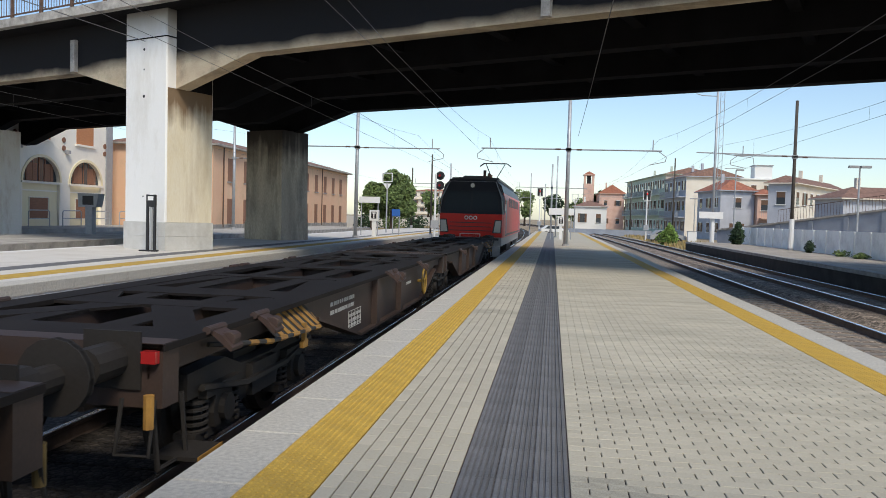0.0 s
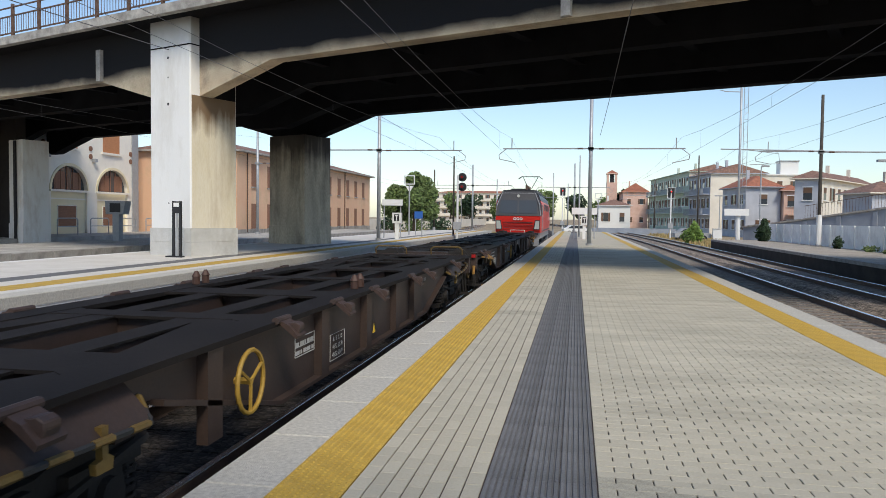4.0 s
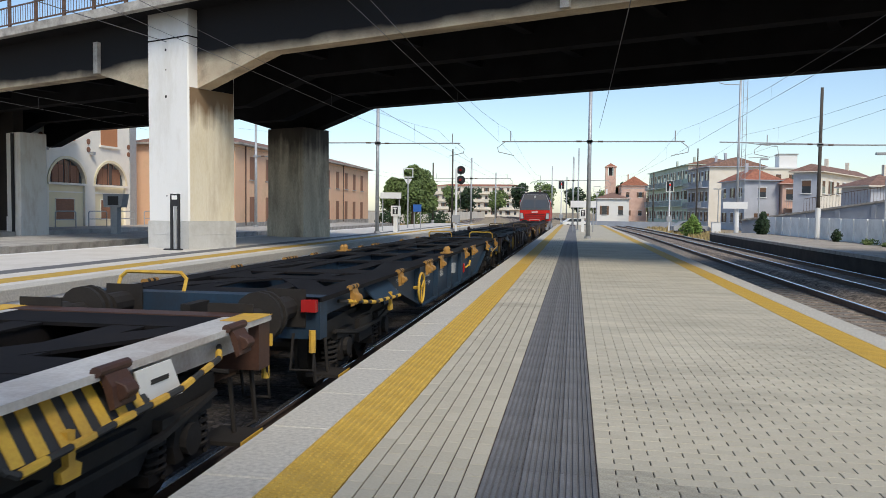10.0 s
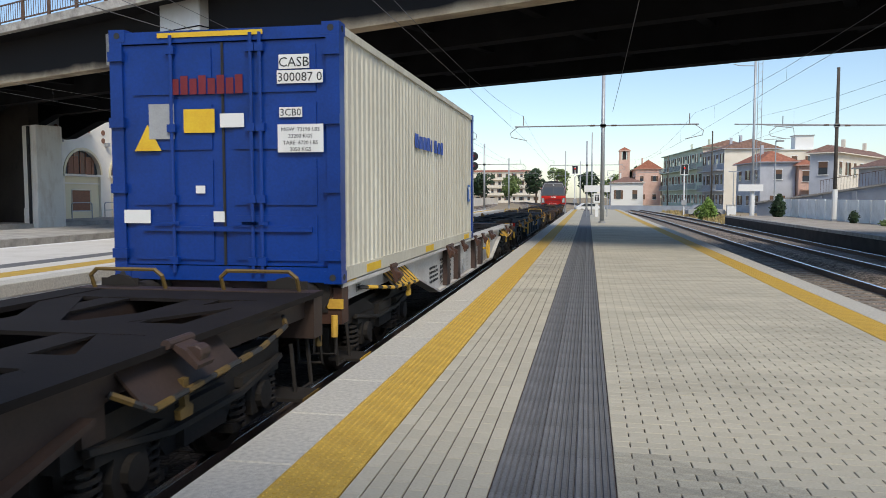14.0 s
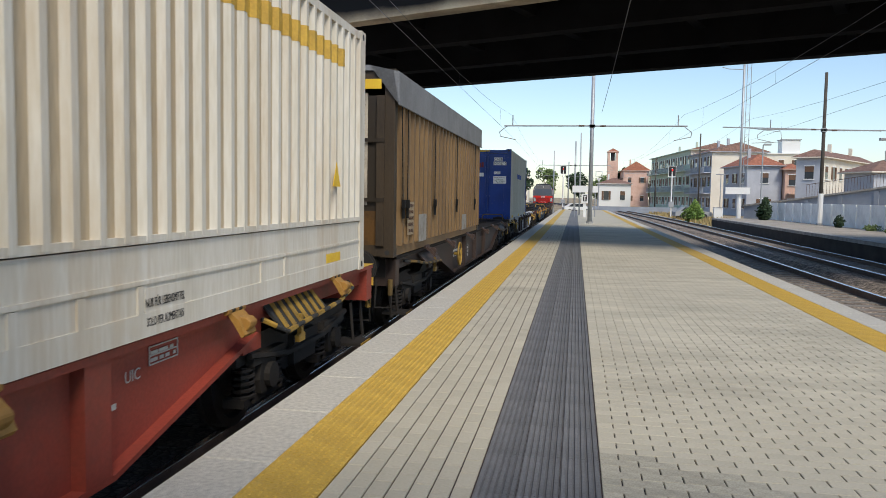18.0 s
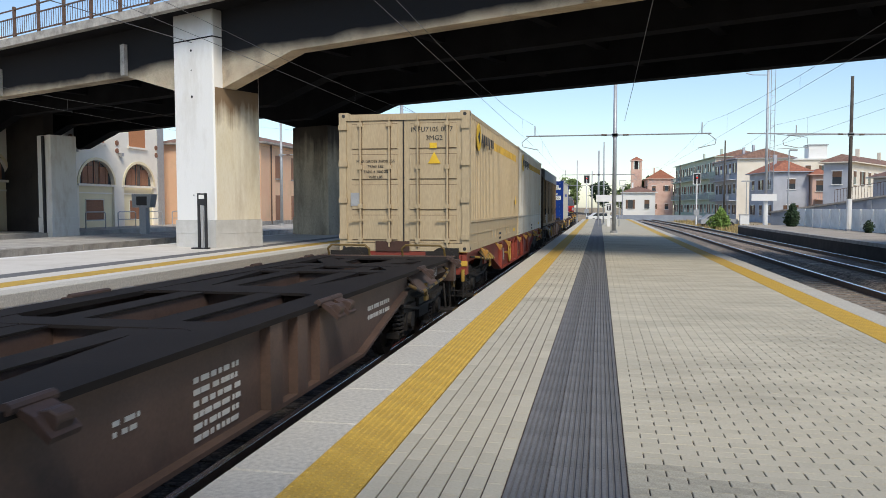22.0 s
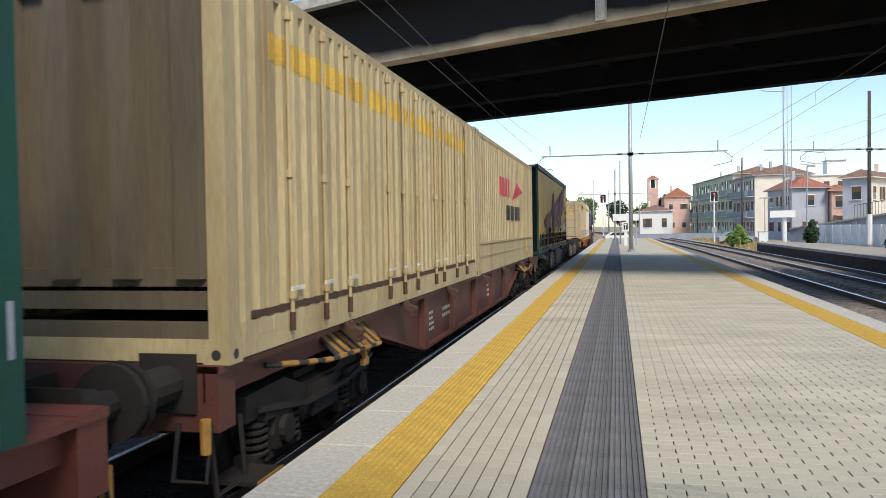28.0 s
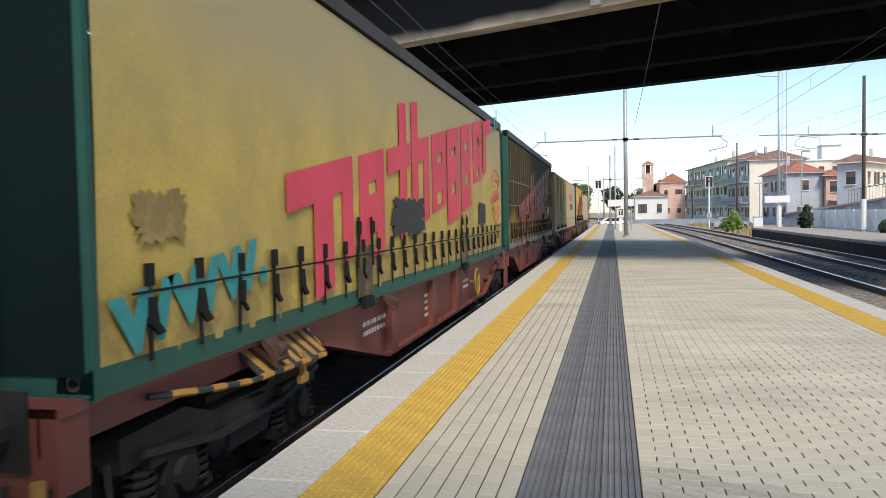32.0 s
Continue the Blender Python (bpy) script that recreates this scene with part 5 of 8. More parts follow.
BEIGE_BOX = dirty("grimy_beige_container_paint", (0.45, 0.355, 0.22), dirt=(0.30, 0.21, 0.12), dirt_amount=0.6, stretch=(1, 1, 0.2), dirt_scale=1.6)
YELLOWED = dirty("yellowed_cream_container_paint", (0.42, 0.34, 0.19), dirt=(0.26, 0.17, 0.08), dirt_amount=0.75, stretch=(1, 1, 0.2), dirt_scale=1.8)
TAN_BOX = dirty("tan_brown_container_paint", (0.18, 0.108, 0.044), dirt=(0.075, 0.046, 0.024), dirt_amount=0.7, stretch=(1, 1, 0.25))
TARP_GREY = dirty("grey_tarpaulin", (0.20, 0.205, 0.215), rough=0.7, dirt=(0.1, 0.1, 0.1))
GREEN_FRAME = dirty("dark_green_frame_paint", (0.010, 0.075, 0.055), dirt=(0.02, 0.045, 0.035))
CURTAIN_YELLOW = dirty("yellow_curtain_tarpaulin", (0.66, 0.355, 0.003), rough=0.55, dirt=(0.30, 0.19, 0.04), dirt_amount=0.5, stretch=(1, 1, 0.5))
CURTAIN_FADED = dirty("grimy_faded_yellow_curtain", (0.46, 0.33, 0.07), rough=0.6, dirt=(0.24, 0.19, 0.10), dirt_amount=0.65, dirt_scale=0.5)
CURTAIN_DARK = dirty("sooty_brown_curtain", (0.22, 0.135, 0.018), rough=0.8, specular=0.2, dirt=(0.36, 0.29, 0.07), dirt_amount=0.45, dirt_scale=0.35)
LOGO_RED = dirty("dark_red_print", (0.17, 0.018, 0.026), dirt=(0.14, 0.03, 0.02), dirt_amount=0.3)
LOGO_PINK = dirty("pink_red_print", (0.56, 0.05, 0.085), dirt=(0.3, 0.1, 0.06), dirt_amount=0.35)
LOGO_DUSTY = dirty("dusty_pink_print", (0.22, 0.042, 0.042), dirt=(0.09, 0.04, 0.03), dirt_amount=0.6)
soot_above(CURTAIN_DARK, 1.9, 2.25, (0.05, 0.034, 0.014))
soot_above(CURTAIN_FADED, 2.3, 3.5, (0.34, 0.285, 0.15))
def hem_grime(m, hi, color, scale=2.4):
    """Smudges rubbed into the lower hem, thinning out upwards."""
    n, l = m.node_tree.nodes, m.node_tree.links
    b = n["Principled BSDF"]
    src = b.inputs["Base Color"].links[0].from_socket
    tc, sep, no, mr, sub, ramp, mx = (n.new("ShaderNode" + k) for k in ("TexCoord", "SeparateXYZ", "TexNoise", "MapRange", "Math", "MapRange", "MixRGB"))
    no.inputs["Scale"].default_value, no.inputs["Detail"].default_value, no.inputs["Roughness"].default_value = scale, 5, 0.6
    l.new(tc.outputs["Object"], sep.inputs[0]), l.new(tc.outputs["Object"], no.inputs[0])
    mr.inputs["From Min"].default_value, mr.inputs["From Max"].default_value = hi - 0.25, hi
    mr.inputs["To Min"].default_value, mr.inputs["To Max"].default_value = 0.0, 0.35
    l.new(sep.outputs[2], mr.inputs[0])
    sub.operation = "SUBTRACT"
    l.new(no.outputs[0], sub.inputs[0]), l.new(mr.outputs[0], sub.inputs[1])
    ramp.inputs["From Min"].default_value, ramp.inputs["From Max"].default_value, ramp.inputs["To Max"].default_value = 0.38, 0.56, 0.8
    l.new(sub.outputs[0], ramp.inputs[0])
    mx.inputs[2].default_value = (*color, 1)
    l.new(ramp.outputs[0], mx.inputs[0]), l.new(src, mx.inputs[1]), l.new(mx.outputs[0], b.inputs["Base Color"])


hem_grime(CURTAIN_YELLOW, 1.9, (0.19, 0.10, 0.010), 3.2)
hem_grime(CURTAIN_FADED, 1.9, (0.22, 0.15, 0.05), 3.2)
hem_grime(CURTAIN_DARK, 1.85, (0.11, 0.07, 0.015), 2.5)
# grimy container ends, darkened further to carry the shade between the loads
TAN_END_SHADE = dirty("grimy_shaded_tan_end", (0.027, 0.019, 0.011), dirt=(0.013, 0.011, 0.009), dirt_amount=0.8, stretch=(1, 1, 0.25))
YELLOWED_END_SHADE = dirty("grimy_shaded_cream_end", (0.11, 0.088, 0.058), dirt=(0.05, 0.04, 0.03), dirt_amount=0.8, stretch=(1, 1, 0.15), dirt_scale=2.0)
FLOOR_GREY = dirty("grey_floor_rail", (0.17, 0.17, 0.165))
LOGO_TEAL = material("teal_print", (0.03, 0.22, 0.22), 0.6, spread=0.15)
DEEP_GREEN = dirty("worn_dark_green_print", (0.008, 0.055, 0.05), dirt=(0.02, 0.02, 0.012))
LOGO_BLUE = material("blue_print", (0.04, 0.09, 0.38), 0.6, spread=0.12)
LOGO_YELLOW = material("yellow_print", (0.70, 0.45, 0.03), 0.6, spread=0.12)
STRAP = material("black_strap", (0.009, 0.009, 0.009), 0.8, specular=0.2)
LOCO_RED = material("traffic_red_loco_paint", (0.62, 0.025, 0.018), 0.35, spread=0.08, dirt=(0.2, 0.02, 0.02), dirt_amount=0.3)
LOCO_DARK = material("anthracite_loco_paint", (0.03, 0.032, 0.04), 0.4, spread=0.1)
LOCO_GREY = material("silver_grey_loco_paint", (0.30, 0.31, 0.33), 0.45, spread=0.1)
LAMP_GLASS = glass("lamp_glass", (0.4, 0.42, 0.42), 0.1)
RED_GLASS = glass("red_lamp_glass", (0.35, 0.02, 0.02), 0.2)

MOVING = []


def vehicle(name, label, category, c, group="goods train"):
    """A thing that rides at the train position c (metres ahead of the camera at the start)."""
    t = thing(name, label, category, group)
    MOVING.append((t, c))
    return t


# bogie meshes, shared by all wagons
def spring_mesh():
    bm = B()
    pts = [(0.085 * math.cos(a * 0.7), 0.085 * math.sin(a * 0.7), 0.30 + 0.0062 * a) for a in range(46)]
    pipe(bm, pts, 0.017, 5)
    tube(bm, (0, 0, 0.29), (0, 0, 0.59), 0.05, 8)
    return finish(bm, "spring", RUNNING)


def wheelset_mesh():
    """Two wheels on their axle, about the axle's centre."""
    bm = tube(B(), (-0.9, 0, 0), (0.9, 0, 0), 0.08, 10)
    prof = [(-0.07, 0.08), (-0.07, 0.485), (-0.035, 0.485), (-0.03, 0.46), (0.065, 0.455), (0.065, 0.38), (0.02, 0.35), (0.01, 0.2), (0.08, 0.14), (0.08, 0.08)]
    n = 24
    for s in (-1, 1):
        rows = []
        for i in range(n):
            a = 2 * math.pi * i / n
            rows.append([bm.verts.new((s * (0.755 + x), r * math.cos(a), r * math.sin(a))) for x, r in prof])
        for i in range(n):
            a, b = rows[i], rows[(i + 1) % n]
            for k in range(len(prof) - 1):
                bm.faces.new((a[k], a[k + 1], b[k + 1], b[k]))
    return finish(bm, "wheelset", WHEEL)


def frame_mesh():
    bm = box(B(), -0.92, 0.92, -0.25, 0.25, 0.5, 0.78)
    return finish(bm, "bogie", RUNNING)


def side_mesh():
    bm = B()
    prism(bm, [(-1.42, 0.62), (-1.42, 0.82), (-0.75, 0.84), (-0.4, 0.72), (0.4, 0.72), (0.75, 0.84), (1.42, 0.82), (1.42, 0.62), (0.62, 0.62), (0.42, 0.40), (-0.42, 0.40), (-0.62, 0.62)], "x", 0.92, 1.06)
    for y in (-0.9, 0.9):
        box(bm, 1.06, 1.13, y - 0.34, y + 0.34, 0.60, 0.68)
    box(bm, 1.06, 1.12, -0.3, 0.3, 0.42, 0.70)
    pipe(bm, [(1.12, -1.3, 0.7), (1.14, -0.5, 0.58), (1.14, 0.5, 0.58), (1.12, 1.3, 0.7)], 0.03, 5)
    return finish(bm, "side_frame", RUNNING)


def axlebox_mesh():
    bm = B()
    prism(bm, [(-0.16, 0.34), (0.16, 0.34), (0.19, 0.46), (0.15, 0.60), (-0.15, 0.60), (-0.19, 0.46)], "x", 0.0, 0.24)
    tube(bm, (0.24, 0, 0.47), (0.29, 0, 0.47), 0.11, 12)
    box(bm, 0.02, 0.2, -0.42, 0.42, 0.27, 0.34)
    return finish(bm, "axle_box", RUNNING)


SPRING, WHEELSET_ME, BOGIE_ME, SIDE_ME, AXLEBOX = spring_mesh(), wheelset_mesh(), frame_mesh(), side_mesh(), axlebox_mesh()
BEAM_ME = finish(box(B(), -0.92, 0.92, -0.04, 0.04, 0.66, 0.80), "end_beam", RUNNING)
BRAKE_ME = finish(prism(B(), [(-0.06, 0.25), (0.05, 0.2), (0.08, 0.62), (-0.02, 0.66)], "x", -0.06, 0.06), "brake_block", RUNNING)
WHEELSETS = []


def bogie(parent, y):
    b = new("bogie", BOGIE_ME)
    b.parent, b.location = parent, (0, y, 0)
    for me, nm, loc, rz in ((SIDE_ME, "side_frame", (0, 0, 0), 0), (SIDE_ME, "side_frame", (0, 0, 0), math.pi), (BEAM_ME, "end_beam", (0, -1.38, 0), 0), (BEAM_ME, "end_beam", (0, 1.38, 0), 0)):
        ob = new(nm, me)
        ob.parent, ob.location, ob.rotation_euler = b, loc, (0, 0, rz)
    for dy in (-0.9, 0.9):
        ax = new("wheelset", WHEELSET_ME)
        ax.parent, ax.location = b, (0, dy, 0.46)
        WHEELSETS.append((ax, dy))
        for s in (-1, 1):
            a = new("axle_box", AXLEBOX)
            a.parent, a.location = b, (0.88 * s, dy, 0)
            if s < 0:
                a.rotation_euler = (0, 0, math.pi)
            for k in (-0.29, 0.29):
                sp = new("spring", SPRING)
                sp.parent, sp.location = b, (1.02 * s, dy + k, 0)
            br = new("brake_block", BRAKE_ME)
            br.parent, br.location = b, (0.76 * s, dy - math.copysign(0.52, dy), 0.05)
    return b


def buffer_pair(parent, y, sgn, mat):
    for s in (-0.875, 0.875):
        bm = B()
        box(bm, s - 0.2, s + 0.2, min(y, y + sgn * 0.02), max(y, y + sgn * 0.02), 0.86, 1.24)
        tube(bm, (s, y, 1.05), (s, y + sgn * 0.34, 1.05), 0.12, 12)
        tube(bm, (s, y + sgn * 0.34, 1.05), (s, y + sgn * 0.57, 1.05), 0.085, 12)
        tube(bm, (s, y + sgn * 0.57, 1.05), (s, y + sgn * 0.615, 1.05), 0.23, 16)
        part("buffer", bm, mat, parent)
    bm = B()
    box(bm, -0.05, 0.05, min(y, y + sgn * 0.4), max(y, y + sgn * 0.4), 0.95, 1.1)
    pipe(bm, [(0, y + sgn * 0.35, 1.02), (0.0, y + sgn * 0.5, 0.85), (0, y + sgn * 0.62, 0.9)], 0.035, 6)
    part("coupling_hook", bm, mat, parent)
    part("brake_hose", pipe(B(), [(0.35, y, 0.85), (0.38, y + sgn * 0.2, 0.75), (0.4, y + sgn * 0.35, 0.45), (0.3, y + sgn * 0.5, 0.5)], 0.028, 6), RUNNING, parent)


def clamp_meshes(mat, pin, tilt=0.0):
    """A hinged container spigot folded down over the edge of the sill: flap with ears, boss, and banded hinge."""
    def swung(bm, name):
        me = finish(bm, name, mat)
        me.transform(Matrix.Translation((0.035, 0, 0)) @ Matrix.Diagonal((0.9, 0.74, 0.8, 1)) @ Matrix.Rotation(-tilt, 4, "Y") @ Matrix.Translation((-0.03, 0, 0)))
        return me
    flap = prism(B(), [(0.02, -0.02), (0.055, -0.02), (0.085, -0.11), (0.075, -0.25), (0.04, -0.265), (0.03, -0.12)], "y", -0.14, 0.14)
    boss = prism(B(), [(0.07, -0.075), (0.135, -0.115), (0.15, -0.165), (0.125, -0.20), (0.072, -0.225)], "y", -0.08, 0.08)
    bmesh.ops.bevel(boss, geom=list(boss.edges), offset=0.008, segments=1, affect="EDGES")
    n = 10
    hinge = finish(pipe(B(), [(0.03, y, 0.004) for y in (-0.20, -0.12, -0.04, 0.04, 0.12, 0.20)], 0.037, n), "hinge", mat)
    hinge.materials.append(pin)
    for k, p in enumerate(hinge.polygons):
        if (k // n) in (1, 3):
            p.material_index = 1
    hinge.transform(Matrix.Translation((0.01, 0, 0)) @ Matrix.Diagonal((0.9, 0.74, 0.8, 1)))
    return swung(flap, "clamp"), swung(boss, "boss"), hinge


CLAMPS = {"ochre": clamp_meshes(ORANGE_CLAMP, RUNNING), "rust": clamp_meshes(BROWN_CLAMP, BROWN_CLAMP, 0.75), "block": clamp_meshes(RUST_CLAMP, RUST_CLAMP, 0.2), "wing": clamp_meshes(ORANGE_CLAMP, RUNNING, 0.45), "redwing": clamp_meshes(RUST_CLAMP, ORANGE_CLAMP, 0.5)}
SPIGOT = finish(tube(tube(B(), (0, 0, 0), (0, 0, 0.10), 0.05, 8), (0, 0, 0.10), (0, 0, 0.17), 0.06, 8, 0.02), "spigot", RUST_CLAMP)


def marking(parent, y, z, w, h, rows, cols=0, mat=MARK, x=1.135):
    """Unreadable white lettering on the web: rows of short bars, boxed if cols is given."""
    bm, rn = B(), random.Random(int(abs(y * 37 + z * 91)))
    for r in range(rows):
        zz = z + h * (rows - 1 - r) / rows
        a = y - w / 2
        while a < y + w / 2 - 0.02:
            l = rn.uniform(0.03, 0.11)
            b = min(a + l, y + w / 2)
            box(bm, x, x + 0.004, a, b, zz, zz + h / rows * 0.48)
            a = b + rn.uniform(0.012, 0.05)
    if cols:
        for i in range(cols + 1):
            yy = y - w / 2 - 0.02 + (w + 0.04) * i / cols
            box(bm, x, x + 0.005, yy, yy + 0.008, z - 0.02, z + h)
        for r in range(rows + 1):
            zz = z - 0.02 + (h + 0.02) * r / rows
            box(bm, x, x + 0.005, y - w / 2 - 0.02, y + w / 2 + 0.028, zz, zz + 0.008)
    return part("marking", bm, mat, parent, "rows of stencilled marks")


def number_bars(parent, y0, z, groups, mat=MARK, x=1.135):
    """A stencilled number that is not to be read: narrow upright bars in groups."""
    y = y0
    for g in groups:
        bm = B()
        for i in range(g):
            box(bm, x, x + 0.004, y, y + 0.038, z, z + 0.078)
            y += 0.056
        part("marking", bm, mat, parent, "group of stencilled bars")
        y += 0.05


def written(parent, text, y, z, size, mat=MARK, x=1.138):
    """Letters on the platform side of a vehicle; they read from the rear to the front."""
    m = Matrix.Translation((x, y, z)) @ pose(0, 0, 0, 90, 0, 90)
    return lettering(text, size, mat, parent, m)


def flat_wagon(label, c0, c1, paint, deck=DARK_DECK, a=3.1, b=5.4, clamps=(), clamp_kind="ochre", bogies=(True, True), ends=(True, True), stripe=YELLOW,
               rails=(), wheel_at=None, low=0.42, beams=None, panels=None, stiff=None, web=None, deck_style="holes", striped=True, inner=None, head=None):
    """A container flat wagon between the train positions c1 (rear) and c0 (front)."""
    L = c0 - c1
    h = L / 2
    ar, af = a if isinstance(a, tuple) else (a, a)
    br, bf = b if isinstance(b, tuple) else (b, b)
    t = vehicle("container_wagon", label, "freight wagon", (c0 + c1) / 2)
    top, fl = 1.16, 0.045
    for s in (-1, 1):
        prof = [(-h, 0.93), (-h, top - fl), (h, top - fl), (h, 0.93), (h - af, 0.95), (h - af - 0.35, 0.90), (h - bf, low), (-h + br, low), (-h + ar + 0.35, 0.90), (-h + ar, 0.95)]
        sill = part("side_sill", prism(B(), prof, "x", *sorted((s * 1.115, s * 1.13))), web or paint, t)
        part("top_flange", box(B(), *sorted((s * 0.92, s * 1.235)), -h, h, top - fl, top), deck if deck_style != "pale" else paint, sill)
        bm = B()
        prism(bm, [(-h + br, low), (h - bf, low), (h - bf, low + 0.035), (-h + br, low + 0.035)], "x", *sorted((s * 1.03, s * 1.215)))
        for q, a1, b1 in ((-1, ar, br), (1, af, bf)):
            prism(bm, [(q * (h - b1), low), (q * (h - a1 - 0.35), 0.87), (q * (h - a1 - 0.35), 0.91), (q * (h - b1), low + 0.035)], "x", *sorted((s * 1.03, s * 1.215)))
        part("bottom_flange", bm, paint, sill)
        for y in stiff if stiff is not None else [k * 1.9 for k in range(-int((h - br) / 1.9), int((h - bf) / 1.9) + 1)]:
            part("stiffener", box(B(), *sorted((s * 1.131, s * 1.215)), y - 0.115, y + 0.115, low + 0.036, top - fl - 0.001), paint, sill)
        for y, kind in clamps if isinstance(clamps, list) else [(y, clamp_kind) for y in clamps]:
            flap, boss, hinge = CLAMPS[kind]
            ob = new("clamp", flap)
            ob.parent, ob.location = t, (s * 1.2, y, top + 0.003)
            for me, nm in ((boss, "boss"), (hinge, "hinge")):
                new(nm, me).parent = ob
            if s < 0:
                ob.rotation_euler = (0, 0, math.pi)
        # striped wedge, bent hand bar and bracket over each bogie
        for q, on in ((-1, bogies[0]), (1, bogies[1])):
            if on is not True or stripe is None:
                continue
            n = 7
            wedge = part("hazard_plate", prism(B(), [(s * 1.132, 1.08), (s * 1.32, 0.885), (s * 1.31, 0.875), (s * 1.132, 1.05)], "y", *sorted((q * (h - 1.95), q * (h - 3.15)))), MARK_BLACK if striped else paint, t, "sloping plate with hazard stripes" if striped else "sloping plate")
            for i in range(n if striped else 0):
                ya, yb = h - 3.12 + 1.16 * i / n, h - 3.12 + 1.16 * (i + 0.5) / n
                bm = B()
                f = [bm.verts.new(p) for p in ((s * 1.138, q * (ya + 0.08), 1.078), (s * 1.138, q * (yb + 0.08), 1.078), (s * 1.318, q * yb, 0.892), (s * 1.318, q * ya, 0.892))]
                g = [bm.verts.new(v.co + Vector((0.004 * s, 0, 0.004))) for v in f]
                bm.faces.new(f), bm.faces.new(g[::-1])
                for j in range(4):
                    bm.faces.new((f[j], f[(j + 1) % 4], g[(j + 1) % 4], g[j]))
                part("stripe", bm, stripe, wedge)
            path = [(s * 1.16, q * (h - 3.25), 0.98), (s * 1.33, q * (h - 3.1), 0.865), (s * 1.34, q * (h - 1.7), 0.93), (s * 1.30, q * (h - 1.1), 1.0), (s * 1.16, q * (h - 0.8), 1.03)]
            bar = part("hand_bar", pipe(B(), path, 0.021, 6), MARK_BLACK, t, "bent hand bar with hazard stripes")
            for (p0, p1) in zip(path, path[1:]):
                p0, p1 = Vector(p0), Vector(p1)
                k = max(1, int((p1 - p0).length / 0.3))
                for i in range(k):
                    part("stripe", tube(B(), p0.lerp(p1, (i + 0.05) / k), p0.lerp(p1, (i + 0.55) / k), 0.024, 6), stripe, bar)
            yk = q * (h - 2.7)
            part("lifting_hook", prism(B(), [(yk - 0.03, 0.95), (yk + 0.03, 0.95), (yk + 0.03, 0.80), (yk + 0.08, 0.77), (yk + 0.07, 0.71), (yk - 0.07, 0.71), (yk - 0.08, 0.77), (yk - 0.02, 0.78)], "x", *sorted((s * 1.27, s * 1.31))), stripe, t)
    # end beams
    for q, on in ((-1, ends[0]), (1, ends[1])):
        part("headstock", box(B(), -1.22, 1.22, min(q * h, q * (h - 0.22)), max(q * h, q * (h - 0.22)), 0.74, top + 0.004), head or paint, t)
        if on:
            buffer_pair(t, q * h, q, RUNNING)
            part("end_handle", tube(B(), (1.16, q * (h + 0.06), 0.62), (1.16, q * (h + 0.06), 0.84), 0.035, 8), stripe or YELLOW, t, "yellow uncoupling handle")
            sb = part("step_board", box(B(), 0.95, 1.3, *sorted((q * (h - 0.75), q * (h - 0.35))), 0.285, 0.315), RUNNING, t)
            part("step_edge", box(B(), 1.301, 1.31, *sorted((q * (h - 0.75), q * (h - 0.35))), 0.28, 0.32), stripe or RUNNING, sb)
            part("step", pipe(B(), [(1.1, q * (h - 0.1), 0.74), (1.14, q * (h - 0.1), 0.30), (1.14, q * (h - 0.5), 0.30), (1.1, q * (h - 0.5), 0.74)], 0.02, 5), RUNNING, t)
            part("shunter_rail", pipe(B(), [(0.95, q * (h + 0.02), 0.8), (0.95, q * (h + 0.1), 0.45), (1.18, q * (h + 0.1), 0.45), (1.18, q * (h + 0.02), 0.8)], 0.016, 5), RUNNING, t)
    # deck: inner girders, cross members, and pierced plates over the bogies
    for x in (-0.42, 0.42):
        g = part("inner_girder", box(B(), x - 0.11, x + 0.11, -h + 0.22, h - 0.22, 0.62, top - 0.03), inner or paint, t)
        part("girder_flange", box(B(), x - 0.13, x + 0.13, -h + 0.22, h - 0.22, top - 0.029, top - 0.012), deck, g)
    span = 2 * (h - 3.3)
    n = max(2, int(span / 2.0))
    for i in range(n + 1):
        y = -h + 3.3 + span * i / n
        w = 0.17 if i % 2 else 0.3
        bm = prism(B(), [(-1.0, y - w - 0.24), (-0.93, y - w - 0.1), (-0.8, y - w), (0.8, y - w), (0.93, y - w - 0.1), (1.0, y - w - 0.24), (1.0, y + w + 0.24), (0.93, y + w + 0.1), (0.8, y + w), (-0.8, y + w), (-0.93, y + w + 0.1), (-1.0, y + w + 0.24)], "z", top - 0.03, top - 0.004)
        part("cross_web", box(B(), -1.1, 1.1, y - w * 0.6, y + w * 0.6, 0.72, top - 0.031), inner or paint, part("cross_member", bm, deck, t))
    for i in range(n):
        y0, y1 = -h + 3.3 + span * i / n, -h + 3.3 + span * (i + 1) / n
        for s in (-1, 1):
            if i in (0, n - 1):
                q = 1 if i else -1
                ya, yb = (y0, y1) if q > 0 else (y1, y0)
                part("gusset", prism(B(), [(s * 0.5, ya), (s * 1.0, ya), (s * 1.0, yb), (s * 0.85, yb)], "z", top - 0.05, top - 0.008), deck, t)
    for q in (-1, 1):
        bm = B()
        ye, yi = q * (h - 0.2), q * (h - 3.1)
        box(bm, -1.0, 1.0, *sorted((ye, q * (h - 0.75))), top - 0.035, top - 0.006)
        box(bm, -1.0, 1.0, *sorted((q * (h - 2.0), q * (h - 2.45))), top - 0.035, top - 0.006)
        for s in (-1, 1):
            prism(bm, [(s * 0.05, q * (h - 2.0)), (s * 0.45, q * (h - 2.0)), (s * 1.0, q * (h - 0.95)), (s * 1.0, q * (h - 0.75)), (s * 0.75, q * (h - 0.75))], "z", top - 0.033, top - 0.009)
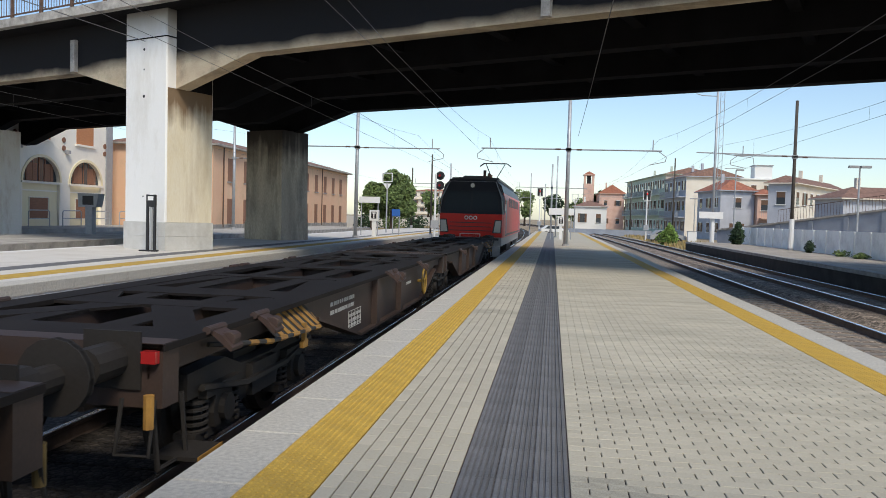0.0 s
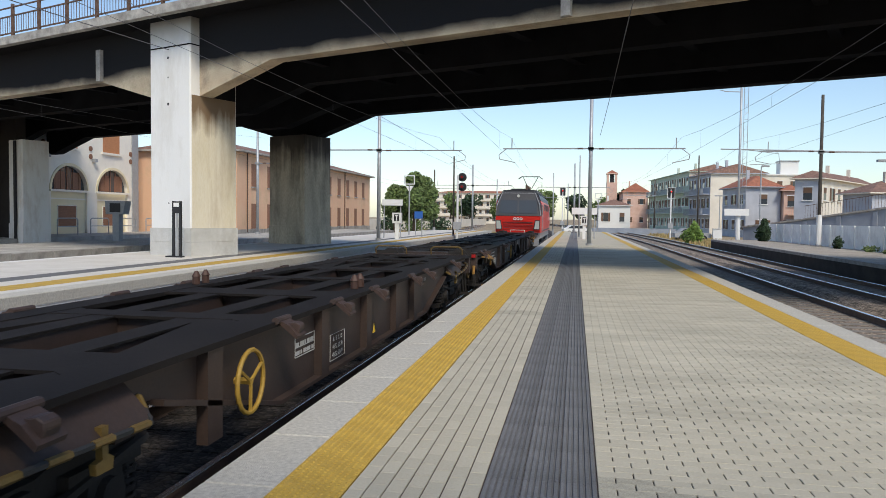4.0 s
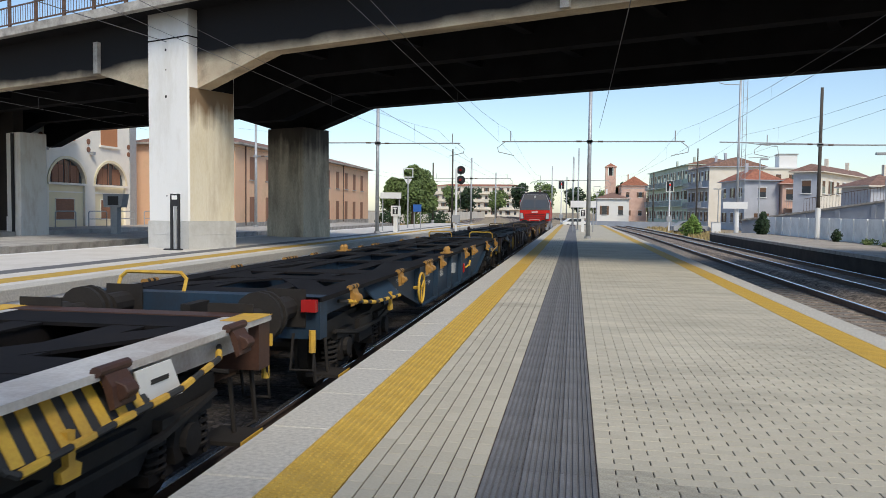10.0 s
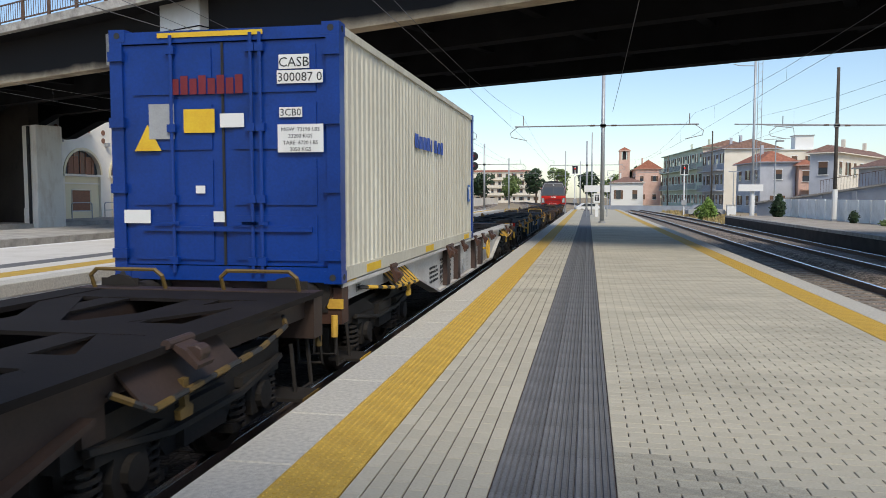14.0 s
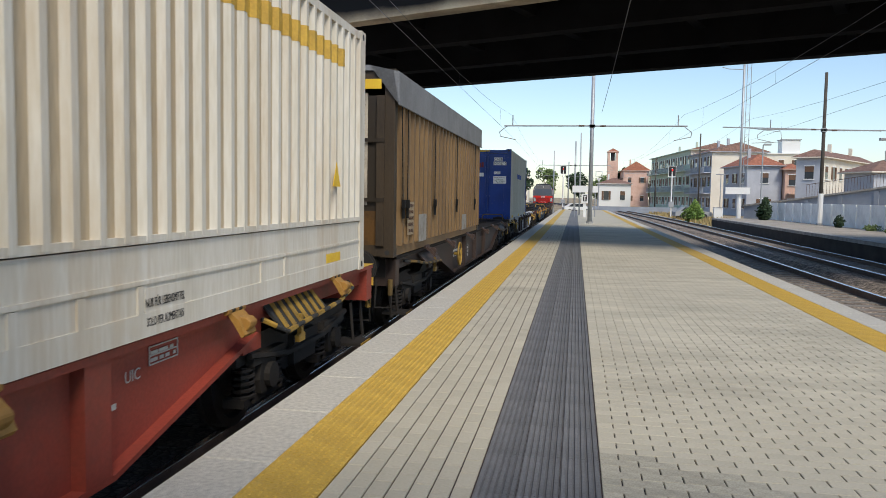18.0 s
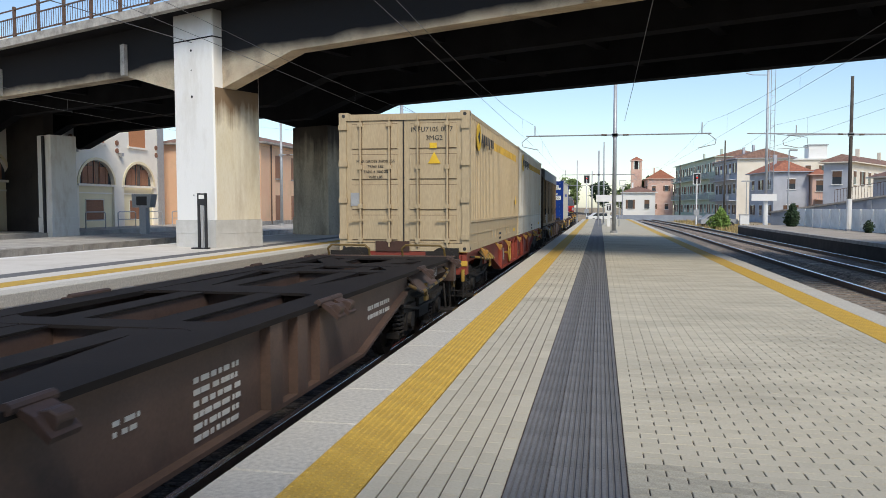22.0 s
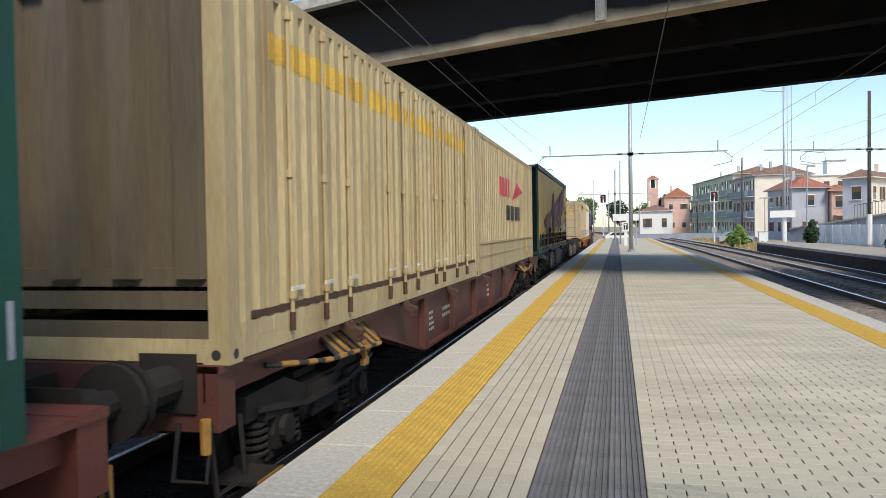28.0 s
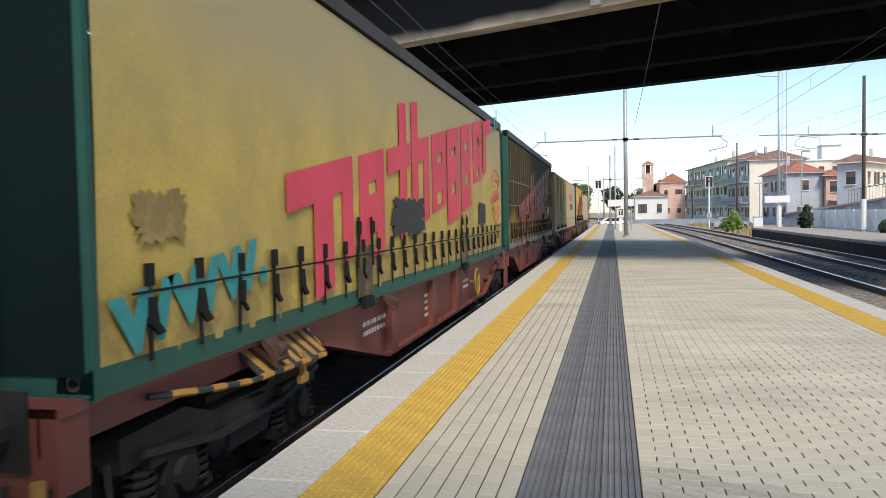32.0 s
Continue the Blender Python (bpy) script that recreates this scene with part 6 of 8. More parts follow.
            prism(bm, [(s * 0.55, q * (h - 2.45)), (s * 1.0, q * (h - 2.45)), (s * 1.0, yi), (s * 0.85, yi)], "z", top - 0.033, top - 0.009)
        part("end_deck", bm, deck, t)
    for on, q in ((bogies[0], -1), (bogies[1], 1)):
        if on:
            bogie(t, q * (h - 2.1) if on is True else on)
    for q in rails:
        q, which = q if isinstance(q, tuple) else (q, None)
        for x0, x1 in {None: ((-1.05, -0.3), (0.3, 1.05)), -1: ((-1.05, -0.3),), 0: ((-0.3, 0.45),)}[which]:
            part("end_handrail", pipe(B(), [(x0, q * (h - 0.14), top), (x0, q * (h - 0.2), top + 0.13), (x0 + 0.07, q * (h - 0.21), top + 0.19), (x1 - 0.07, q * (h - 0.21), top + 0.19), (x1, q * (h - 0.2), top + 0.13), (x1, q * (h - 0.14), top)], 0.021, 6), (YELLOW if stripe is YELLOW else OLD_YELLOW) if stripe else paint, t, "bent yellow tube handrail")
    if wheel_at is not None:
        hw = part("handwheel", ring(B(), (1.26, wheel_at, 0.78), (1, 0, 0), 0.24, 0.019), YELLOW if stripe is YELLOW else GRIMY_STRIPE, t, "yellow brake handwheel")
        bm = B()
        for k in range(3):
            a = k * 2.094 + 0.5
            tube(bm, (1.26, wheel_at, 0.78), (1.26, wheel_at + 0.24 * math.cos(a), 0.78 + 0.24 * math.sin(a)), 0.014, 5)
        tube(bm, (1.13, wheel_at, 0.78), (1.27, wheel_at, 0.78), 0.03, 6)
        part("spokes", bm, YELLOW if stripe is YELLOW else GRIMY_STRIPE, hw)
    part("brake_rod", tube(B(), (0.9, -h + br, 0.5), (0.9, h - bf, 0.5), 0.025, 6), RUNNING, t)
    part("brake_cylinder", tube(B(), (0.6, -0.5, 0.62), (0.6, 0.4, 0.62), 0.17, 12), RUNNING, t)
    return t, h


# wagon 1, two short articulated halves
w1a, h = flat_wagon("greasy dark brown empty container wagon half with hazard stripes", 17.9, 4.7, DARK_BROWN, deck=BROWN_DECK, clamps=(-5.85, -4.95, 0.35, 0.75, 3.1), stiff=(-0.2, 1.6), clamp_kind="rust", bogies=(True, 6.75), ends=(True, False), wheel_at=3.6, stripe=ORANGE_CLAMP, a=(3.1, 0.9), b=(5.4, 2.8))
marking(w1a, -1.9, 0.84, 1.1, 0.2, 2), marking(w1a, -1.3, 0.58, 0.6, 0.2, 3, 4), marking(w1a, 2.6, 0.8, 0.5, 0.1, 1)
part("tail_lamp", box(B(), 1.1, 1.2, -h - 0.06, -h - 0.005, 1.04, 1.12), RED_GLASS, w1a, "red tail lamp")
w1b, h = flat_wagon("greasy dark brown empty container wagon half", 32.8, 18.3, DARK_BROWN, deck=BROWN_DECK, clamps=(-4.6, -1.4, 1.9, 4.2), clamp_kind="rust", bogies=(False, True), ends=(False, True), stripe=ORANGE_CLAMP, a=(0.9, 3.1), b=(2.8, 5.4))
# wagon 2
w2, h = flat_wagon("dark brown empty container wagon with white markings", 3.5, -14.0, DARK_BROWN, deck=BROWN_DECK, clamps=(-6.6, -3.4, -1.85, -0.32, 1.9, 3.05, 5.9), stiff=(-4.6, -2.15, -0.45, 1.1, 2.35), clamp_kind="rust", rails=(1,), wheel_at=-4.1, stripe=OLD_YELLOW, striped=False)
for i, row in enumerate(("A  B  C  D", "44 52 62 70", "44 52 62 69")):
    written(w2, row, -1.5, 0.70 - 0.085 * i, 0.075)
part("table_frame", pipe(B(), [(1.136, -1.76, 0.50), (1.136, -1.24, 0.50), (1.136, -1.24, 0.78), (1.136, -1.76, 0.78), (1.136, -1.76, 0.50)], 0.004, 4), MARK, w2)
part("triangle_sign", prism(B(), [(-0.30, 0.60), (-0.18, 0.60), (-0.24, 0.71)], "x", 1.216, 1.22), LOGO_YELLOW, w2, "small yellow warning triangle")
marking(w2, -2.55, 0.74, 0.5, 0.16, 2, 1), marking(w2, -6.0, 0.98, 0.8, 0.1, 1)
for x in (-0.9, 0.9):
    for y in (-0.5, -0.25):
        ob = new("spigot", SPIGOT)
        ob.parent, ob.location = w2, (x * 1.15, y, 1.165)
written(w2, "1153", 3.48, 0.95, 0.085)
# wagon 3
w3, h = flat_wagon("navy blue empty container wagon with ochre clamps and yellow handwheel", -15.2, -33.4, NAVY, clamps=(-8.0, -5.6, -3.55, -3.25, -2.1, 1.2, 2.42, 2.75, 5.6, 7.9), stiff=(-3.9, -2.2, -0.6, 0.85, 2.55), rails=(1, (-1, -1)), wheel_at=-4.1, striped=False)
number_bars(w3, -3.55, 0.87, (2, 2, 4, 3, 1)), written(w3, "RIV H-RCH Sgnss", -3.05, 0.735, 0.105), marking(w3, -1.55, 0.78, 0.5, 0.2, 3, 6), marking(w3, -1.9, 0.56, 0.5, 0.06, 1), part("junction_box", box(B(), 1.216, 1.27, -0.7, -0.5, 0.76, 0.96), GREY, w3, "grey junction box")
for y in (-0.72, -0.48):
    for q in (-1, 1):
        spg = part("spigot", tube(tube(B(), (q * 1.1, y, 1.16), (q * 1.1, y, 1.24), 0.05, 8), (q * 1.1, y, 1.24), (q * 1.1, y, 1.30), 0.06, 8, 0.02), ORANGE_CLAMP, w3, "upright ochre spigot")
        part("spigot_plate", box(B(), q * 1.1 - 0.1, q * 1.1 + 0.1, y - 0.1, y + 0.1, 1.161, 1.185), ORANGE_CLAMP, spg)
marking(w3, 3.9, 1.0, 0.12, 0.08, 1), marking(w3, 3.35, 0.84, 0.16, 0.05, 1), marking(w3, -5.2, 1.0, 0.4, 0.06, 1, 1)
written(w3, "RE-GP-A", 1.33, 0.585, 0.075), marking(w3, 1.33, 0.50, 0.2, 0.05, 1)
part("label_frame", pipe(B(), [(1.136, 1.18, 0.47), (1.136, 1.48, 0.47), (1.136, 1.48, 0.66), (1.136, 1.18, 0.66), (1.136, 1.18, 0.47)], 0.004, 4), MARK, w3)
part("release_handle", prism(B(), [(1.53, 0.60), (1.63, 0.62), (1.66, 0.80), (1.54, 0.80)], "x", 1.132, 1.165), LOCO_RED, w3, "red brake release handle")
part("release_mark", box(B(), 1.132, 1.14, 1.04, 1.07, 0.74, 0.86), LOCO_RED, w3), part("release_mark", box(B(), 1.132, 1.14, 1.1, 1.13, 0.74, 0.86), MARK, w3)
part("crank", pipe(B(), [(1.14, 1.92, 0.68), (1.2, 1.96, 0.74), (1.22, 2.05, 0.73), (1.22, 2.08, 0.80), (1.22, 2.16, 0.81), (1.22, 2.18, 0.85)], 0.022, 6), YELLOW, w3, "yellow changeover crank")
part("tail_lamp", box(B(), 1.05, 1.2, -h - 0.08, -h - 0.005, 1.02, 1.14), RED_GLASS, w3, "red tail lamp")
# wagon 4
w4, h = flat_wagon("pale grey container wagon with rusty clamps, posts and a yellow handwheel", -34.7, -52.9, PALE_GREY, clamps=(-7.05, -3.1, -2.75, -1.45, 0.35, 1.6, 2.9, 3.2, 6.85, 8.4), clamp_kind="block", rails=((-1, 0),), wheel_at=2.42, deck_style="pale", inner=BROWN_DECK, stiff=(), head=RUST_CLAMP)
for y in (-2.85, -1.7, 0.57, 1.6):
    for s in (1, -1):
        part("rusty_post", box(B(), *sorted((s * 1.131, s * 1.215)), y - 0.16, y + 0.16, 0.46, 1.112), BROWN_CLAMP, w4, "dark brown web post")
marking(w4, -3.15, 0.62, 0.24, 0.26, 3, 1, MARK_BLACK), marking(w4, -3.85, 0.62, 0.7, 0.3, 4, 0, MARK_BLACK), marking(w4, 2.25, 0.52, 0.22, 0.14, 2, 0, MARK_BLACK), marking(w4, -0.17, 0.5, 0.26, 0.5, 7, 0, MARK), marking(w4, -1.20, 0.94, 0.14, 0.04, 1, 0, MARK_BLACK)
for s in (1, -1):
    part("web_stiffener", box(B(), *sorted((s * 1.131, s * 1.2)), 3.2, 3.23, 0.44, 1.08), PALE_GREY, w4)
part("crank", pipe(B(), [(1.14, -2.72, 0.92), (1.2, -2.66, 0.95), (1.22, -2.6, 0.95), (1.22, -2.56, 1.03)], 0.022, 6), YELLOW, w4, "yellow changeover crank")
for y in (-1.25, -0.77):
    part("shackle", ring(B(), (1.17, y, 0.58), (1, 0, 0.2), 0.05, 0.012, 12, 5), GALV, w4), part("shackle_plate", box(B(), 1.131, 1.16, y - 0.05, y + 0.05, 0.64, 0.76), GALV, w4)
part("notice", box(B(), 1.131, 1.137, -2.67, -2.17, 0.57, 0.86), MARK_BLACK, w4, "black notice panel")
for i, z in enumerate((0.79, 0.70, 0.61)):
    marking(w4, -2.42, z, 0.42, 0.1, 1, x=1.139)
marking(w4, -3.15, 0.92, 0.24, 0.08, 1, 0, MARK_BLACK), written(w4, "20,11", -3.15, 0.78, 0.09, MARK_BLACK, 1.137), written(w4, "2,2 km", -3.15, 0.52, 0.08, MARK_BLACK, 1.137)
part("arrow_plate", prism(B(), [(7.15, 0.86), (7.6, 0.86), (7.45, 1.1), (7.05, 1.1)], "x", 1.24, 1.25), WHITE, w4, "pale folded plate with a black mark")
part("plate_mark", box(B(), 1.251, 1.254, 7.22, 7.42, 0.99, 1.02), MARK_BLACK, w4)
part("triangle_sign", prism(B(), [(0.91, 0.76), (1.15, 0.76), (1.03, 0.96)], "x", 1.131, 1.137), LOGO_YELLOW, w4, "yellow warning triangle")
written(w4, "R75m", -8.2, 0.98, 0.12, MARK_BLACK, 1.14), written(w4, "UIC", 3.0, 0.86, 0.11, MARK_BLACK, 1.134)
for dy, wd in ((0.0, 0.1), (0.16, 0.08), (0.26, 0.08), (0.36, 0.09)):
    part("brand_mark", prism(B(), [(3.9 + dy, 0.96), (3.9 + dy + wd, 0.96), (3.92 + dy + wd, 1.05), (3.92 + dy, 1.05)], "x", 1.131, 1.135), MARK_BLACK, w4, "slanting black block")
part("arrow_mark", pipe(B(), [(1.134, 2.28, 0.90), (1.134, 2.22, 1.0), (1.134, 2.1, 1.03), (1.134, 1.98, 0.98), (1.134, 1.92, 0.86)], 0.008, 4), MARK_BLACK, w4, "curved black arrow beside the handwheel")
# wagon 5
w5, h = flat_wagon("brown container wagon under the bulk container", -53.5, -71.6, DARK_BROWN, deck=BROWN_DECK, clamps=(-6.9, -4.8, -2.0, 1.0, 3.4, 6.4), clamp_kind="rust", wheel_at=-3.2, stripe=OLD_YELLOW, striped=False, rails=(1,))
marking(w5, -2.9, 0.72, 0.9, 0.2, 2), marking(w5, -1.4, 0.6, 0.7, 0.26, 3, 3)
# wagon 6
w6, h = flat_wagon("orange-red container wagon with yellow hooks carrying two white boxes", -72.9, -91.6, RED_WAGON, deck=RED_WAGON, clamps=(-7.6, -5.2, -3.4, -0.6, 1.4, 2.9, 5.4, 7.8), clamp_kind="wing", wheel_at=-2.6, stripe=GRIMY_STRIPE)
marking(w6, -0.25, 0.62, 0.42, 0.36, 6, 0, MARK_BLACK), part("black_panel", box(B(), 1.131, 1.134, -3.75, -3.1, 0.72, 0.98), MARK_BLACK, w6), marking(w6, -3.42, 0.76, 0.56, 0.2, 2), marking(w6, -2.95, 0.6, 0.3, 0.3, 4, 4), written(w6, "UIC", 4.25, 0.9, 0.1), marking(w6, 4.6, 0.97, 0.3, 0.09, 2, 1), marking(w6, 4.0, 0.78, 0.16, 0.07, 1)
lg = B()
for i, (dy, w, z0, z1) in enumerate(((0, 0.1, 0.52, 0.72), (0.12, 0.12, 0.52, 0.66), (0.27, 0.1, 0.52, 0.66), (0.4, 0.1, 0.52, 0.66), (0.53, 0.12, 0.52, 0.66))):
    box(lg, 1.131, 1.136, 0.35 + dy, 0.35 + dy + w, z0, z1)
part("brand_mark", lg, LOGO_YELLOW, w6, "small row of yellow blocks")
for y in (-2.1, -1.4, 1.0):
    part("pipe_loop", pipe(B(), [(1.22, y, 0.5), (1.22, y, 1.0), (1.22, y + 0.1, 1.08), (1.22, y + 0.4, 1.08), (1.22, y + 0.5, 1.0), (1.22, y + 0.5, 0.5)], 0.03, 6), RED_WAGON, w6)
# wagon 7, two articulated halves
w7a, h = flat_wagon("dark brown empty container wagon half with pierced black deck", -92.7, -106.6, BROWN, deck=BROWN_DECK, clamps=(-5.4, -3.45, 0.25, 0.55, 4.2, 6.3), stiff=(-4.6, -0.75, -0.2, 0.32), clamp_kind="rust", bogies=(False, True), ends=(False, True), wheel_at=None, rails=(1,), stripe=OLD_YELLOW, striped=False, a=(0.9, 3.1), b=(2.9, 5.4))
marking(w7a, -1.55, 0.50, 0.66, 0.46, 6), marking(w7a, -2.6, 0.78, 0.25, 0.12, 2), marking(w7a, 2.4, 0.75, 0.9, 0.2, 2), marking(w7a, 5.4, 0.95, 0.5, 0.1, 1, 1)
w7b, h = flat_wagon("brown container wagon half under the yellow swap body", -107.2, -121.5, BROWN, deck=BROWN_DECK, clamps=(-5.0, -2.2, 2.0, 5.0), clamp_kind="rust", bogies=(True, 5.95), ends=(True, False), stripe=OLD_YELLOW, striped=False, stiff=(-3.5, -1.9, 0.95, 1.25), a=(3.1, 0.9), b=(5.4, 2.9))
marking(w7b, -0.75, 0.55, 0.45, 0.2, 3, 5), written(w7b, "Sggmrss", 0.0, 0.82, 0.11), marking(w7b, -0.6, 0.86, 0.3, 0.07, 1), marking(w7b, 0.0, 0.95, 0.5, 0.07, 1), marking(w7b, 0.65, 0.55, 0.2, 0.3, 5, 2), marking(w7b, -2.8, 0.8, 0.5, 0.1, 1)
# wagon 8
w8, h = flat_wagon("rust-red container wagon carrying two cream boxes", -122.9, -141.6, RUSTY_RED, deck=RUSTY_RED, clamps=(-7.0, -5.0, -2.6, 0.4, 3.0, 6.0, 8.2), clamp_kind="redwing", stripe=ORANGE_CLAMP)
marking(w8, -3.4, 0.6, 0.6, 0.3, 4), marking(w8, -2.2, 0.7, 0.6, 0.2, 2), marking(w8, 2.0, 0.65, 0.9, 0.3, 3)
# wagon 9, two articulated halves
w9, h = flat_wagon("faded red container wagon half under the sooty swap body", -142.7, -156.9, DULL_RED, deck=DULL_RED, clamps=(-5.2, -2.4, 2.0, 5.2), clamp_kind="redwing", bogies=(False, True), ends=(False, True), stripe=ORANGE_CLAMP, a=(0.9, 3.1), b=(2.4, 5.4))
written(w9, "Type 8436 DD", 1.2, 0.86, 0.11), part("overpainted_panel", box(B(), 1.131, 1.134, -2.3, -1.55, 0.52, 0.80), RUSTY_RED, w9), part("brand_mark", box(B(), 1.131, 1.135, -2.2, -1.85, 0.87, 0.95), LOGO_YELLOW, w9, "short yellow block"), marking(w9, 0.8, 0.6, 0.6, 0.3, 3, 2, MARK_BLACK)
w10, h = flat_wagon("faded red container wagon half under the grimy yellow swap body", -157.5, -172.6, DULL_RED, deck=DULL_RED, clamps=(-5.4, -2.4, 2.2, 5.6), clamp_kind="redwing", wheel_at=3.5, stiff=(-1.9, 0.2, 1.9), bogies=(True, 6.3), ends=(True, False), stripe=ORANGE_CLAMP, a=(3.1, 0.9), b=(5.4, 2.75))
marking(w10, 0.2, 0.6, 0.6, 0.36, 4), marking(w10, -2.4, 0.75, 0.9, 0.2, 2), marking(w10, 3.0, 0.72, 0.5, 0.2, 2), marking(w10, -4.8, 0.95, 0.9, 0.1, 1, 1)
part("ladder", pipe(B(), [(1.2, 7.6, 0.3), (1.2, 7.6, 1.1), (1.2, 7.95, 1.1), (1.2, 7.95, 0.3), (1.2, 7.6, 0.3)], 0.03, 5), DULL_RED, w10)

for wg, hh in ((w4, 9.1), (w6, 9.35)):
    for q in (-1, 1):
        for sx in (-1, 1):
            part("corner_plate", box(B(), *sorted((sx * 1.0, sx * 1.242)), *sorted((q * (hh - 0.45), q * (hh + 0.012))), 1.162, 1.166), YELLOW, wg, "yellow painted corner")
            part("corner_plate", box(B(), *sorted((sx * 1.0, sx * 1.24)), *sorted((q * (hh + 0.004), q * (hh + 0.02))), 0.9, 1.0), YELLOW, wg)

# ---- containers and swap bodies; they ride on the wagons, local z from the rail head
BASE = 1.165


def wave(bm, x, s, y0, y1, z0, z1, pitch, depth, flat=0.5):
    """A ribbed sheet in the plane x, ribs upright, standing out by depth on the side s."""
    n = max(1, round((y1 - y0) / pitch))
    p = (y1 - y0) / n
    pts = []
    for i in range(n):
        a = y0 + i * p
        pts += [(a, 0), (a + p * flat * 0.8, 0), (a + p * (flat * 0.8 + 0.12), 1), (a + p * 0.9, 1)]
    pts.append((y1, 0))
    lo = [bm.verts.new((x + s * d * depth, y, z0)) for y, d in pts]
    hi = [bm.verts.new((x + s * d * depth, y, z1)) for y, d in pts]
    for i in range(len(pts) - 1):
        bm.faces.new((lo[i], lo[i + 1], hi[i + 1], hi[i]))
    return bm


def tone_grooves(t, w, mat):
    """Gives the grooves between the ribs of the two long sides a darker material."""
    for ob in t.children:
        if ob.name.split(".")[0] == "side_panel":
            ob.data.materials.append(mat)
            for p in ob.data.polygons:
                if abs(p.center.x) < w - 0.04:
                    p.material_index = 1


def painted(t, h, w, pitch, depth, flat, a, b, z0, z1, mat, label):
    """A painted band that follows the ribs between the lengths a and b from the rear."""
    n = max(1, round((2 * h - 0.24) / pitch))
    p = (2 * h - 0.24) / n
    y0, y1 = -h + 0.12 + p * round(a / p), -h + 0.12 + p * round(b / p)
    return part("painted_band", wave(B(), w - 0.042, 1, y0, y1, z0, z1, p, depth, flat), mat, t, label)


def castings(t, L, W, H, mat):
    for sx in (-1, 1):
        for sy in (-1, 1):
            for z in (BASE, BASE + H - 0.12):
                x, y = sx * (W / 2 - 0.09), sy * (L / 2 - 0.09)
                ob = part("corner_casting", box(B(), x - 0.092, x + 0.092, y - 0.092, y + 0.092, z - 0.003, z + 0.122), mat, t)
                part("casting_hole", tube(B(), (x + sx * 0.05, y, z + 0.06), (x + sx * 0.094, y, z + 0.06), 0.035, 8), MARK_BLACK, ob)
                part("casting_hole", tube(B(), (x, y + sy * 0.05, z + 0.06), (x, y + sy * 0.094, z + 0.06), 0.035, 8), MARK_BLACK, ob)


def container(label, c0, c1, W, H, side, frame, pitch=0.28, depth=0.035, band=0.0, flat=0.5, category="container", front=None):
    L = c0 - c1
    t = vehicle("container", label, category, (c0 + c1) / 2)
    h, w = L / 2, W / 2
    top = BASE + H
    for sx in (-1, 1):
        x = sx * (w - 0.045)
        panel = part("side_panel", wave(B(), x, sx, -h + 0.12, h - 0.12, BASE + 0.14 + band, top - 0.09, pitch, depth, flat), side, t)
        part("top_rail", box(B(), *sorted((sx * (w - 0.08), sx * (w - 0.005))), -h + 0.1, h - 0.1, top - 0.10, top - 0.02), side, panel)
        part("bottom_rail", box(B(), *sorted((sx * (w - 0.10), sx * (w - 0.01))), -h + 0.1, h - 0.1, BASE + 0.01, BASE + 0.15), side, panel)
        if band:
            part("flat_band", box(B(), *sorted((sx * (w - 0.05), sx * (w - 0.02))), -h + 0.1, h - 0.1, BASE + 0.14, BASE + 0.14 + band - 0.02), side, panel, "smooth lower panel")
            part("band_ledge", box(B(), *sorted((sx * (w - 0.06), sx * (w - 0.003))), -h + 0.1, h - 0.1, BASE + 0.13 + band, BASE + 0.175 + band), side, panel)
            part("band_ledge", box(B(), *sorted((sx * (w - 0.06), sx * (w - 0.008))), -h + 0.1, h - 0.1, BASE + 0.14 + band * 0.42, BASE + 0.165 + band * 0.42), side, panel)
        for sy in (-1, 1):
            part("corner_post", box(B(), *sorted((sx * (w - 0.14), sx * w)), *sorted((sy * (h - 0.15), sy * h)), BASE + 0.1, top - 0.1), frame, t)
    part("roof", box(B(), -w + 0.06, w - 0.06, -h + 0.1, h - 0.1, top - 0.07, top - 0.03), side, t)
    part("floor", box(B(), -w + 0.08, w - 0.08, -h + 0.08, h - 0.08, BASE + 0.03, BASE + 0.12), RUNNING, t)
    for sy in (-1, 1):
        part("end_header", box(B(), -w + 0.1, w - 0.1, *sorted((sy * (h - 0.12), sy * (h - 0.005))), top - 0.15, top - 0.03), frame, t)
        part("end_sill", box(B(), -w + 0.1, w - 0.1, *sorted((sy * (h - 0.12), sy * (h - 0.005))), BASE + 0.01, BASE + 0.16), frame, t)
    part("front_wall", wave_end(B(), h - 0.06, 1, -w + 0.12, w - 0.12, BASE + 0.14, top - 0.13), front or frame, t)
    castings(t, L, W, H, frame)
    return t, h, w, top


def wave_end(bm, y, s, x0, x1, z0, z1, pitch=0.25, depth=0.04):
    n = max(1, round((x1 - x0) / pitch))
    p = (x1 - x0) / n
    pts = []
    for i in range(n):
        a = x0 + i * p
        pts += [(a, 0), (a + p * 0.4, 0), (a + p * 0.52, 1), (a + p * 0.9, 1)]
    pts.append((x1, 0))
    lo = [bm.verts.new((x, y + s * d * depth, z0)) for x, d in pts]
    hi = [bm.verts.new((x, y + s * d * depth, z1)) for x, d in pts]
    for i in range(len(pts) - 1):
        bm.faces.new((lo[i], lo[i + 1], hi[i + 1], hi[i]))
    return bm


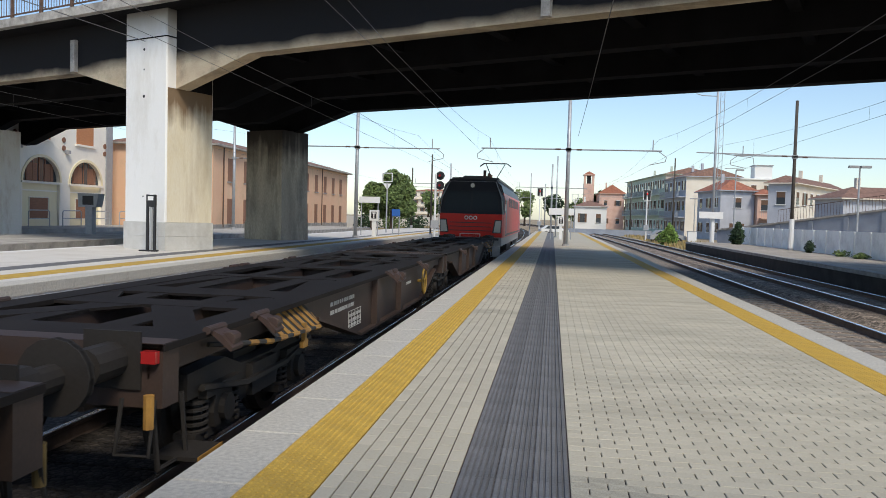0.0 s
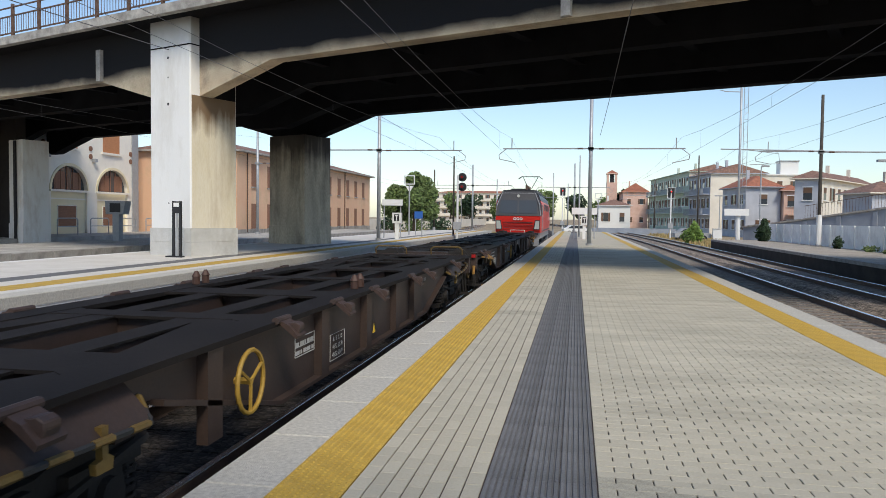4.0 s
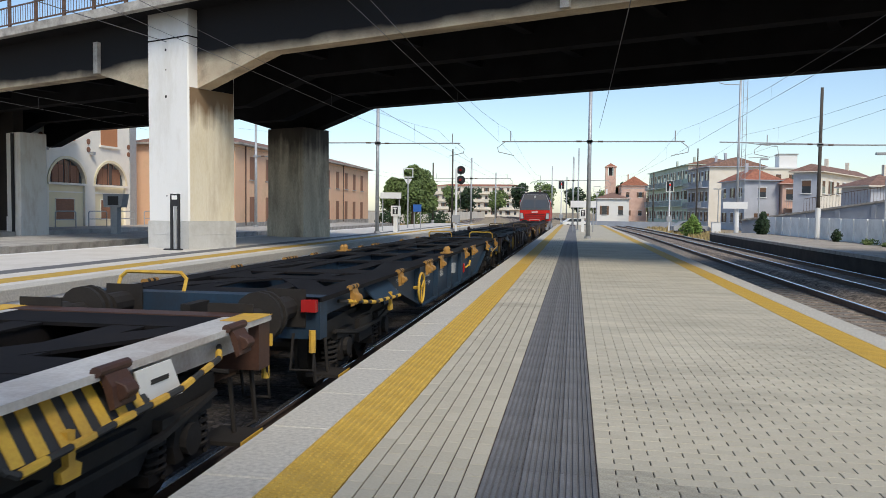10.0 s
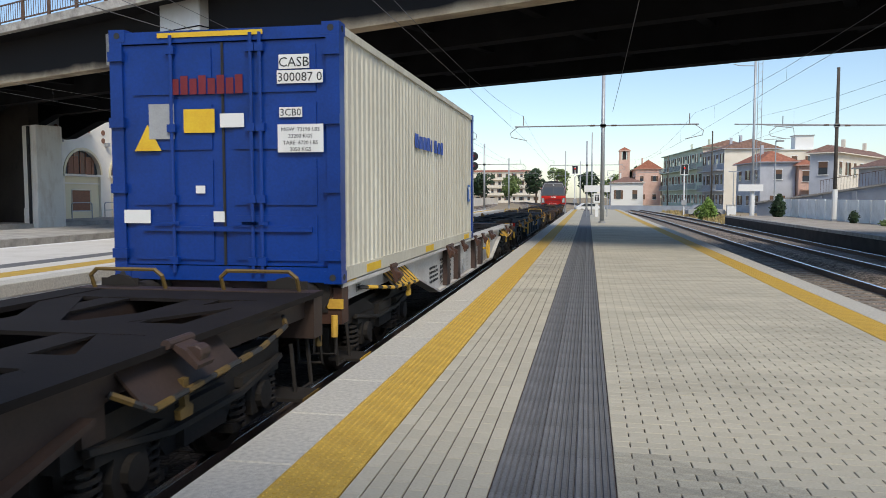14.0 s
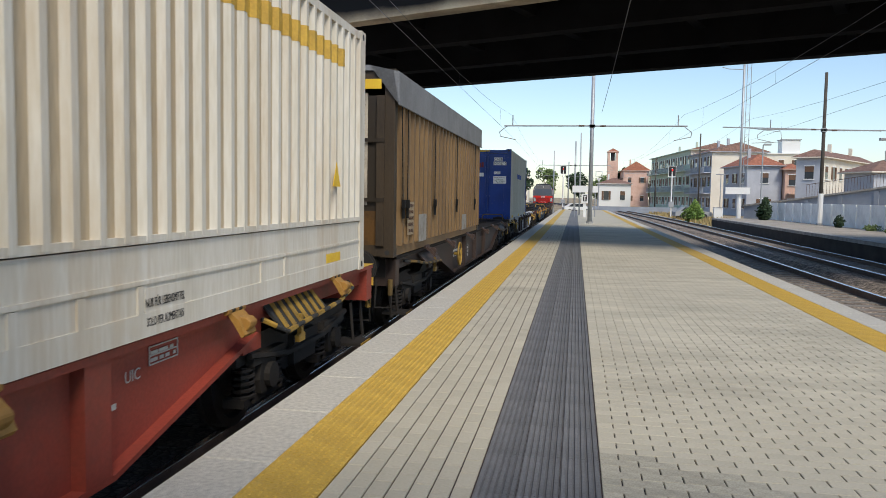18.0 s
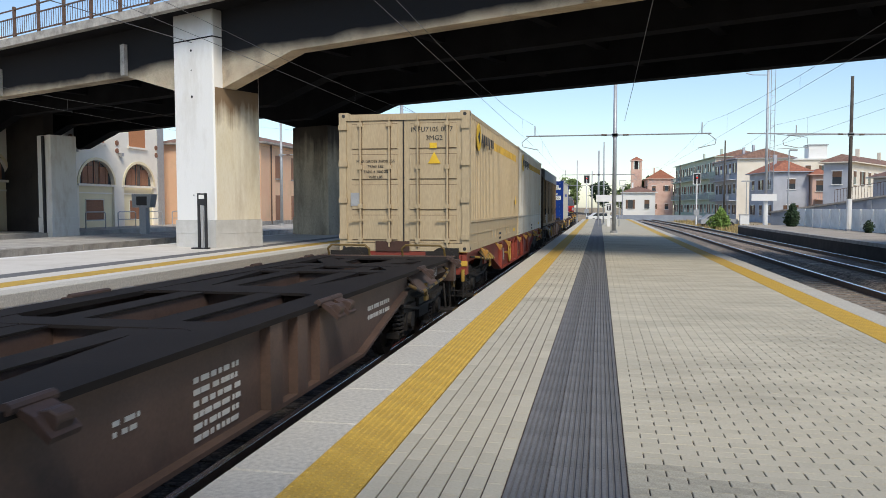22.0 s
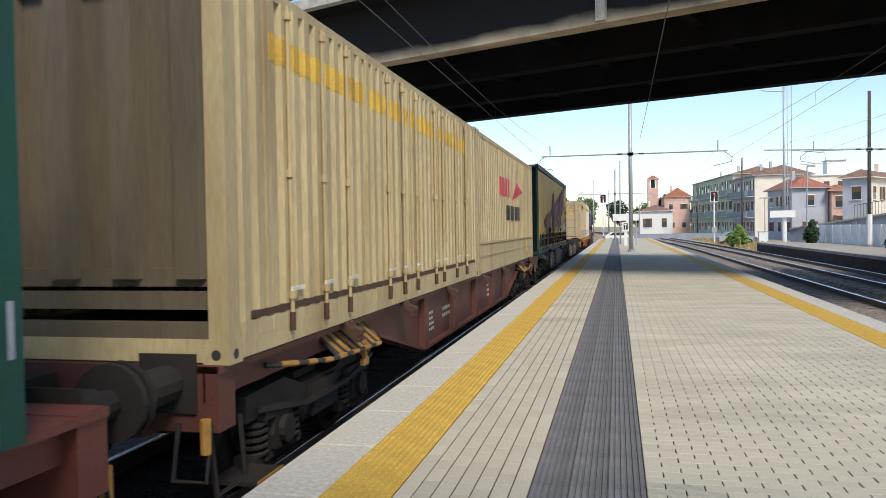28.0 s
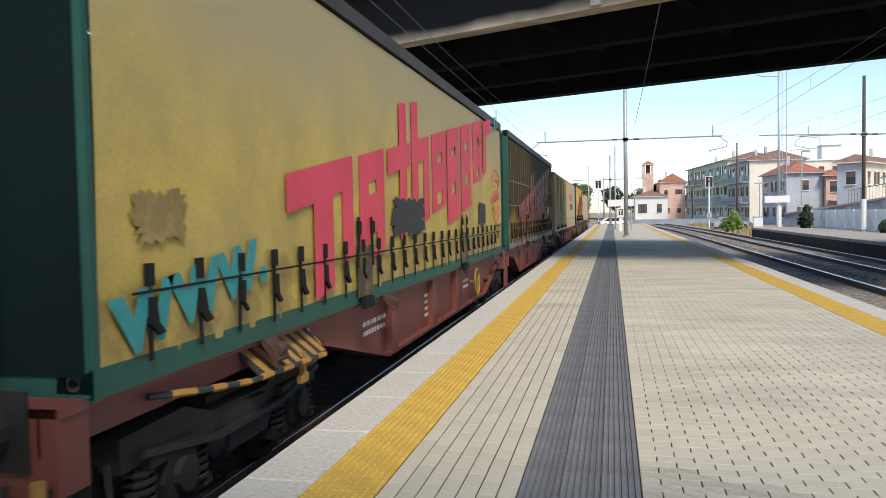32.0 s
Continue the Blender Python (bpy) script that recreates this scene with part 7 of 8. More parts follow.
def rear_doors(t, h, w, top, mat, bar_mat, bars=(-0.85, -0.28, 0.28, 0.85), folds=4, seams=None):
    """Two leaves at the rear end with ribs and locking bars."""
    z0, z1 = BASE + 0.17, top - 0.16
    for s in (-1, 1):
        d = part("door", box(B(), *sorted((s * 0.012, s * (w - 0.14))), -h + 0.03, -h + 0.07, z0, z1), mat, t)
        for i in range(folds):
            z = z0 + (z1 - z0) * (i + 0.5) / folds
            x0, x1 = sorted((s * 0.12, s * (w - 0.25)))
            bm = B()
            prism(bm, [(x0, z - 0.23), (x1, z - 0.23), (x1, z + 0.23), (x0, z + 0.23)], "y", -h + 0.012, -h + 0.03)
            part("door_rib", bm, mat, d)
        for x in bars:
            if x * s > 0:
                b = part("locking_bar", tube(B(), (x, -h - 0.02, z0 - 0.08), (x, -h - 0.02, z1 + 0.08), 0.02, 6), bar_mat, d)
                for f in (0.02, 0.3, 0.62, 0.97):
                    z = z0 + (z1 - z0) * f
                    part("bar_keeper", box(B(), x - 0.045, x + 0.045, -h - 0.04, -h + 0.02, z - 0.04, z + 0.04), bar_mat, b)
                part("lever", box(B(), x - 0.2, x + 0.08, -h - 0.055, -h - 0.035, z0 + 0.42, z0 + 0.45), bar_mat, b)
        for f in (0.05, 0.35, 0.65, 0.95):
            z = z0 + (z1 - z0) * f
            part("hinge", box(B(), *sorted((s * (w - 0.16), s * (w + 0.005))), -h - 0.03, -h + 0.04, z - 0.05, z + 0.05), mat, d)
        # thin dark strips paint the drop shadows of the ribs and bars
        if seams:
            bm = B()
            for i in range(folds):
                z = z0 + (z1 - z0) * (i + 0.5) / folds
                x0, x1 = sorted((s * 0.12, s * (w - 0.25)))
                box(bm, x0, x1, -h + 0.02, -h + 0.029, z - 0.245, z - 0.231), box(bm, x0, x1, -h + 0.02, -h + 0.029, z + 0.231, z + 0.24)
            for x in bars:
                if x * s > 0:
                    box(bm, x + 0.022, x + 0.036, -h + 0.004, -h + 0.011, z0, z1)
            part("seam_grime", bm, seams, d, "dark lines painted as shadow along ribs and bars")
        part("gasket", box(B(), *sorted((s * 0.002, s * 0.011)), -h + 0.01, -h + 0.05, z0, z1), MARK_BLACK, d)


def plate(t, x, z, wdt, hgt, y, mat, name="sticker", label=""):
    return part(name, box(B(), x - wdt / 2, x + wdt / 2, y - 0.006, y, z - hgt / 2, z + hgt / 2), mat, t, label)


def end_text(t, text, x, z, size, y, mat=MARK_BLACK):
    return lettering(text, size, mat, t, Matrix.Translation((x, y, z)) @ pose(0, 0, 0, 90, 0, 0))


# 1: cream ribbed box with a deep blue frame and blue doors
k1, h, w, top = container("cream ribbed thirty-foot container with deep blue frame and blue doors", -43.85, -53.0, 2.5, 2.6, CREAM_BOX, BLUE_BOX, 0.18, 0.017, 0.0, 0.3)
rear_doors(k1, h, w, top, BLUE_BOX, BLUE_BOX, (-0.55, 0.32, 0.42), 4)
part("cascade_step", box(B(), -0.9, 0.95, -h - 0.02, -h + 0.03, BASE + 0.52, BASE + 0.57), BLUE_BOX, k1)
plate(k1, 0.78, top - 0.38, 0.32, 0.14, -h - 0.005, WHITE), plate(k1, 0.84, top - 0.53, 0.48, 0.13, -h - 0.005, WHITE)
end_text(k1, "CASB", 0.78, top - 0.43, 0.135, -h - 0.013), end_text(k1, "300087 0", 0.84, top - 0.575, 0.125, -h - 0.013)
plate(k1, 0.74, top - 0.88, 0.24, 0.1, -h - 0.005, WHITE), end_text(k1, "3CB0", 0.74, top - 0.915, 0.1, -h - 0.013)
plate(k1, 0.84, top - 1.14, 0.48, 0.28, -h - 0.005, WHITE)
for i, s in enumerate(("MGW  73190 LBS", "33200 KGS", "TARE  6720 LBS", "3050 KGS")):
    end_text(k1, s, 0.84, top - 1.07 - 0.066 * i, 0.055, -h - 0.013)
for x, z, a, b, mat in ((-0.42, -1.3, 0.28, 0.36, GREY), (0.0, -1.3, 0.34, 0.24, LOGO_YELLOW), (0.36, -1.3, 0.26, 0.14, WHITE), (0.0, -2.0, 0.1, 0.08, WHITE), (0.2, -2.28, 0.12, 0.11, WHITE), (-0.72, -2.28, 0.3, 0.14, WHITE)):
    plate(k1, x - 0.25, top + z + 0.35, a, b, -h - 0.005, mat)
part("warning_triangle", prism(B(), [(-0.98, top - 1.25), (-0.68, top - 1.25), (-0.83, top - 0.98)], "y", -h - 0.01, -h - 0.002), LOGO_YELLOW, k1, "yellow warning triangle")
bm = B()
for i in range(8):
    box(bm, -0.55 + 0.1 * i, -0.47 + 0.1 * i, -h - 0.008, -h - 0.002, top - 0.68, top - 0.52 + 0.03 * (i % 2))
part("brand_mark", bm, LOGO_RED, k1, "row of faded red blocks")
bm = B()
for i, (wd, z1) in enumerate(((0.20, 0.2), (0.2, 0.18), (0.2, 0.19), (0.2, 0.2), (0.08, 0.18), (0.2, 0.2), (0.2, 0.18), (0.16, 0.2))):
    y = -1.1 + 0.285 * i
    box(bm, w - 0.012, w - 0.004, y, y + wd, BASE + 1.58, BASE + 1.58 + z1)
part("brand_mark", bm, LOGO_BLUE, k1, "row of worn blue blocks")
for y in (h - 0.9, -h + 1.25, -h + 4.5):
    part("pocket_mark", box(B(), w - 0.012, w - 0.004, y - 0.3, y + 0.3, BASE + 0.03, BASE + 0.12), LOGO_YELLOW, k1, "yellow lifting mark")
part("lifting_sign", box(B(), w - 0.012, w - 0.002, h - 0.72, h - 0.42, BASE + 0.78, BASE + 1.12), BLUE_SIGN, k1, "blue sign with a white T")
part("sign_bar", box(B(), w - 0.004, w + 0.001, h - 0.67, h - 0.47, BASE + 1.03, BASE + 1.08), WHITE, k1)
part("sign_bar", box(B(), w - 0.004, w + 0.001, h - 0.6, h - 0.54, BASE + 0.83, BASE + 1.03), WHITE, k1)
part("yellow_top_mark", box(B(), -0.7, 0.45, -h - 0.008, -h - 0.002, top - 0.1, top - 0.05), LOGO_YELLOW, k1)

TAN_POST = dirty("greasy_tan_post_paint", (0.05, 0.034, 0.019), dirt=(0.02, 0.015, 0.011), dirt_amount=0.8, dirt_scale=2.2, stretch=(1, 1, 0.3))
STENCIL_TAN = dirty("worn_pale_stencil_on_tan", (0.30, 0.235, 0.15), dirt=(0.16, 0.1, 0.05), dirt_amount=0.7, dirt_scale=7)
TAN_DARK = dirty("darker_tan_paint", (0.055, 0.034, 0.017), dirt=(0.03, 0.02, 0.012), stretch=(1, 1, 0.2))
RUST_STAIN = dirty("orange_rust_stain", (0.10, 0.048, 0.010), dirt=(0.03, 0.02, 0.012), dirt_amount=0.8, dirt_scale=3)
SCUFFED = dirty("scuffed_bare_plate", (0.30, 0.29, 0.27), dirt=(0.10, 0.065, 0.035), dirt_amount=0.8, dirt_scale=5)
FADED_WHITE = dirty("faded_white_stencil_panel", (0.48, 0.42, 0.33))
# 2: tan bulk box with a grey tarpaulin roof
k2, h, w, top = container("tan ribbed bulk container under a grey tarpaulin roof", -62.72, -71.87, 2.5, 2.52, TAN_BOX, TAN_POST, 0.36, 0.09, 0.0, 0.62)
part("tarpaulin", prism(B(), [(-w - 0.065, top - 0.48), (-w - 0.065, top - 0.04), (-w + 0.35, top + 0.05), (w - 0.35, top + 0.05), (w + 0.065, top - 0.04), (w + 0.065, top - 0.48), (w + 0.055, top - 0.48), (w - 0.02, top - 0.02), (-w + 0.02, top - 0.02), (-w - 0.055, top - 0.48)], "y", -h - 0.03, h + 0.02), TARP_GREY, k2, "grey tarpaulin sheet over the roof")
tone_grooves(k2, w, TAN_DARK)
for i, y in enumerate((0.3, 0.58, 2.75, 5.2, 8.0)):
    lean = -0.13 if i == 0 else 0.0
    for q in (-1, 1):
        bm = prism(B(), [(-h + y + lean - 0.012, top - 0.47), (-h + y + lean + 0.012, top - 0.47), (-h + y + 0.012, BASE + 0.62), (-h + y - 0.012, BASE + 0.62)], "x", *sorted((q * (w + 0.055), q * (w + 0.066))))
        strap = part("tarp_strap", bm, STRAP, k2, "thin black tarpaulin strap")
        part("buckle", box(box(B(), *sorted((q * (w + 0.05), q * (w + 0.09))), -h + y - 0.05, -h + y + 0.04, BASE + 0.66, BASE + 0.78), *sorted((q * (w + 0.05), q * (w + 0.08))), -h + y - 0.02, -h + y + 0.03, BASE + 0.52, BASE + 0.66), STRAP, strap)
part("tarp_hem", tube(B(), (w + 0.066, -h - 0.03, top - 0.47), (w + 0.066, h + 0.02, top - 0.47), 0.014, 6), TARP_GREY, k2)
part("tarp_hem", tube(B(), (-w - 0.066, -h - 0.03, top - 0.47), (-w - 0.066, h + 0.02, top - 0.47), 0.014, 6), TARP_GREY, k2)
part("door", box(B(), -w + 0.15, -0.02, -h + 0.01, -h + 0.06, BASE + 0.15, top - 0.35), TAN_END_SHADE, k2)
part("door", box(B(), 0.02, w - 0.15, -h + 0.01, -h + 0.06, BASE + 0.15, top - 0.35), TAN_END_SHADE, k2)
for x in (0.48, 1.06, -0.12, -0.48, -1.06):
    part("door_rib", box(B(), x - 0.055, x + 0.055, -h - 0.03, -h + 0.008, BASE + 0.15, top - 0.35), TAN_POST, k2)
part("rust_stain", box(B(), 0.52, 1.0, -h + 0.004, -h + 0.009, BASE + 0.16, BASE + 0.62), RUST_STAIN, k2, "orange rust low on the door")
for z in (0.75, 1.55):
    part("door_rib", box(B(), 0.5, 1.12, -h - 0.04, -h - 0.031, BASE + z, BASE + z + 0.05), TAN_END_SHADE, k2)
plate(k2, 0.80, BASE + 1.45, 0.15, 1.5, -h + 0.008, FADED_WHITE)
for i, ch in enumerate("CEKB0030013"):
    end_text(k2, ch, 0.80, BASE + 2.04 - 0.125 * i, 0.13, -h + 0.0, MARK_BLACK)
end_text(k2, "7", 0.80, BASE + 0.66, 0.12, -h + 0.0, OLD_YELLOW)
plate(k2, 0.24, BASE + 1.1, 0.13, 1.0, -h + 0.008, FADED_WHITE)
for i, ch in enumerate("C00/30C2"):
    end_text(k2, ch, 0.24, BASE + 1.49 - 0.12 * i, 0.12, -h + 0.0, MARK_BLACK)
box_k2 = part("document_box", box(B(), 0.02, 0.35, -h - 0.07, -h - 0.0, BASE + 1.72, BASE + 1.98), FADED_WHITE, k2, "pale document box")
part("box_lid", box(B(), 0.0, 0.37, -h - 0.085, -h - 0.0, BASE + 1.981, BASE + 2.02), FADED_WHITE, box_k2)
plate(k2, 0.62, top - 0.2, 0.9, 0.13, -h - 0.035, LOGO_YELLOW)
part("weight_panel", box(B(), w + 0.04, w + 0.048, -h + 0.66, -h + 1.08, BASE + 0.27, BASE + 0.75), STENCIL_TAN, k2, "white stencilled weight panel")
for i, s in enumerate(("MASSE BRUTE", "MAXI:35000Kg", "CHARGE UTILE", "MAXI:32700Kg", "TARE: 2300Kg")):
    written(k2, s, -h + 0.87, BASE + 0.67 - 0.09 * i, 0.066, RUST_CLAMP, w + 0.052).scale = (0.8, 1, 1)
for y, z in ((-h + 1.8, 0.55), (-h + 6.4, 0.45)):
    part("fork_plate", box(B(), w - 0.02, w + 0.046, y - 0.3, y + 0.3, BASE + 0.13, BASE + z), SCUFFED, k2, "scuffed grey plate")

WHITE_DARK = dirty("tan_toned_white_paint", (0.50, 0.40, 0.27), dirt=(0.34, 0.25, 0.14), dirt_amount=0.6, stretch=(1, 1, 0.15), dirt_scale=1.8)
BEIGE_DARK = dirty("darker_beige_paint", (0.16, 0.11, 0.062), dirt=(0.09, 0.06, 0.04), dirt_amount=0.6, stretch=(1, 1, 0.2), dirt_scale=1.6)
CREAM_DARK = dirty("darker_cream_paint", (0.30, 0.22, 0.12), dirt=(0.14, 0.09, 0.05), dirt_amount=0.6, stretch=(1, 1, 0.2), dirt_scale=1.6)
FADED_STRIPE = dirty("faded_yellow_stripe_paint", (0.52, 0.33, 0.05))
# 3 and 4: white and beige swap boxes with a smooth lower band
for lab, a, b, mat in (("white ribbed thirty-foot box with rusty streaks and a yellow stripe", -73.47, -82.5, STAINED_WHITE), ("grimy beige ribbed thirty-foot box with barred doors", -82.58, -91.6, BEIGE_BOX)):
    k, h, w, top = container(lab, a, b, 2.55, 2.65, mat, mat, 0.22, 0.045, 0.42, 0.68)
    rear_doors(k, h, w, top, mat, mat, seams=BEIGE_DARK if mat is BEIGE_BOX else WHITE_DARK)
    tone_grooves(k, w, BEIGE_DARK if mat is BEIGE_BOX else WHITE_DARK)
    for y in (-0.13, -0.67, -1.15, 1.6, 2.1):
        part("band_post", box(B(), w - 0.021, w - 0.008, y - 0.03, y + 0.03, BASE + 0.15, BASE + 0.31), mat, k)
    part("notice_plate", box(B(), w - 0.02, w - 0.012, -0.08, 0.36, BASE + 0.03, BASE + 0.29), mat, k)
    written(k, "NUR FÜR LEBENSMITTEL", 0.14, BASE + 0.18, 0.075, MARK_BLACK, w - 0.008).scale = (0.55, 1, 1)
    written(k, "SOLO PER ALIMENTARI", 0.14, BASE + 0.07, 0.075, MARK_BLACK, w - 0.008).scale = (0.55, 1, 1)
    x = w + 0.032
    part("emblem", tube(B(), (x - 0.006, -h + 0.95, top - 0.42), (x + 0.003, -h + 0.95, top - 0.42), 0.27, 20), LOGO_YELLOW, k, "yellow round emblem with a dark wedge")
    part("emblem_wedge", prism(B(), [(-h + 0.8, top - 0.42), (-h + 1.05, top - 0.28), (-h + 1.05, top - 0.56)], "x", x + 0.004, x + 0.008), MARK_BLACK, k)
    bm = B()
    for i in range(7):
        y = -h + 1.35 + 0.26 * i
        box(bm, x, x + 0.004, y, y + 0.17, top - 0.5 - 0.06 * (i % 3 == 1), top - 0.32)
    part("brand_mark", bm, MARK_BLACK, k, "row of small dark blocks")
    painted(k, h, w, 0.22, 0.045, 0.68, 3.2, 2 * h - 0.9, top - 0.5, top - 0.32, FADED_STRIPE, "faded yellow stripe")
    part("notice", box(B(), w - 0.027, w - 0.016, h - 1.3, h - 0.85, BASE + 0.16, BASE + 0.25), LOGO_YELLOW, k, "yellow notice")
    part("warning_triangle", prism(B(), [(h - 1.27, BASE + 0.92), (h - 1.03, BASE + 0.92), (h - 1.15, BASE + 1.16)], "x", x - 0.002, x + 0.004), LOGO_YELLOW, k, "yellow warning triangle")
    part("warning_triangle", prism(B(), [(0.48, top - 0.98), (0.72, top - 0.98), (0.6, top - 0.76)], "y", -h - 0.005, -h + 0.008), LOGO_YELLOW, k, "yellow warning triangle")
    end_text(k, "INFU7105 00 7", 0.55, top - 0.38, 0.13, -h + 0.004), end_text(k, "3MG2", 0.6, top - 0.54, 0.13, -h + 0.004)
    for i, s in enumerate(("MAX GROSS 36000KGS", "79360 LBS", "TARE 4100KGS", "9040 LBS")):
        end_text(k, s, -0.55, top - 0.95 - 0.1 * i, 0.075, -h + 0.004)
    plate(k, 0.58, top - 0.64, 0.14, 0.1, -h + 0.008, LOGO_YELLOW), plate(k, -0.95, BASE + 1.0, 0.2, 0.25, -h + 0.008, GREY)
    part("dark_plate", box(B(), -0.55, 0.12, -h - 0.02, -h - 0.008, BASE + 0.0, BASE + 0.2), RUST_CLAMP, k)


def patched(t, x, y, wd, mat, label):
    """A repair patch at the curtain's hem, held by two tall straps."""
    part("repair_patch", box(B(), x + 0.002, x + 0.007, y - wd, y + wd, BASE + 0.06, BASE + 0.56), mat, t, label)
    for s in (-1, 1):
        bm = prism(B(), [(y + s * wd - 0.025, BASE + 0.35), (y + s * wd + 0.025, BASE + 0.35), (y + s * wd * 0.85 + 0.03, BASE + 0.84), (y + s * wd * 0.85 - 0.03, BASE + 0.84)], "x", x + 0.008, x + 0.018)
        box(bm, x + 0.008, x + 0.035, y + s * wd * 0.9 - 0.04, y + s * wd * 0.9 + 0.04, BASE + 0.68, BASE + 0.8)
        part("strap", bm, STRAP, t, "tall black tension strap")
    part("patch_hook", box(B(), x + 0.002, x + 0.05, y - wd * 0.6, y + wd * 0.6, BASE - 0.06, BASE + 0.05), STRAP, t)


# 5, 6, 7: curtain-sided swap bodies
CANT_RAIL = dirty("sooty_roof_rail", (0.05, 0.048, 0.046))
GRIME_BLACK = dirty("brownish_black_spray", (0.05, 0.035, 0.012), dirt=(0.2, 0.13, 0.02), dirt_scale=9)
PATCH_BROWN = dirty("sooty_brown_patch", (0.05, 0.035, 0.022), dirt=(0.3, 0.2, 0.04), dirt_amount=0.6, dirt_scale=4)
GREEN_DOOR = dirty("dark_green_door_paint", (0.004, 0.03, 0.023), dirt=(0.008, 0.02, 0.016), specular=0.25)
# door green with the shade on the rear faces put into the colour
GREEN_END_SHADE = dirty("shaded_dark_green_door_paint", (0.0012, 0.009, 0.0078), dirt=(0.003, 0.005, 0.0045), rough=0.75, specular=0.15)


def swap_body(label, c0, c1, curtain, logo, H=2.83, grid=False, rail=None, shift=0.0, slogan=(0.95, 1.12), raised=0.0, doors=None, post=0.14, web_mark=None):
    L = c0 - c1
    t = vehicle("swap_body", label, "swap body", (c0 + c1) / 2)
    h, w = L / 2, 1.275
    top = BASE + H
    z0 = BASE + 0.10
    pw = 0.12 if post > 0.1 else 0.05
    part("floor", box(B(), -w + 0.02, w - 0.004, -h, h, BASE - 0.01, BASE + 0.135), rail or GREEN_FRAME, t)
    part("roof", box(B(), -w + 0.02, w - 0.02, -h, h, top - 0.05, top), TARP_GREY, t)
    for sx in (-1, 1):
        part("cant_rail", box(B(), *sorted((sx * (w - 0.1), sx * (w + 0.012))), -h, h, top - 0.13, top + 0.015), CANT_RAIL, t)
        for sy in (-1, 1):
            part("corner_post", box(B(), *sorted((sx * (w - pw), sx * w)), *sorted((sy * (h - post), sy * h)), BASE - 0.02, top), GREEN_FRAME, t)
        bm, rn = B(), random.Random(int(-c0) + sx)
        ny, nz = 60, 10
        rows = []
        for i in range(ny + 1):
            y = -h + post + 0.01 + (L - 2 * post - 0.02) * i / ny
            col = []
            for k in range(nz + 1):
                f = k / nz
                x = w - 0.012 + 0.012 * math.sin(f * math.pi) + 0.006 * math.sin(y * 1.9 + 3 * f) * (0.4 + f * (1 - f) * 3) + (0.01 * math.sin(y * 12.6) if f < 0.12 else 0)
                col.append(bm.verts.new((sx * x, y, z0 + (top - 0.16 - z0) * f)))
            rows.append(col)
        for a, b in zip(rows, rows[1:]):
            for k in range(nz):
                bm.faces.new((a[k], b[k], b[k + 1], a[k + 1]))
        part("curtain", bm, curtain, t, smooth=True)
        n = int((L - 0.6) / 0.52)
        for i in range(n):
            y = -h + 0.45 + 0.52 * i + rn.uniform(-0.02, 0.02)
            bm = B()
            lean = rn.uniform(-0.03, 0.03)
            box(bm, *sorted((sx * (w + 0.012), sx * (w + 0.035))), y - 0.035, y + 0.035, BASE + 0.5, BASE + 0.62)
            prism(bm, [(y - 0.022, BASE + 0.5), (y + 0.022, BASE + 0.5), (y + 0.02 + lean, BASE + 0.1), (y - 0.02 + lean, BASE + 0.1)], "x", *sorted((sx * (w + 0.012), sx * (w + 0.018))))
            prism(bm, [(y - 0.015, BASE + 0.44), (y + 0.035, BASE + 0.44), (y + 0.05 + lean, BASE + 0.30), (y + 0.11 + lean, BASE + 0.24), (y + 0.06, BASE + 0.23), (y - 0.02, BASE + 0.3)], "x", *sorted((sx * (w + 0.018), sx * (w + 0.04))))
            part("strap", bm, STRAP, t, "black tension strap with buckle")
        part("strap_cord", tube(B(), (sx * (w + 0.02), -h + 0.3, BASE + 0.47), (sx * (w + 0.02), h - 0.3, BASE + 0.47), 0.008, 5), STRAP, t)
    part("rear_door", box(B(), -w + pw, -0.008, -h - 0.01, -h + 0.05, BASE + 0.1, top - 0.08), doors or GREEN_END_SHADE, t)
    part("rear_door", box(B(), 0.008, w - pw, -h - 0.01, -h + 0.05, BASE + 0.1, top - 0.08), doors or GREEN_END_SHADE, t)
    part("front_wall", box(B(), -w + pw, w - pw, h - 0.05, h + 0.01, BASE + 0.1, top - 0.05), GREEN_FRAME, t)
    for x in (-0.75, -0.2, 0.2, 0.75):
        part("locking_bar", tube(B(), (x, -h - 0.035, BASE + 0.05), (x, -h - 0.035, top - 0.1), 0.018, 6), GREEN_DOOR, t)
    castings(t, L, 2.5, 0.14, GREEN_FRAME)
    x = w + 0.014
    # big slanting print along the curtain: plain angular blocks, rising to the front
    def slab(bm, d0, d1, za, zb):
        ya, yb = h - d0 - shift, h - d1 - shift
        f = lambda y: 0.16 * (y + shift - h + 5.2) + 0.55 + raised
        prism(bm, [(ya, za + f(ya)), (yb, za + f(yb)), (yb, zb + f(yb)), (ya, zb + f(ya))], "x", x, x + 0.004)

    def block(d, lo=1.65, hi=2.73, wd=0.91):
        """The slabs of a block with a window slot and a notch."""
        return [(d, d - 0.3, lo, hi), (d - wd + 0.28, d - wd, lo, hi), (d - 0.3, d - wd + 0.28, 2.44, min(hi, 2.73)), (d - 0.3, d - wd + 0.28, 1.9, 2.3), (d - 0.3, d - wd + 0.28, lo, 1.72)]
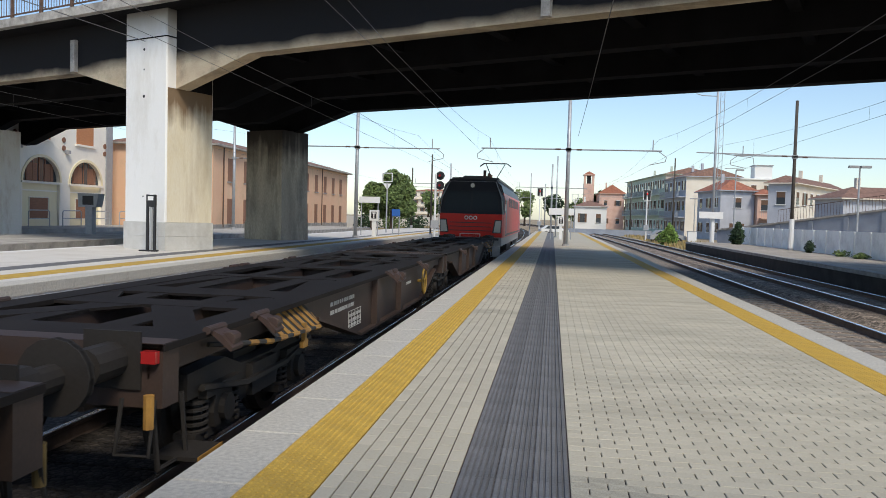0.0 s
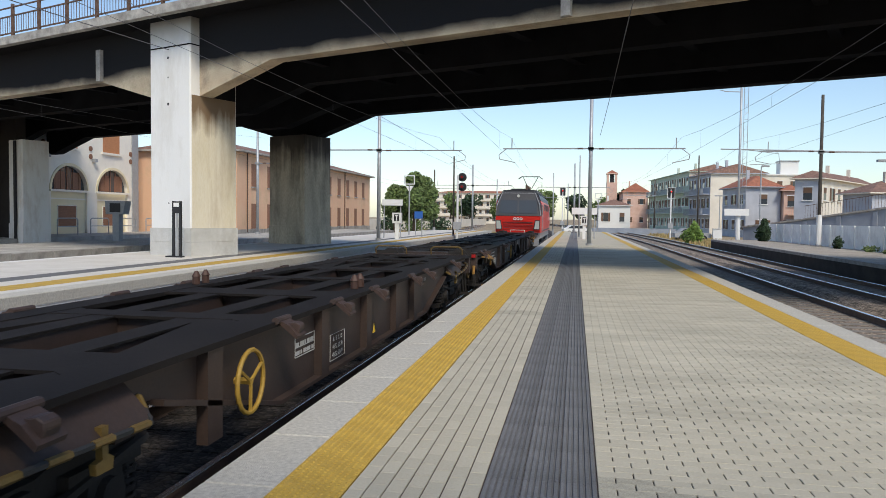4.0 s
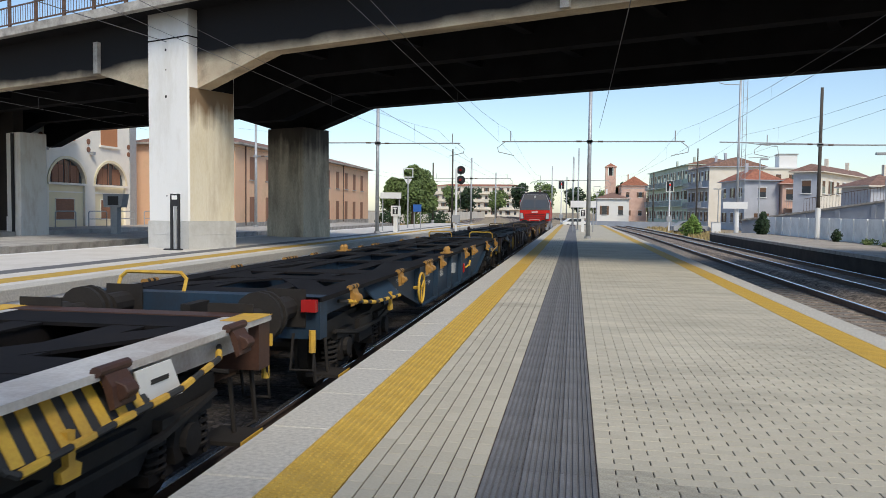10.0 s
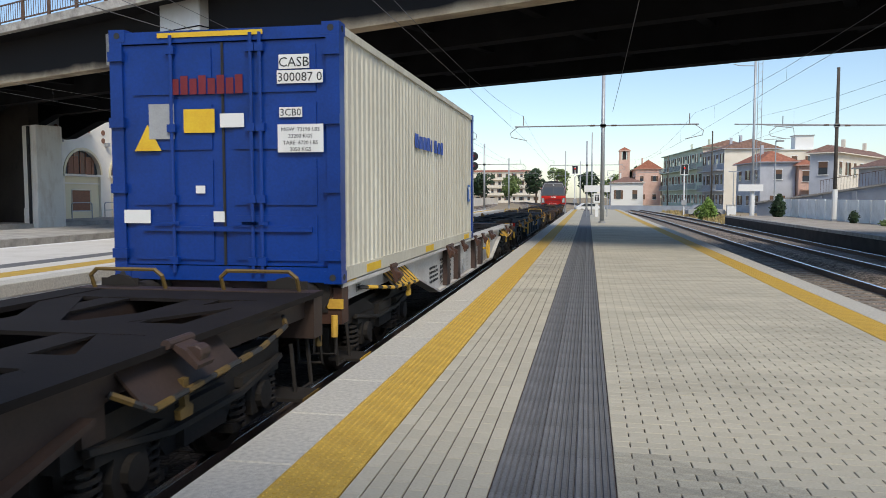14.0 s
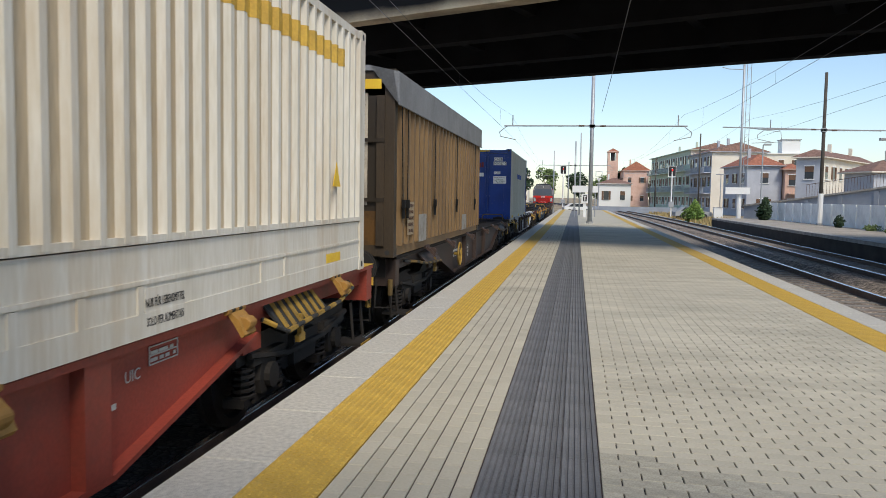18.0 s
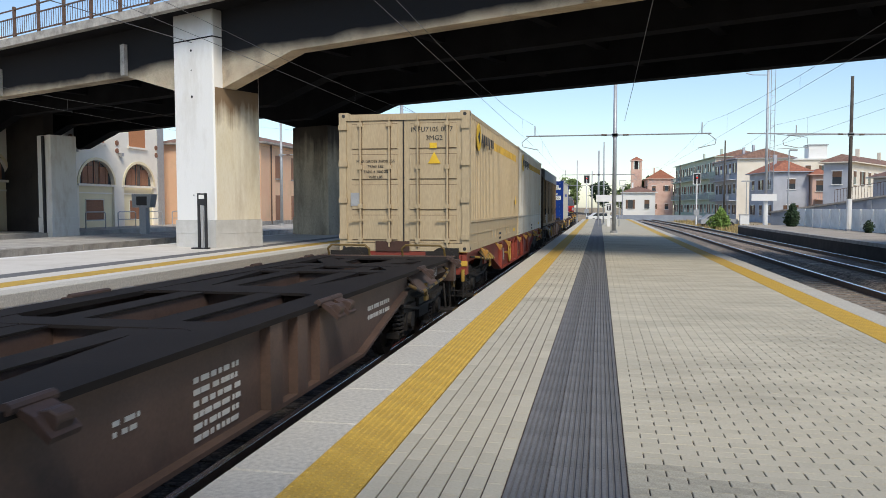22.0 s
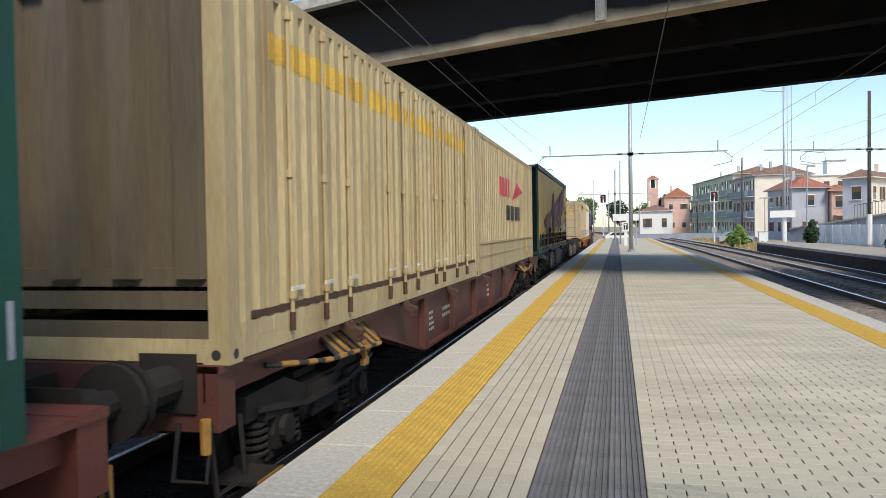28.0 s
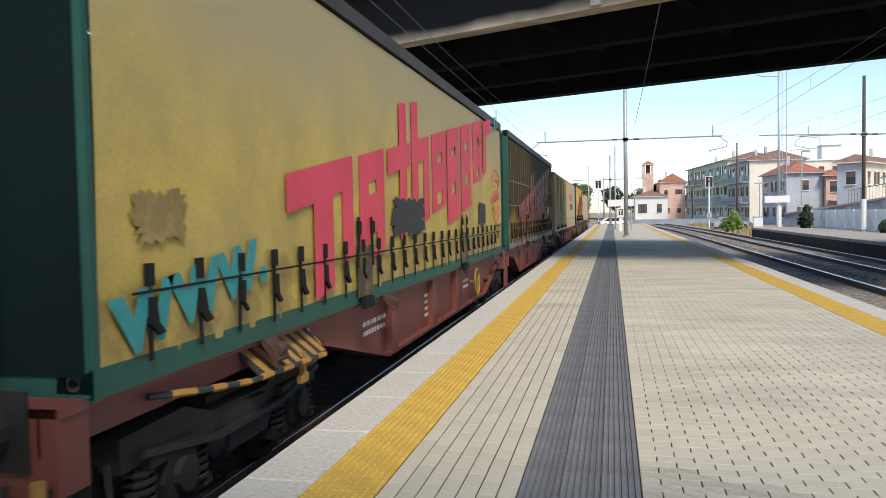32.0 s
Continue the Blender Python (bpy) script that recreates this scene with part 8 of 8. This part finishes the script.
    for slabs in ([(11.5, 9.95, 2.45, 2.75), (10.95, 10.5, 1.64, 2.45), (10.25, 9.95, 1.8, 2.45)], block(9.75, wd=0.85),
                  [(8.25, 7.93, 1.62, 3.2), (8.75, 8.25, 2.43, 2.71), (7.93, 7.76, 2.43, 2.71)],
                  [(7.68, 7.36, 1.63, 3.2), (7.36, 6.75, 2.43, 2.72), (7.07, 6.75, 1.63, 2.43)],
                  block(6.58), block(5.56, 1.32), block(4.46, 1.32), block(3.33), [(2.2, 1.85, 1.7, 2.7), (1.85, 1.2, 2.43, 2.7)]):
        bm = B()
        for q in slabs:
            slab(bm, *q)
        part("print_block", bm, logo, t)
    for q in ((0.86, 0.8, 2.45, 2.52), (0.74, 0.52, 2.45, 2.72), (0.44, 0.34, 2.45, 2.85)):
        bm = B()
        slab(bm, *q)
        part("teal_mark", bm, LOGO_TEAL, t)
    # slogan near the front end
    sd, sz = slogan
    m = Matrix.Translation((x + 0.004, h - sd, BASE + sz)) @ pose(0, 0, 0, 90, 0, 90) @ pose(0, 0, 0, 0, 0, 8)
    lettering("WIR BRINGENS...", 0.21, logo, t, m, squeeze=0.72, bold=0.004)
    for r in (0.52, 0.28):
        for q in (1, -1):
            pts = [(x + 0.003, h - sd + r * math.cos(a), BASE + sz + 0.08 + (0.14 if q == 1 else -0.1) + q * r * 0.85 * math.sin(a)) for a in [0.25 + 2.64 * i / 12 for i in range(13)]]
            part("print_ring", pipe(B(), pts, 0.008, 4), logo, t, "thin printed arc")
        pts = [(x + 0.003, h - sd + f * r * 0.95, BASE + sz + 0.3 * r + 0.05 + 0.05 * f) for f in (-1, -0.4, 0.4, 1)]
        part("print_line", pipe(B(), pts, 0.007, 4), logo, t)
    if not grid:
        m = Matrix.Translation((x + 0.004, -h + 1.05, BASE + 0.3)) @ pose(0, 0, 0, 90, 0, 90) @ pose(0, 0, 0, 0, 0, 9)
        lettering("www.", 0.62, web_mark or LOGO_TEAL, t, m, squeeze=1.2, bold=0.02)
    return t, h, w, top, x


k5, h, w, top, x = swap_body("bright yellow curtain-sided swap body with dark red print", -107.6, -121.4, CURTAIN_YELLOW, LOGO_RED, shift=0.2, post=0.04, web_mark=DEEP_GREEN)
for y in (h - 2.3, h - 1.92, h - 1.54):
    part("diamond", prism(B(), [(y - 0.2, BASE + 0.83), (y, BASE + 0.64), (y + 0.2, BASE + 0.83), (y, BASE + 1.02)], "x", x + 0.002, x + 0.007), WHITE, k5, "white diamond")
written(k5, "NOTA 002701", h - 0.5, BASE + 0.56, 0.1, MARK_BLACK, x + 0.004), written(k5, "2701", h - 0.55, BASE + 0.3, 0.2, MARK_BLACK, x + 0.004)
DIM_YELLOW = dirty("dull_yellow_print", (0.05, 0.034, 0.01))
OLD_WHITE = dirty("greyed_white_sticker", (0.40, 0.40, 0.44), dirt=(0.2, 0.2, 0.2))
for px, pz in ((0.60, 1.0), (0.38, 0.76)):
    part("diamond", prism(B(), [(px - 0.19, BASE + pz), (px, BASE + pz - 0.21), (px + 0.19, BASE + pz), (px, BASE + pz + 0.21)], "y", -h - 0.02, -h - 0.012), OLD_WHITE, k5, "white diamond")
for y in (h - 2.3, h - 1.92, h - 1.54):
    part("spray_edge", prism(B(), [(y - 0.27, BASE + 0.83), (y - 0.12, BASE + 0.66), (y, BASE + 0.54), (y + 0.11, BASE + 0.69), (y + 0.26, BASE + 0.84), (y + 0.1, BASE + 1.0), (y, BASE + 1.13), (y - 0.13, BASE + 0.99)], "x", x + 0.0006, x + 0.0016), GRIME_BLACK, k5, "ragged dark edge round the diamond")
for y in (2.4, -2.9):
    patched(k5, x, y, 0.24, LOGO_PINK, "red repair patch")
for z in (1.86, 1.66):
    for i in range(5):
        part("number_bar", box(B(), 0.1 + 0.1 * i, 0.16 + 0.1 * i, -h - 0.016, -h - 0.011, BASE + z, BASE + z + 0.09 + 0.02 * (i % 2)), DIM_YELLOW, k5, "dull yellow bar")
k6, h, w, top, x = swap_body("sooty brown curtain-sided swap body with faded pink print", -143.3, -157.1, CURTAIN_DARK, LOGO_DUSTY, grid=True, rail=FLOOR_GREY, shift=0.3, slogan=(1.1, 0.86), raised=-0.1, doors=GREEN_DOOR)
for y in (-h + 0.07, h - 0.07):
    part("brand_mark", box(B(), w + 0.001, w + 0.004, y - 0.018, y + 0.018, BASE + 0.34, BASE + 0.58), OLD_WHITE, k6, "upright white block on the corner post")
written(k6, "CHPA 002498 0", 4.5, BASE + 0.62, 0.13, MARK_BLACK, x + 0.004)
part("number_plate", box(B(), x, x + 0.005, h - 0.42, h - 0.24, BASE + 0.58, BASE + 0.72), FADED_STRIPE, k6, "small yellow plate")
seam = material("pale_seam", (0.17, 0.135, 0.055), 0.7)
bm = B()
for i in range(26):
    y = -h + 0.42 + 0.525 * i
    box(bm, x - 0.002, x + 0.0025, y - 0.009, y + 0.009, BASE + 1.05, top - 0.2)
for z in (1.05, 1.65):
    box(bm, x - 0.002, x + 0.002, -h + 0.2, h - 0.2, BASE + z - 0.016, BASE + z + 0.016)
part("seams", bm, seam, k6, "pale mesh seams of the curtain")
for y in (4.43, 4.8):
    part("diamond", prism(B(), [(y - 0.16, BASE + 0.93), (y, BASE + 0.76), (y + 0.16, BASE + 0.93), (y, BASE + 1.09)], "x", x + 0.003, x + 0.007), LOGO_YELLOW, k6, "yellow diamond")
for y in (2.4, -2.9):
    patched(k6, x, y, 0.24, PATCH_BROWN, "sooty repair patch")
STAIN = dirty("brown_scuff", (0.20, 0.14, 0.05), dirt=(0.36, 0.27, 0.08), dirt_amount=0.9, dirt_scale=6)
k7, h, w, top, x = swap_body("grimy faded yellow curtain-sided swap body with pink print and black patches", -158.3, -172.4, CURTAIN_FADED, LOGO_PINK, shift=0.32, raised=0.05, post=0.05)
written(k7, "CHPA 002374 2", h - 0.55, BASE + 0.56, 0.11, MARK_BLACK, x + 0.004), written(k7, "2374", h - 0.7, BASE + 0.32, 0.22, MARK_BLACK, x + 0.004)
for y0, y1, z0, z1 in ((-1.97, -0.3, 0.6, 1.09), (h - 3.2, h - 2.3, 0.62, 1.08), (-h + 0.3, -h + 0.85, 0.72, 1.03)):
    bm, rn = B(), random.Random(int(y0 * 10))
    ring_pts = []
    for i in range(40):
        a = 6.283 * i / 40
        f = rn.uniform(0.62, 1.0) if i % 2 else rn.uniform(0.85, 1.05)
        cu, sv = max(-1, min(1, 1.3 * math.cos(a))), max(-1, min(1, 1.3 * math.sin(a)))
        ring_pts.append(((y0 + y1) / 2 + (y1 - y0) / 2 * cu * f, BASE + (z0 + z1) / 2 + (z1 - z0) / 2 * sv * f))
    prism(bm, ring_pts, "x", x + 0.004, x + 0.007)
    part("patch", bm, MARK_BLACK if y0 > -3 else STAIN, k7, "ragged black sprayed patch" if y0 > -3 else "brown scuffed stain")

for y in (2.4, -2.9):
    patched(k7, x, y, 0.24, PATCH_BROWN, "sooty repair patch")

# 8 and 9: cream boxes on wagon 8
k8, h, w, top = container("yellowed cream ribbed box with a faded red print", -123.2, -132.35, 2.55, 2.62, YELLOWED, YELLOWED, 0.24, 0.04, 0.42, 0.4)
rear_doors(k8, h, w, top, YELLOWED, GREY)
tone_grooves(k8, w, CREAM_DARK)
bm = B()
for i in range(4):
    box(bm, w - 0.006, w - 0.001, -1.9 + 0.42 * i, -1.6 + 0.42 * i, BASE + 1.55, BASE + 1.95)
prism(bm, [(0.1, BASE + 1.5), (2.2, BASE + 1.75), (1.0, BASE + 1.95)], "x", w - 0.006, w - 0.001)
part("brand_mark", bm, LOGO_PINK, k8, "row of red blocks and a swoosh")
bm = B()
for i in range(7):
    box(bm, w - 0.006, w - 0.001, -0.9 + 0.36 * i, -0.66 + 0.36 * i, BASE + 1.02, BASE + 1.36)
part("brand_mark", bm, MARK_BLACK, k8, "row of dark blocks")
part("warning_triangle", prism(B(), [(h - 1.6, BASE + 0.22), (h - 1.2, BASE + 0.22), (h - 1.4, BASE + 0.55)], "x", w - 0.018, w - 0.012), LOGO_YELLOW, k8, "yellow warning triangle")
part("notice", box(B(), w - 0.018, w - 0.012, h - 1.7, h - 1.0, BASE + 0.03, BASE + 0.15), LOGO_YELLOW, k8, "yellow notice")
k9, h, w, top = container("yellowed cream ribbed box with side doors and long locking bars", -132.45, -141.55, 2.55, 2.62, YELLOWED, YELLOWED, 0.22, 0.05, 0.0, 0.42)
tone_grooves(k9, w, CREAM_DARK)
for i, y in enumerate((-3.6, -2.9, -2.3, -1.0, -0.4, 0.2, 1.2, 1.7, 2.6, 3.4)):
    b = part("locking_bar", tube(B(), (w + 0.025, y, BASE + 0.22), (w + 0.025, y, top - 0.1), 0.017, 8), YELLOWED, k9)
    part("cam_lock", tube(B(), (w + 0.025, y, BASE + 0.10), (w + 0.025, y, BASE + 0.24), 0.024, 8), RUST_CLAMP, b, "rusty lower end")
    for z in (0.34, 1.25, 2.42):
        part("bar_keeper", tube(B(), (w + 0.025, y, BASE + z), (w + 0.025, y, BASE + z + 0.06), 0.032, 8), YELLOWED, b)
    part("lever", box(B(), w + 0.02, w + 0.045, y - 0.02, y + 0.2, BASE + 0.40, BASE + 0.43), CREAM_BOX, b)
painted(k9, h, w, 0.22, 0.05, 0.42, 0.5, 2 * h - 1.2, top - 0.55, top - 0.35, FADED_STRIPE, "faded yellow stripe")
part("door_sill", box(B(), w - 0.03, w + 0.008, -h + 0.3, h - 0.3, BASE + 0.26, BASE + 0.31), RUST_CLAMP, k9, "rusty door sill")
part("lower_rail", box(B(), w - 0.012, w + 0.002, -h + 0.2, h - 0.2, BASE + 0.02, BASE + 0.25), YELLOWED, k9, "pale lower rail")
for y in (-3.95, -1.65, -0.05, 1.45, 3.75):
    part("door_post", box(B(), w - 0.03, w + 0.014, y - 0.035, y + 0.035, BASE + 0.31, top - 0.12), YELLOWED, k9)
part("notice", box(B(), w - 0.012, w - 0.002, -h + 0.75, -h + 1.35, BASE + 0.04, BASE + 0.13), LOGO_YELLOW, k9, "yellow notice")
part("rear_wall", wave_end(B(), -h + 0.07, -1, -w + 0.12, w - 0.12, BASE + 0.55, top - 0.13, 0.42, 0.11), YELLOWED_END_SHADE, k9)
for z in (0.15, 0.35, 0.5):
    part("end_beam", box(B(), -w + 0.12, w - 0.12, -h + 0.01, -h + 0.06, BASE + z, BASE + z + 0.12), YELLOWED_END_SHADE, k9)
for i, ch in enumerate("INFU7006004"):
    end_text(k9, ch, 0.12, top - 0.36 - 0.125 * i, 0.13, -h - 0.008)

# ---- locomotive, seen from behind
loco = vehicle("electric_locomotive", "red electric locomotive with a dark windscreen band and grey underframe", "locomotive", 44.4)
HL = 9.1


def loft(rows):
    bm = B()
    vs = [[bm.verts.new(p) for p in r] for r in rows]
    for a, b in zip(vs, vs[1:]):
        for i in range(len(a)):
            j = (i + 1) % len(a)
            bm.faces.new((a[i], a[j], b[j], b[i]))
    bm.faces.new(vs[0]), bm.faces.new(vs[-1][::-1])
    return bm


def flank(y):
    return [(-1.5, y, 1.15), (1.5, y, 1.15), (1.5, y, 2.9), (1.42, y, 3.2), (-1.42, y, 3.2), (-1.5, y, 2.9)]


def crown(y):
    return [(-1.42, y, 3.204), (1.42, y, 3.204), (1.3, y, 3.55), (1.0, y, 3.82), (-1.0, y, 3.82), (-1.3, y, 3.55)]


part("body", loft([flank(-HL + 0.72), flank(HL - 0.72)]), LOCO_RED, loco)
part("upper_body", loft([crown(-HL + 0.72), crown(HL - 0.72)]), LOCO_DARK, loco, "anthracite upper body")
for q in (-1, 1):
    cab = part("cab", loft([[(x * f, q * (HL - 0.718 + d), z) for x, z in ((-1.5, 1.15), (1.5, 1.15), (1.5, 2.2), (-1.5, 2.2))] for d, f in ((0, 1.0), (0.25, 0.99))] + [[(-1.42, q * (HL - 0.12), 1.15), (1.42, q * (HL - 0.12), 1.15), (1.42, q * (HL - 0.02), 2.2), (-1.42, q * (HL - 0.02), 2.2)]]), LOCO_RED, loco, "rounded red cab front")
    part("cab_top", loft([[(x * f, q * (HL - 0.718 + d * 0.2), z) for x, z in ((-1.5, 2.204), (1.5, 2.204), (1.48, 2.95), (1.1, 3.8), (-1.1, 3.8), (-1.48, 2.95))] for d, f in ((0, 1.0), (0.25, 0.99))] + [[(-1.42, q * (HL - 0.02), 2.204), (1.42, q * (HL - 0.02), 2.204), (1.34, q * (HL - 0.3), 2.95), (1.05, q * (HL - 0.62), 3.66), (-1.05, q * (HL - 0.62), 3.66), (-1.34, q * (HL - 0.3), 2.95)]]), LOCO_DARK, loco, "anthracite upper cab")
    part("roof_rim", pipe(B(), [(-1.44, q * (HL - 0.2), 2.25), (-1.36, q * (HL - 0.3), 2.95), (-1.07, q * (HL - 0.62), 3.68), (1.07, q * (HL - 0.62), 3.68), (1.36, q * (HL - 0.3), 2.95), (1.44, q * (HL - 0.2), 2.25)], 0.028, 5), LOCO_GREY, loco, "silver-grey edge round the cab")
    f = q * (HL - 0.0)
    bm = B()
    vs = [bm.verts.new(p) for p in ((-1.40, q * (HL + 0.005), 2.22), (1.40, q * (HL + 0.005), 2.22), (1.32, q * (HL - 0.275), 2.95), (1.03, q * (HL - 0.595), 3.68), (-1.03, q * (HL - 0.595), 3.68), (-1.32, q * (HL - 0.275), 2.95))]
    bm.faces.new(vs)
    part("windscreen_band", bm, LOCO_DARK, cab, "anthracite mask round the windscreen")
    for s in (-1, 1):
        bm = B()
        vs = [bm.verts.new(p) for p in ((s * 0.05, q * (HL - 0.03), 2.38), (s * 1.24, q * (HL - 0.04), 2.38), (s * 1.14, q * (HL - 0.375), 3.22), (s * 0.05, q * (HL - 0.365), 3.22))]
        bm.faces.new(vs)
        part("windscreen", bm, GLASS, cab)
        part("headlight", prism(B(), [(s * 1.02, 1.36), (s * 1.38, 1.36), (s * 1.40, 1.92), (s * 1.12, 1.92)], "y", *sorted((q * (HL - 0.1), q * (HL + 0.02)))), LAMP_GLASS, cab, "tall headlight cluster")
        part("headlight_rim", pipe(B(), [(s * 1.02, q * (HL + 0.02), 1.36), (s * 1.38, q * (HL + 0.02), 1.36), (s * 1.40, q * (HL + 0.02), 1.92), (s * 1.12, q * (HL + 0.02), 1.92), (s * 1.02, q * (HL + 0.02), 1.36)], 0.03, 4), LOCO_DARK, cab)
    for z in (1.42, 1.6, 1.78):
        part("grille_line", box(B(), -0.95, 0.95, *sorted((q * (HL - 0.03), q * (HL - 0.0))), z, z + 0.035), LOCO_DARK, cab)
    bm = B()
    for i in range(3):
        ring(bm, (-0.2 + 0.2 * i, q * (HL + 0.005), 2.02), (0, 1, 0), 0.075, 0.022, 10)
    part("brand_mark", bm, WHITE, cab, "small white ring-shaped marks")
    part("top_lamp", tube(B(), (0, q * (HL - 0.5), 3.5), (0, q * (HL - 0.42), 3.5), 0.1, 12), LAMP_GLASS, cab)
    part("step_board", box(B(), -1.3, 1.3, *sorted((q * (HL - 0.15), q * (HL + 0.1))), 1.02, 1.12), LOCO_DARK, loco)
    part("snow_plough", box(B(), -1.35, 1.35, *sorted((q * (HL - 0.25), q * (HL + 0.02))), 0.28, 0.75), LOCO_GREY, loco)
    buffer_pair(loco, q * HL, q, LOCO_DARK)
    part("hand_rail", pipe(B(), [(-0.45, q * (HL + 0.12), 1.15), (-0.45, q * (HL + 0.12), 1.3), (0.45, q * (HL + 0.12), 1.3), (0.45, q * (HL + 0.12), 1.15)], 0.025, 5), WHITE, loco)
part("roof", box(B(), -1.1, 1.1, -HL + 1.6, HL - 1.6, 3.8, 3.92), LOCO_DARK, loco)
part("roof_hood", prism(B(), [(-1.14, 3.70), (1.14, 3.70), (0.9, 3.98), (-0.9, 3.98)], "y", -HL + 2.6, HL - 2.6), LOCO_DARK, loco)
part("underframe", box(B(), -1.4, 1.4, -HL + 0.3, HL - 0.3, 0.75, 1.14), LOCO_GREY, loco)
part("transformer", box(B(), -1.25, 1.25, -1.9, 1.9, 0.3, 0.8), LOCO_DARK, loco)
for s in (-1, 1):
    part("side_band", box(B(), *sorted((s * 1.501, s * 1.506)), -HL + 1.3, HL - 1.3, 1.2, 1.3), LOCO_DARK, loco)
    for i in range(6):
        part("side_grille", box(B(), *sorted((s * 1.501, s * 1.508)), -5 + 1.7 * i, -3.8 + 1.7 * i, 2.6, 3.05), LOCO_DARK, loco)
    for q in (-1, 1):
        part("cab_door", box(B(), *sorted((s * 1.501, s * 1.508)), *sorted((q * 6.9, q * 7.5)), 1.25, 2.95), LOCO_GREY, loco)
        part("side_window", box(B(), *sorted((s * 1.501, s * 1.509)), *sorted((q * 7.6, q * 8.3)), 2.3, 2.9), GLASS, loco)
for y in (-4.75, 4.75):
    bogie(loco, y)
for y, wd in ((-6.2, 0.8), (-2.4, 0.65), (1.5, 0.7)):
    part("roof_box", prism(B(), [(-wd, 3.9), (wd, 3.9), (wd * 0.7, 4.04), (-wd * 0.7, 4.04)], "y", y - 0.7, y + 0.7), LOCO_DARK, loco)
panto = part("pantograph", box(B(), -0.7, 0.7, 4.4, 5.8, 3.98, 4.08), LOCO_DARK, loco)
bm = B()
pipe(bm, [(0, 5.8, 4.08), (0, 4.3, 4.45)], 0.05, 6)
for sx in (-1, 1):
    pipe(bm, [(sx * 0.12, 4.3, 4.45), (sx * 0.6, 5.1, 5.42)], 0.028, 5)
part("pantograph_arm", bm, LOCO_DARK, panto)
bm = B()
for y in (4.95, 5.25):
    pipe(bm, [(-0.98, y, 5.28), (-0.72, y, 5.47), (0.72, y, 5.47), (0.98, y, 5.28)], 0.028, 6)
part("pantograph_head", bm, LOCO_DARK, panto)
for y in (-7.0, -4.6, -3.2, 3.2, 5.2):
    part("roof_insulator", tube(B(), (0.4, y, 3.95), (0.4, y, 4.3), 0.07, 8), RUST, loco)


# ---- motion
def motions():
    """The train rolls away along its track; every vehicle and load follows the line, and the wheelsets turn."""
    for ob, c in MOVING:
        walk(ob, [(t, on_track(c + rolled(t))) for t in range(33)])
    first = {}
    for ax, dy in WHEELSETS:
        if dy not in first:
            walk(ax, [(0.1 * i, Matrix.Translation((0, dy, 0.46)) @ Matrix.Rotation(-rolled(0.1 * i) / 0.46, 4, "X")) for i in range(321)])
            first[dy] = ax
        else:
            # all wheelsets of one place in a bogie turn alike and share their keys
            ax.rotation_mode = "QUATERNION"
            keys, other = ax.animation_data_create(), first[dy].animation_data
            keys.action, keys.action_slot = other.action, other.action_slot


motions()
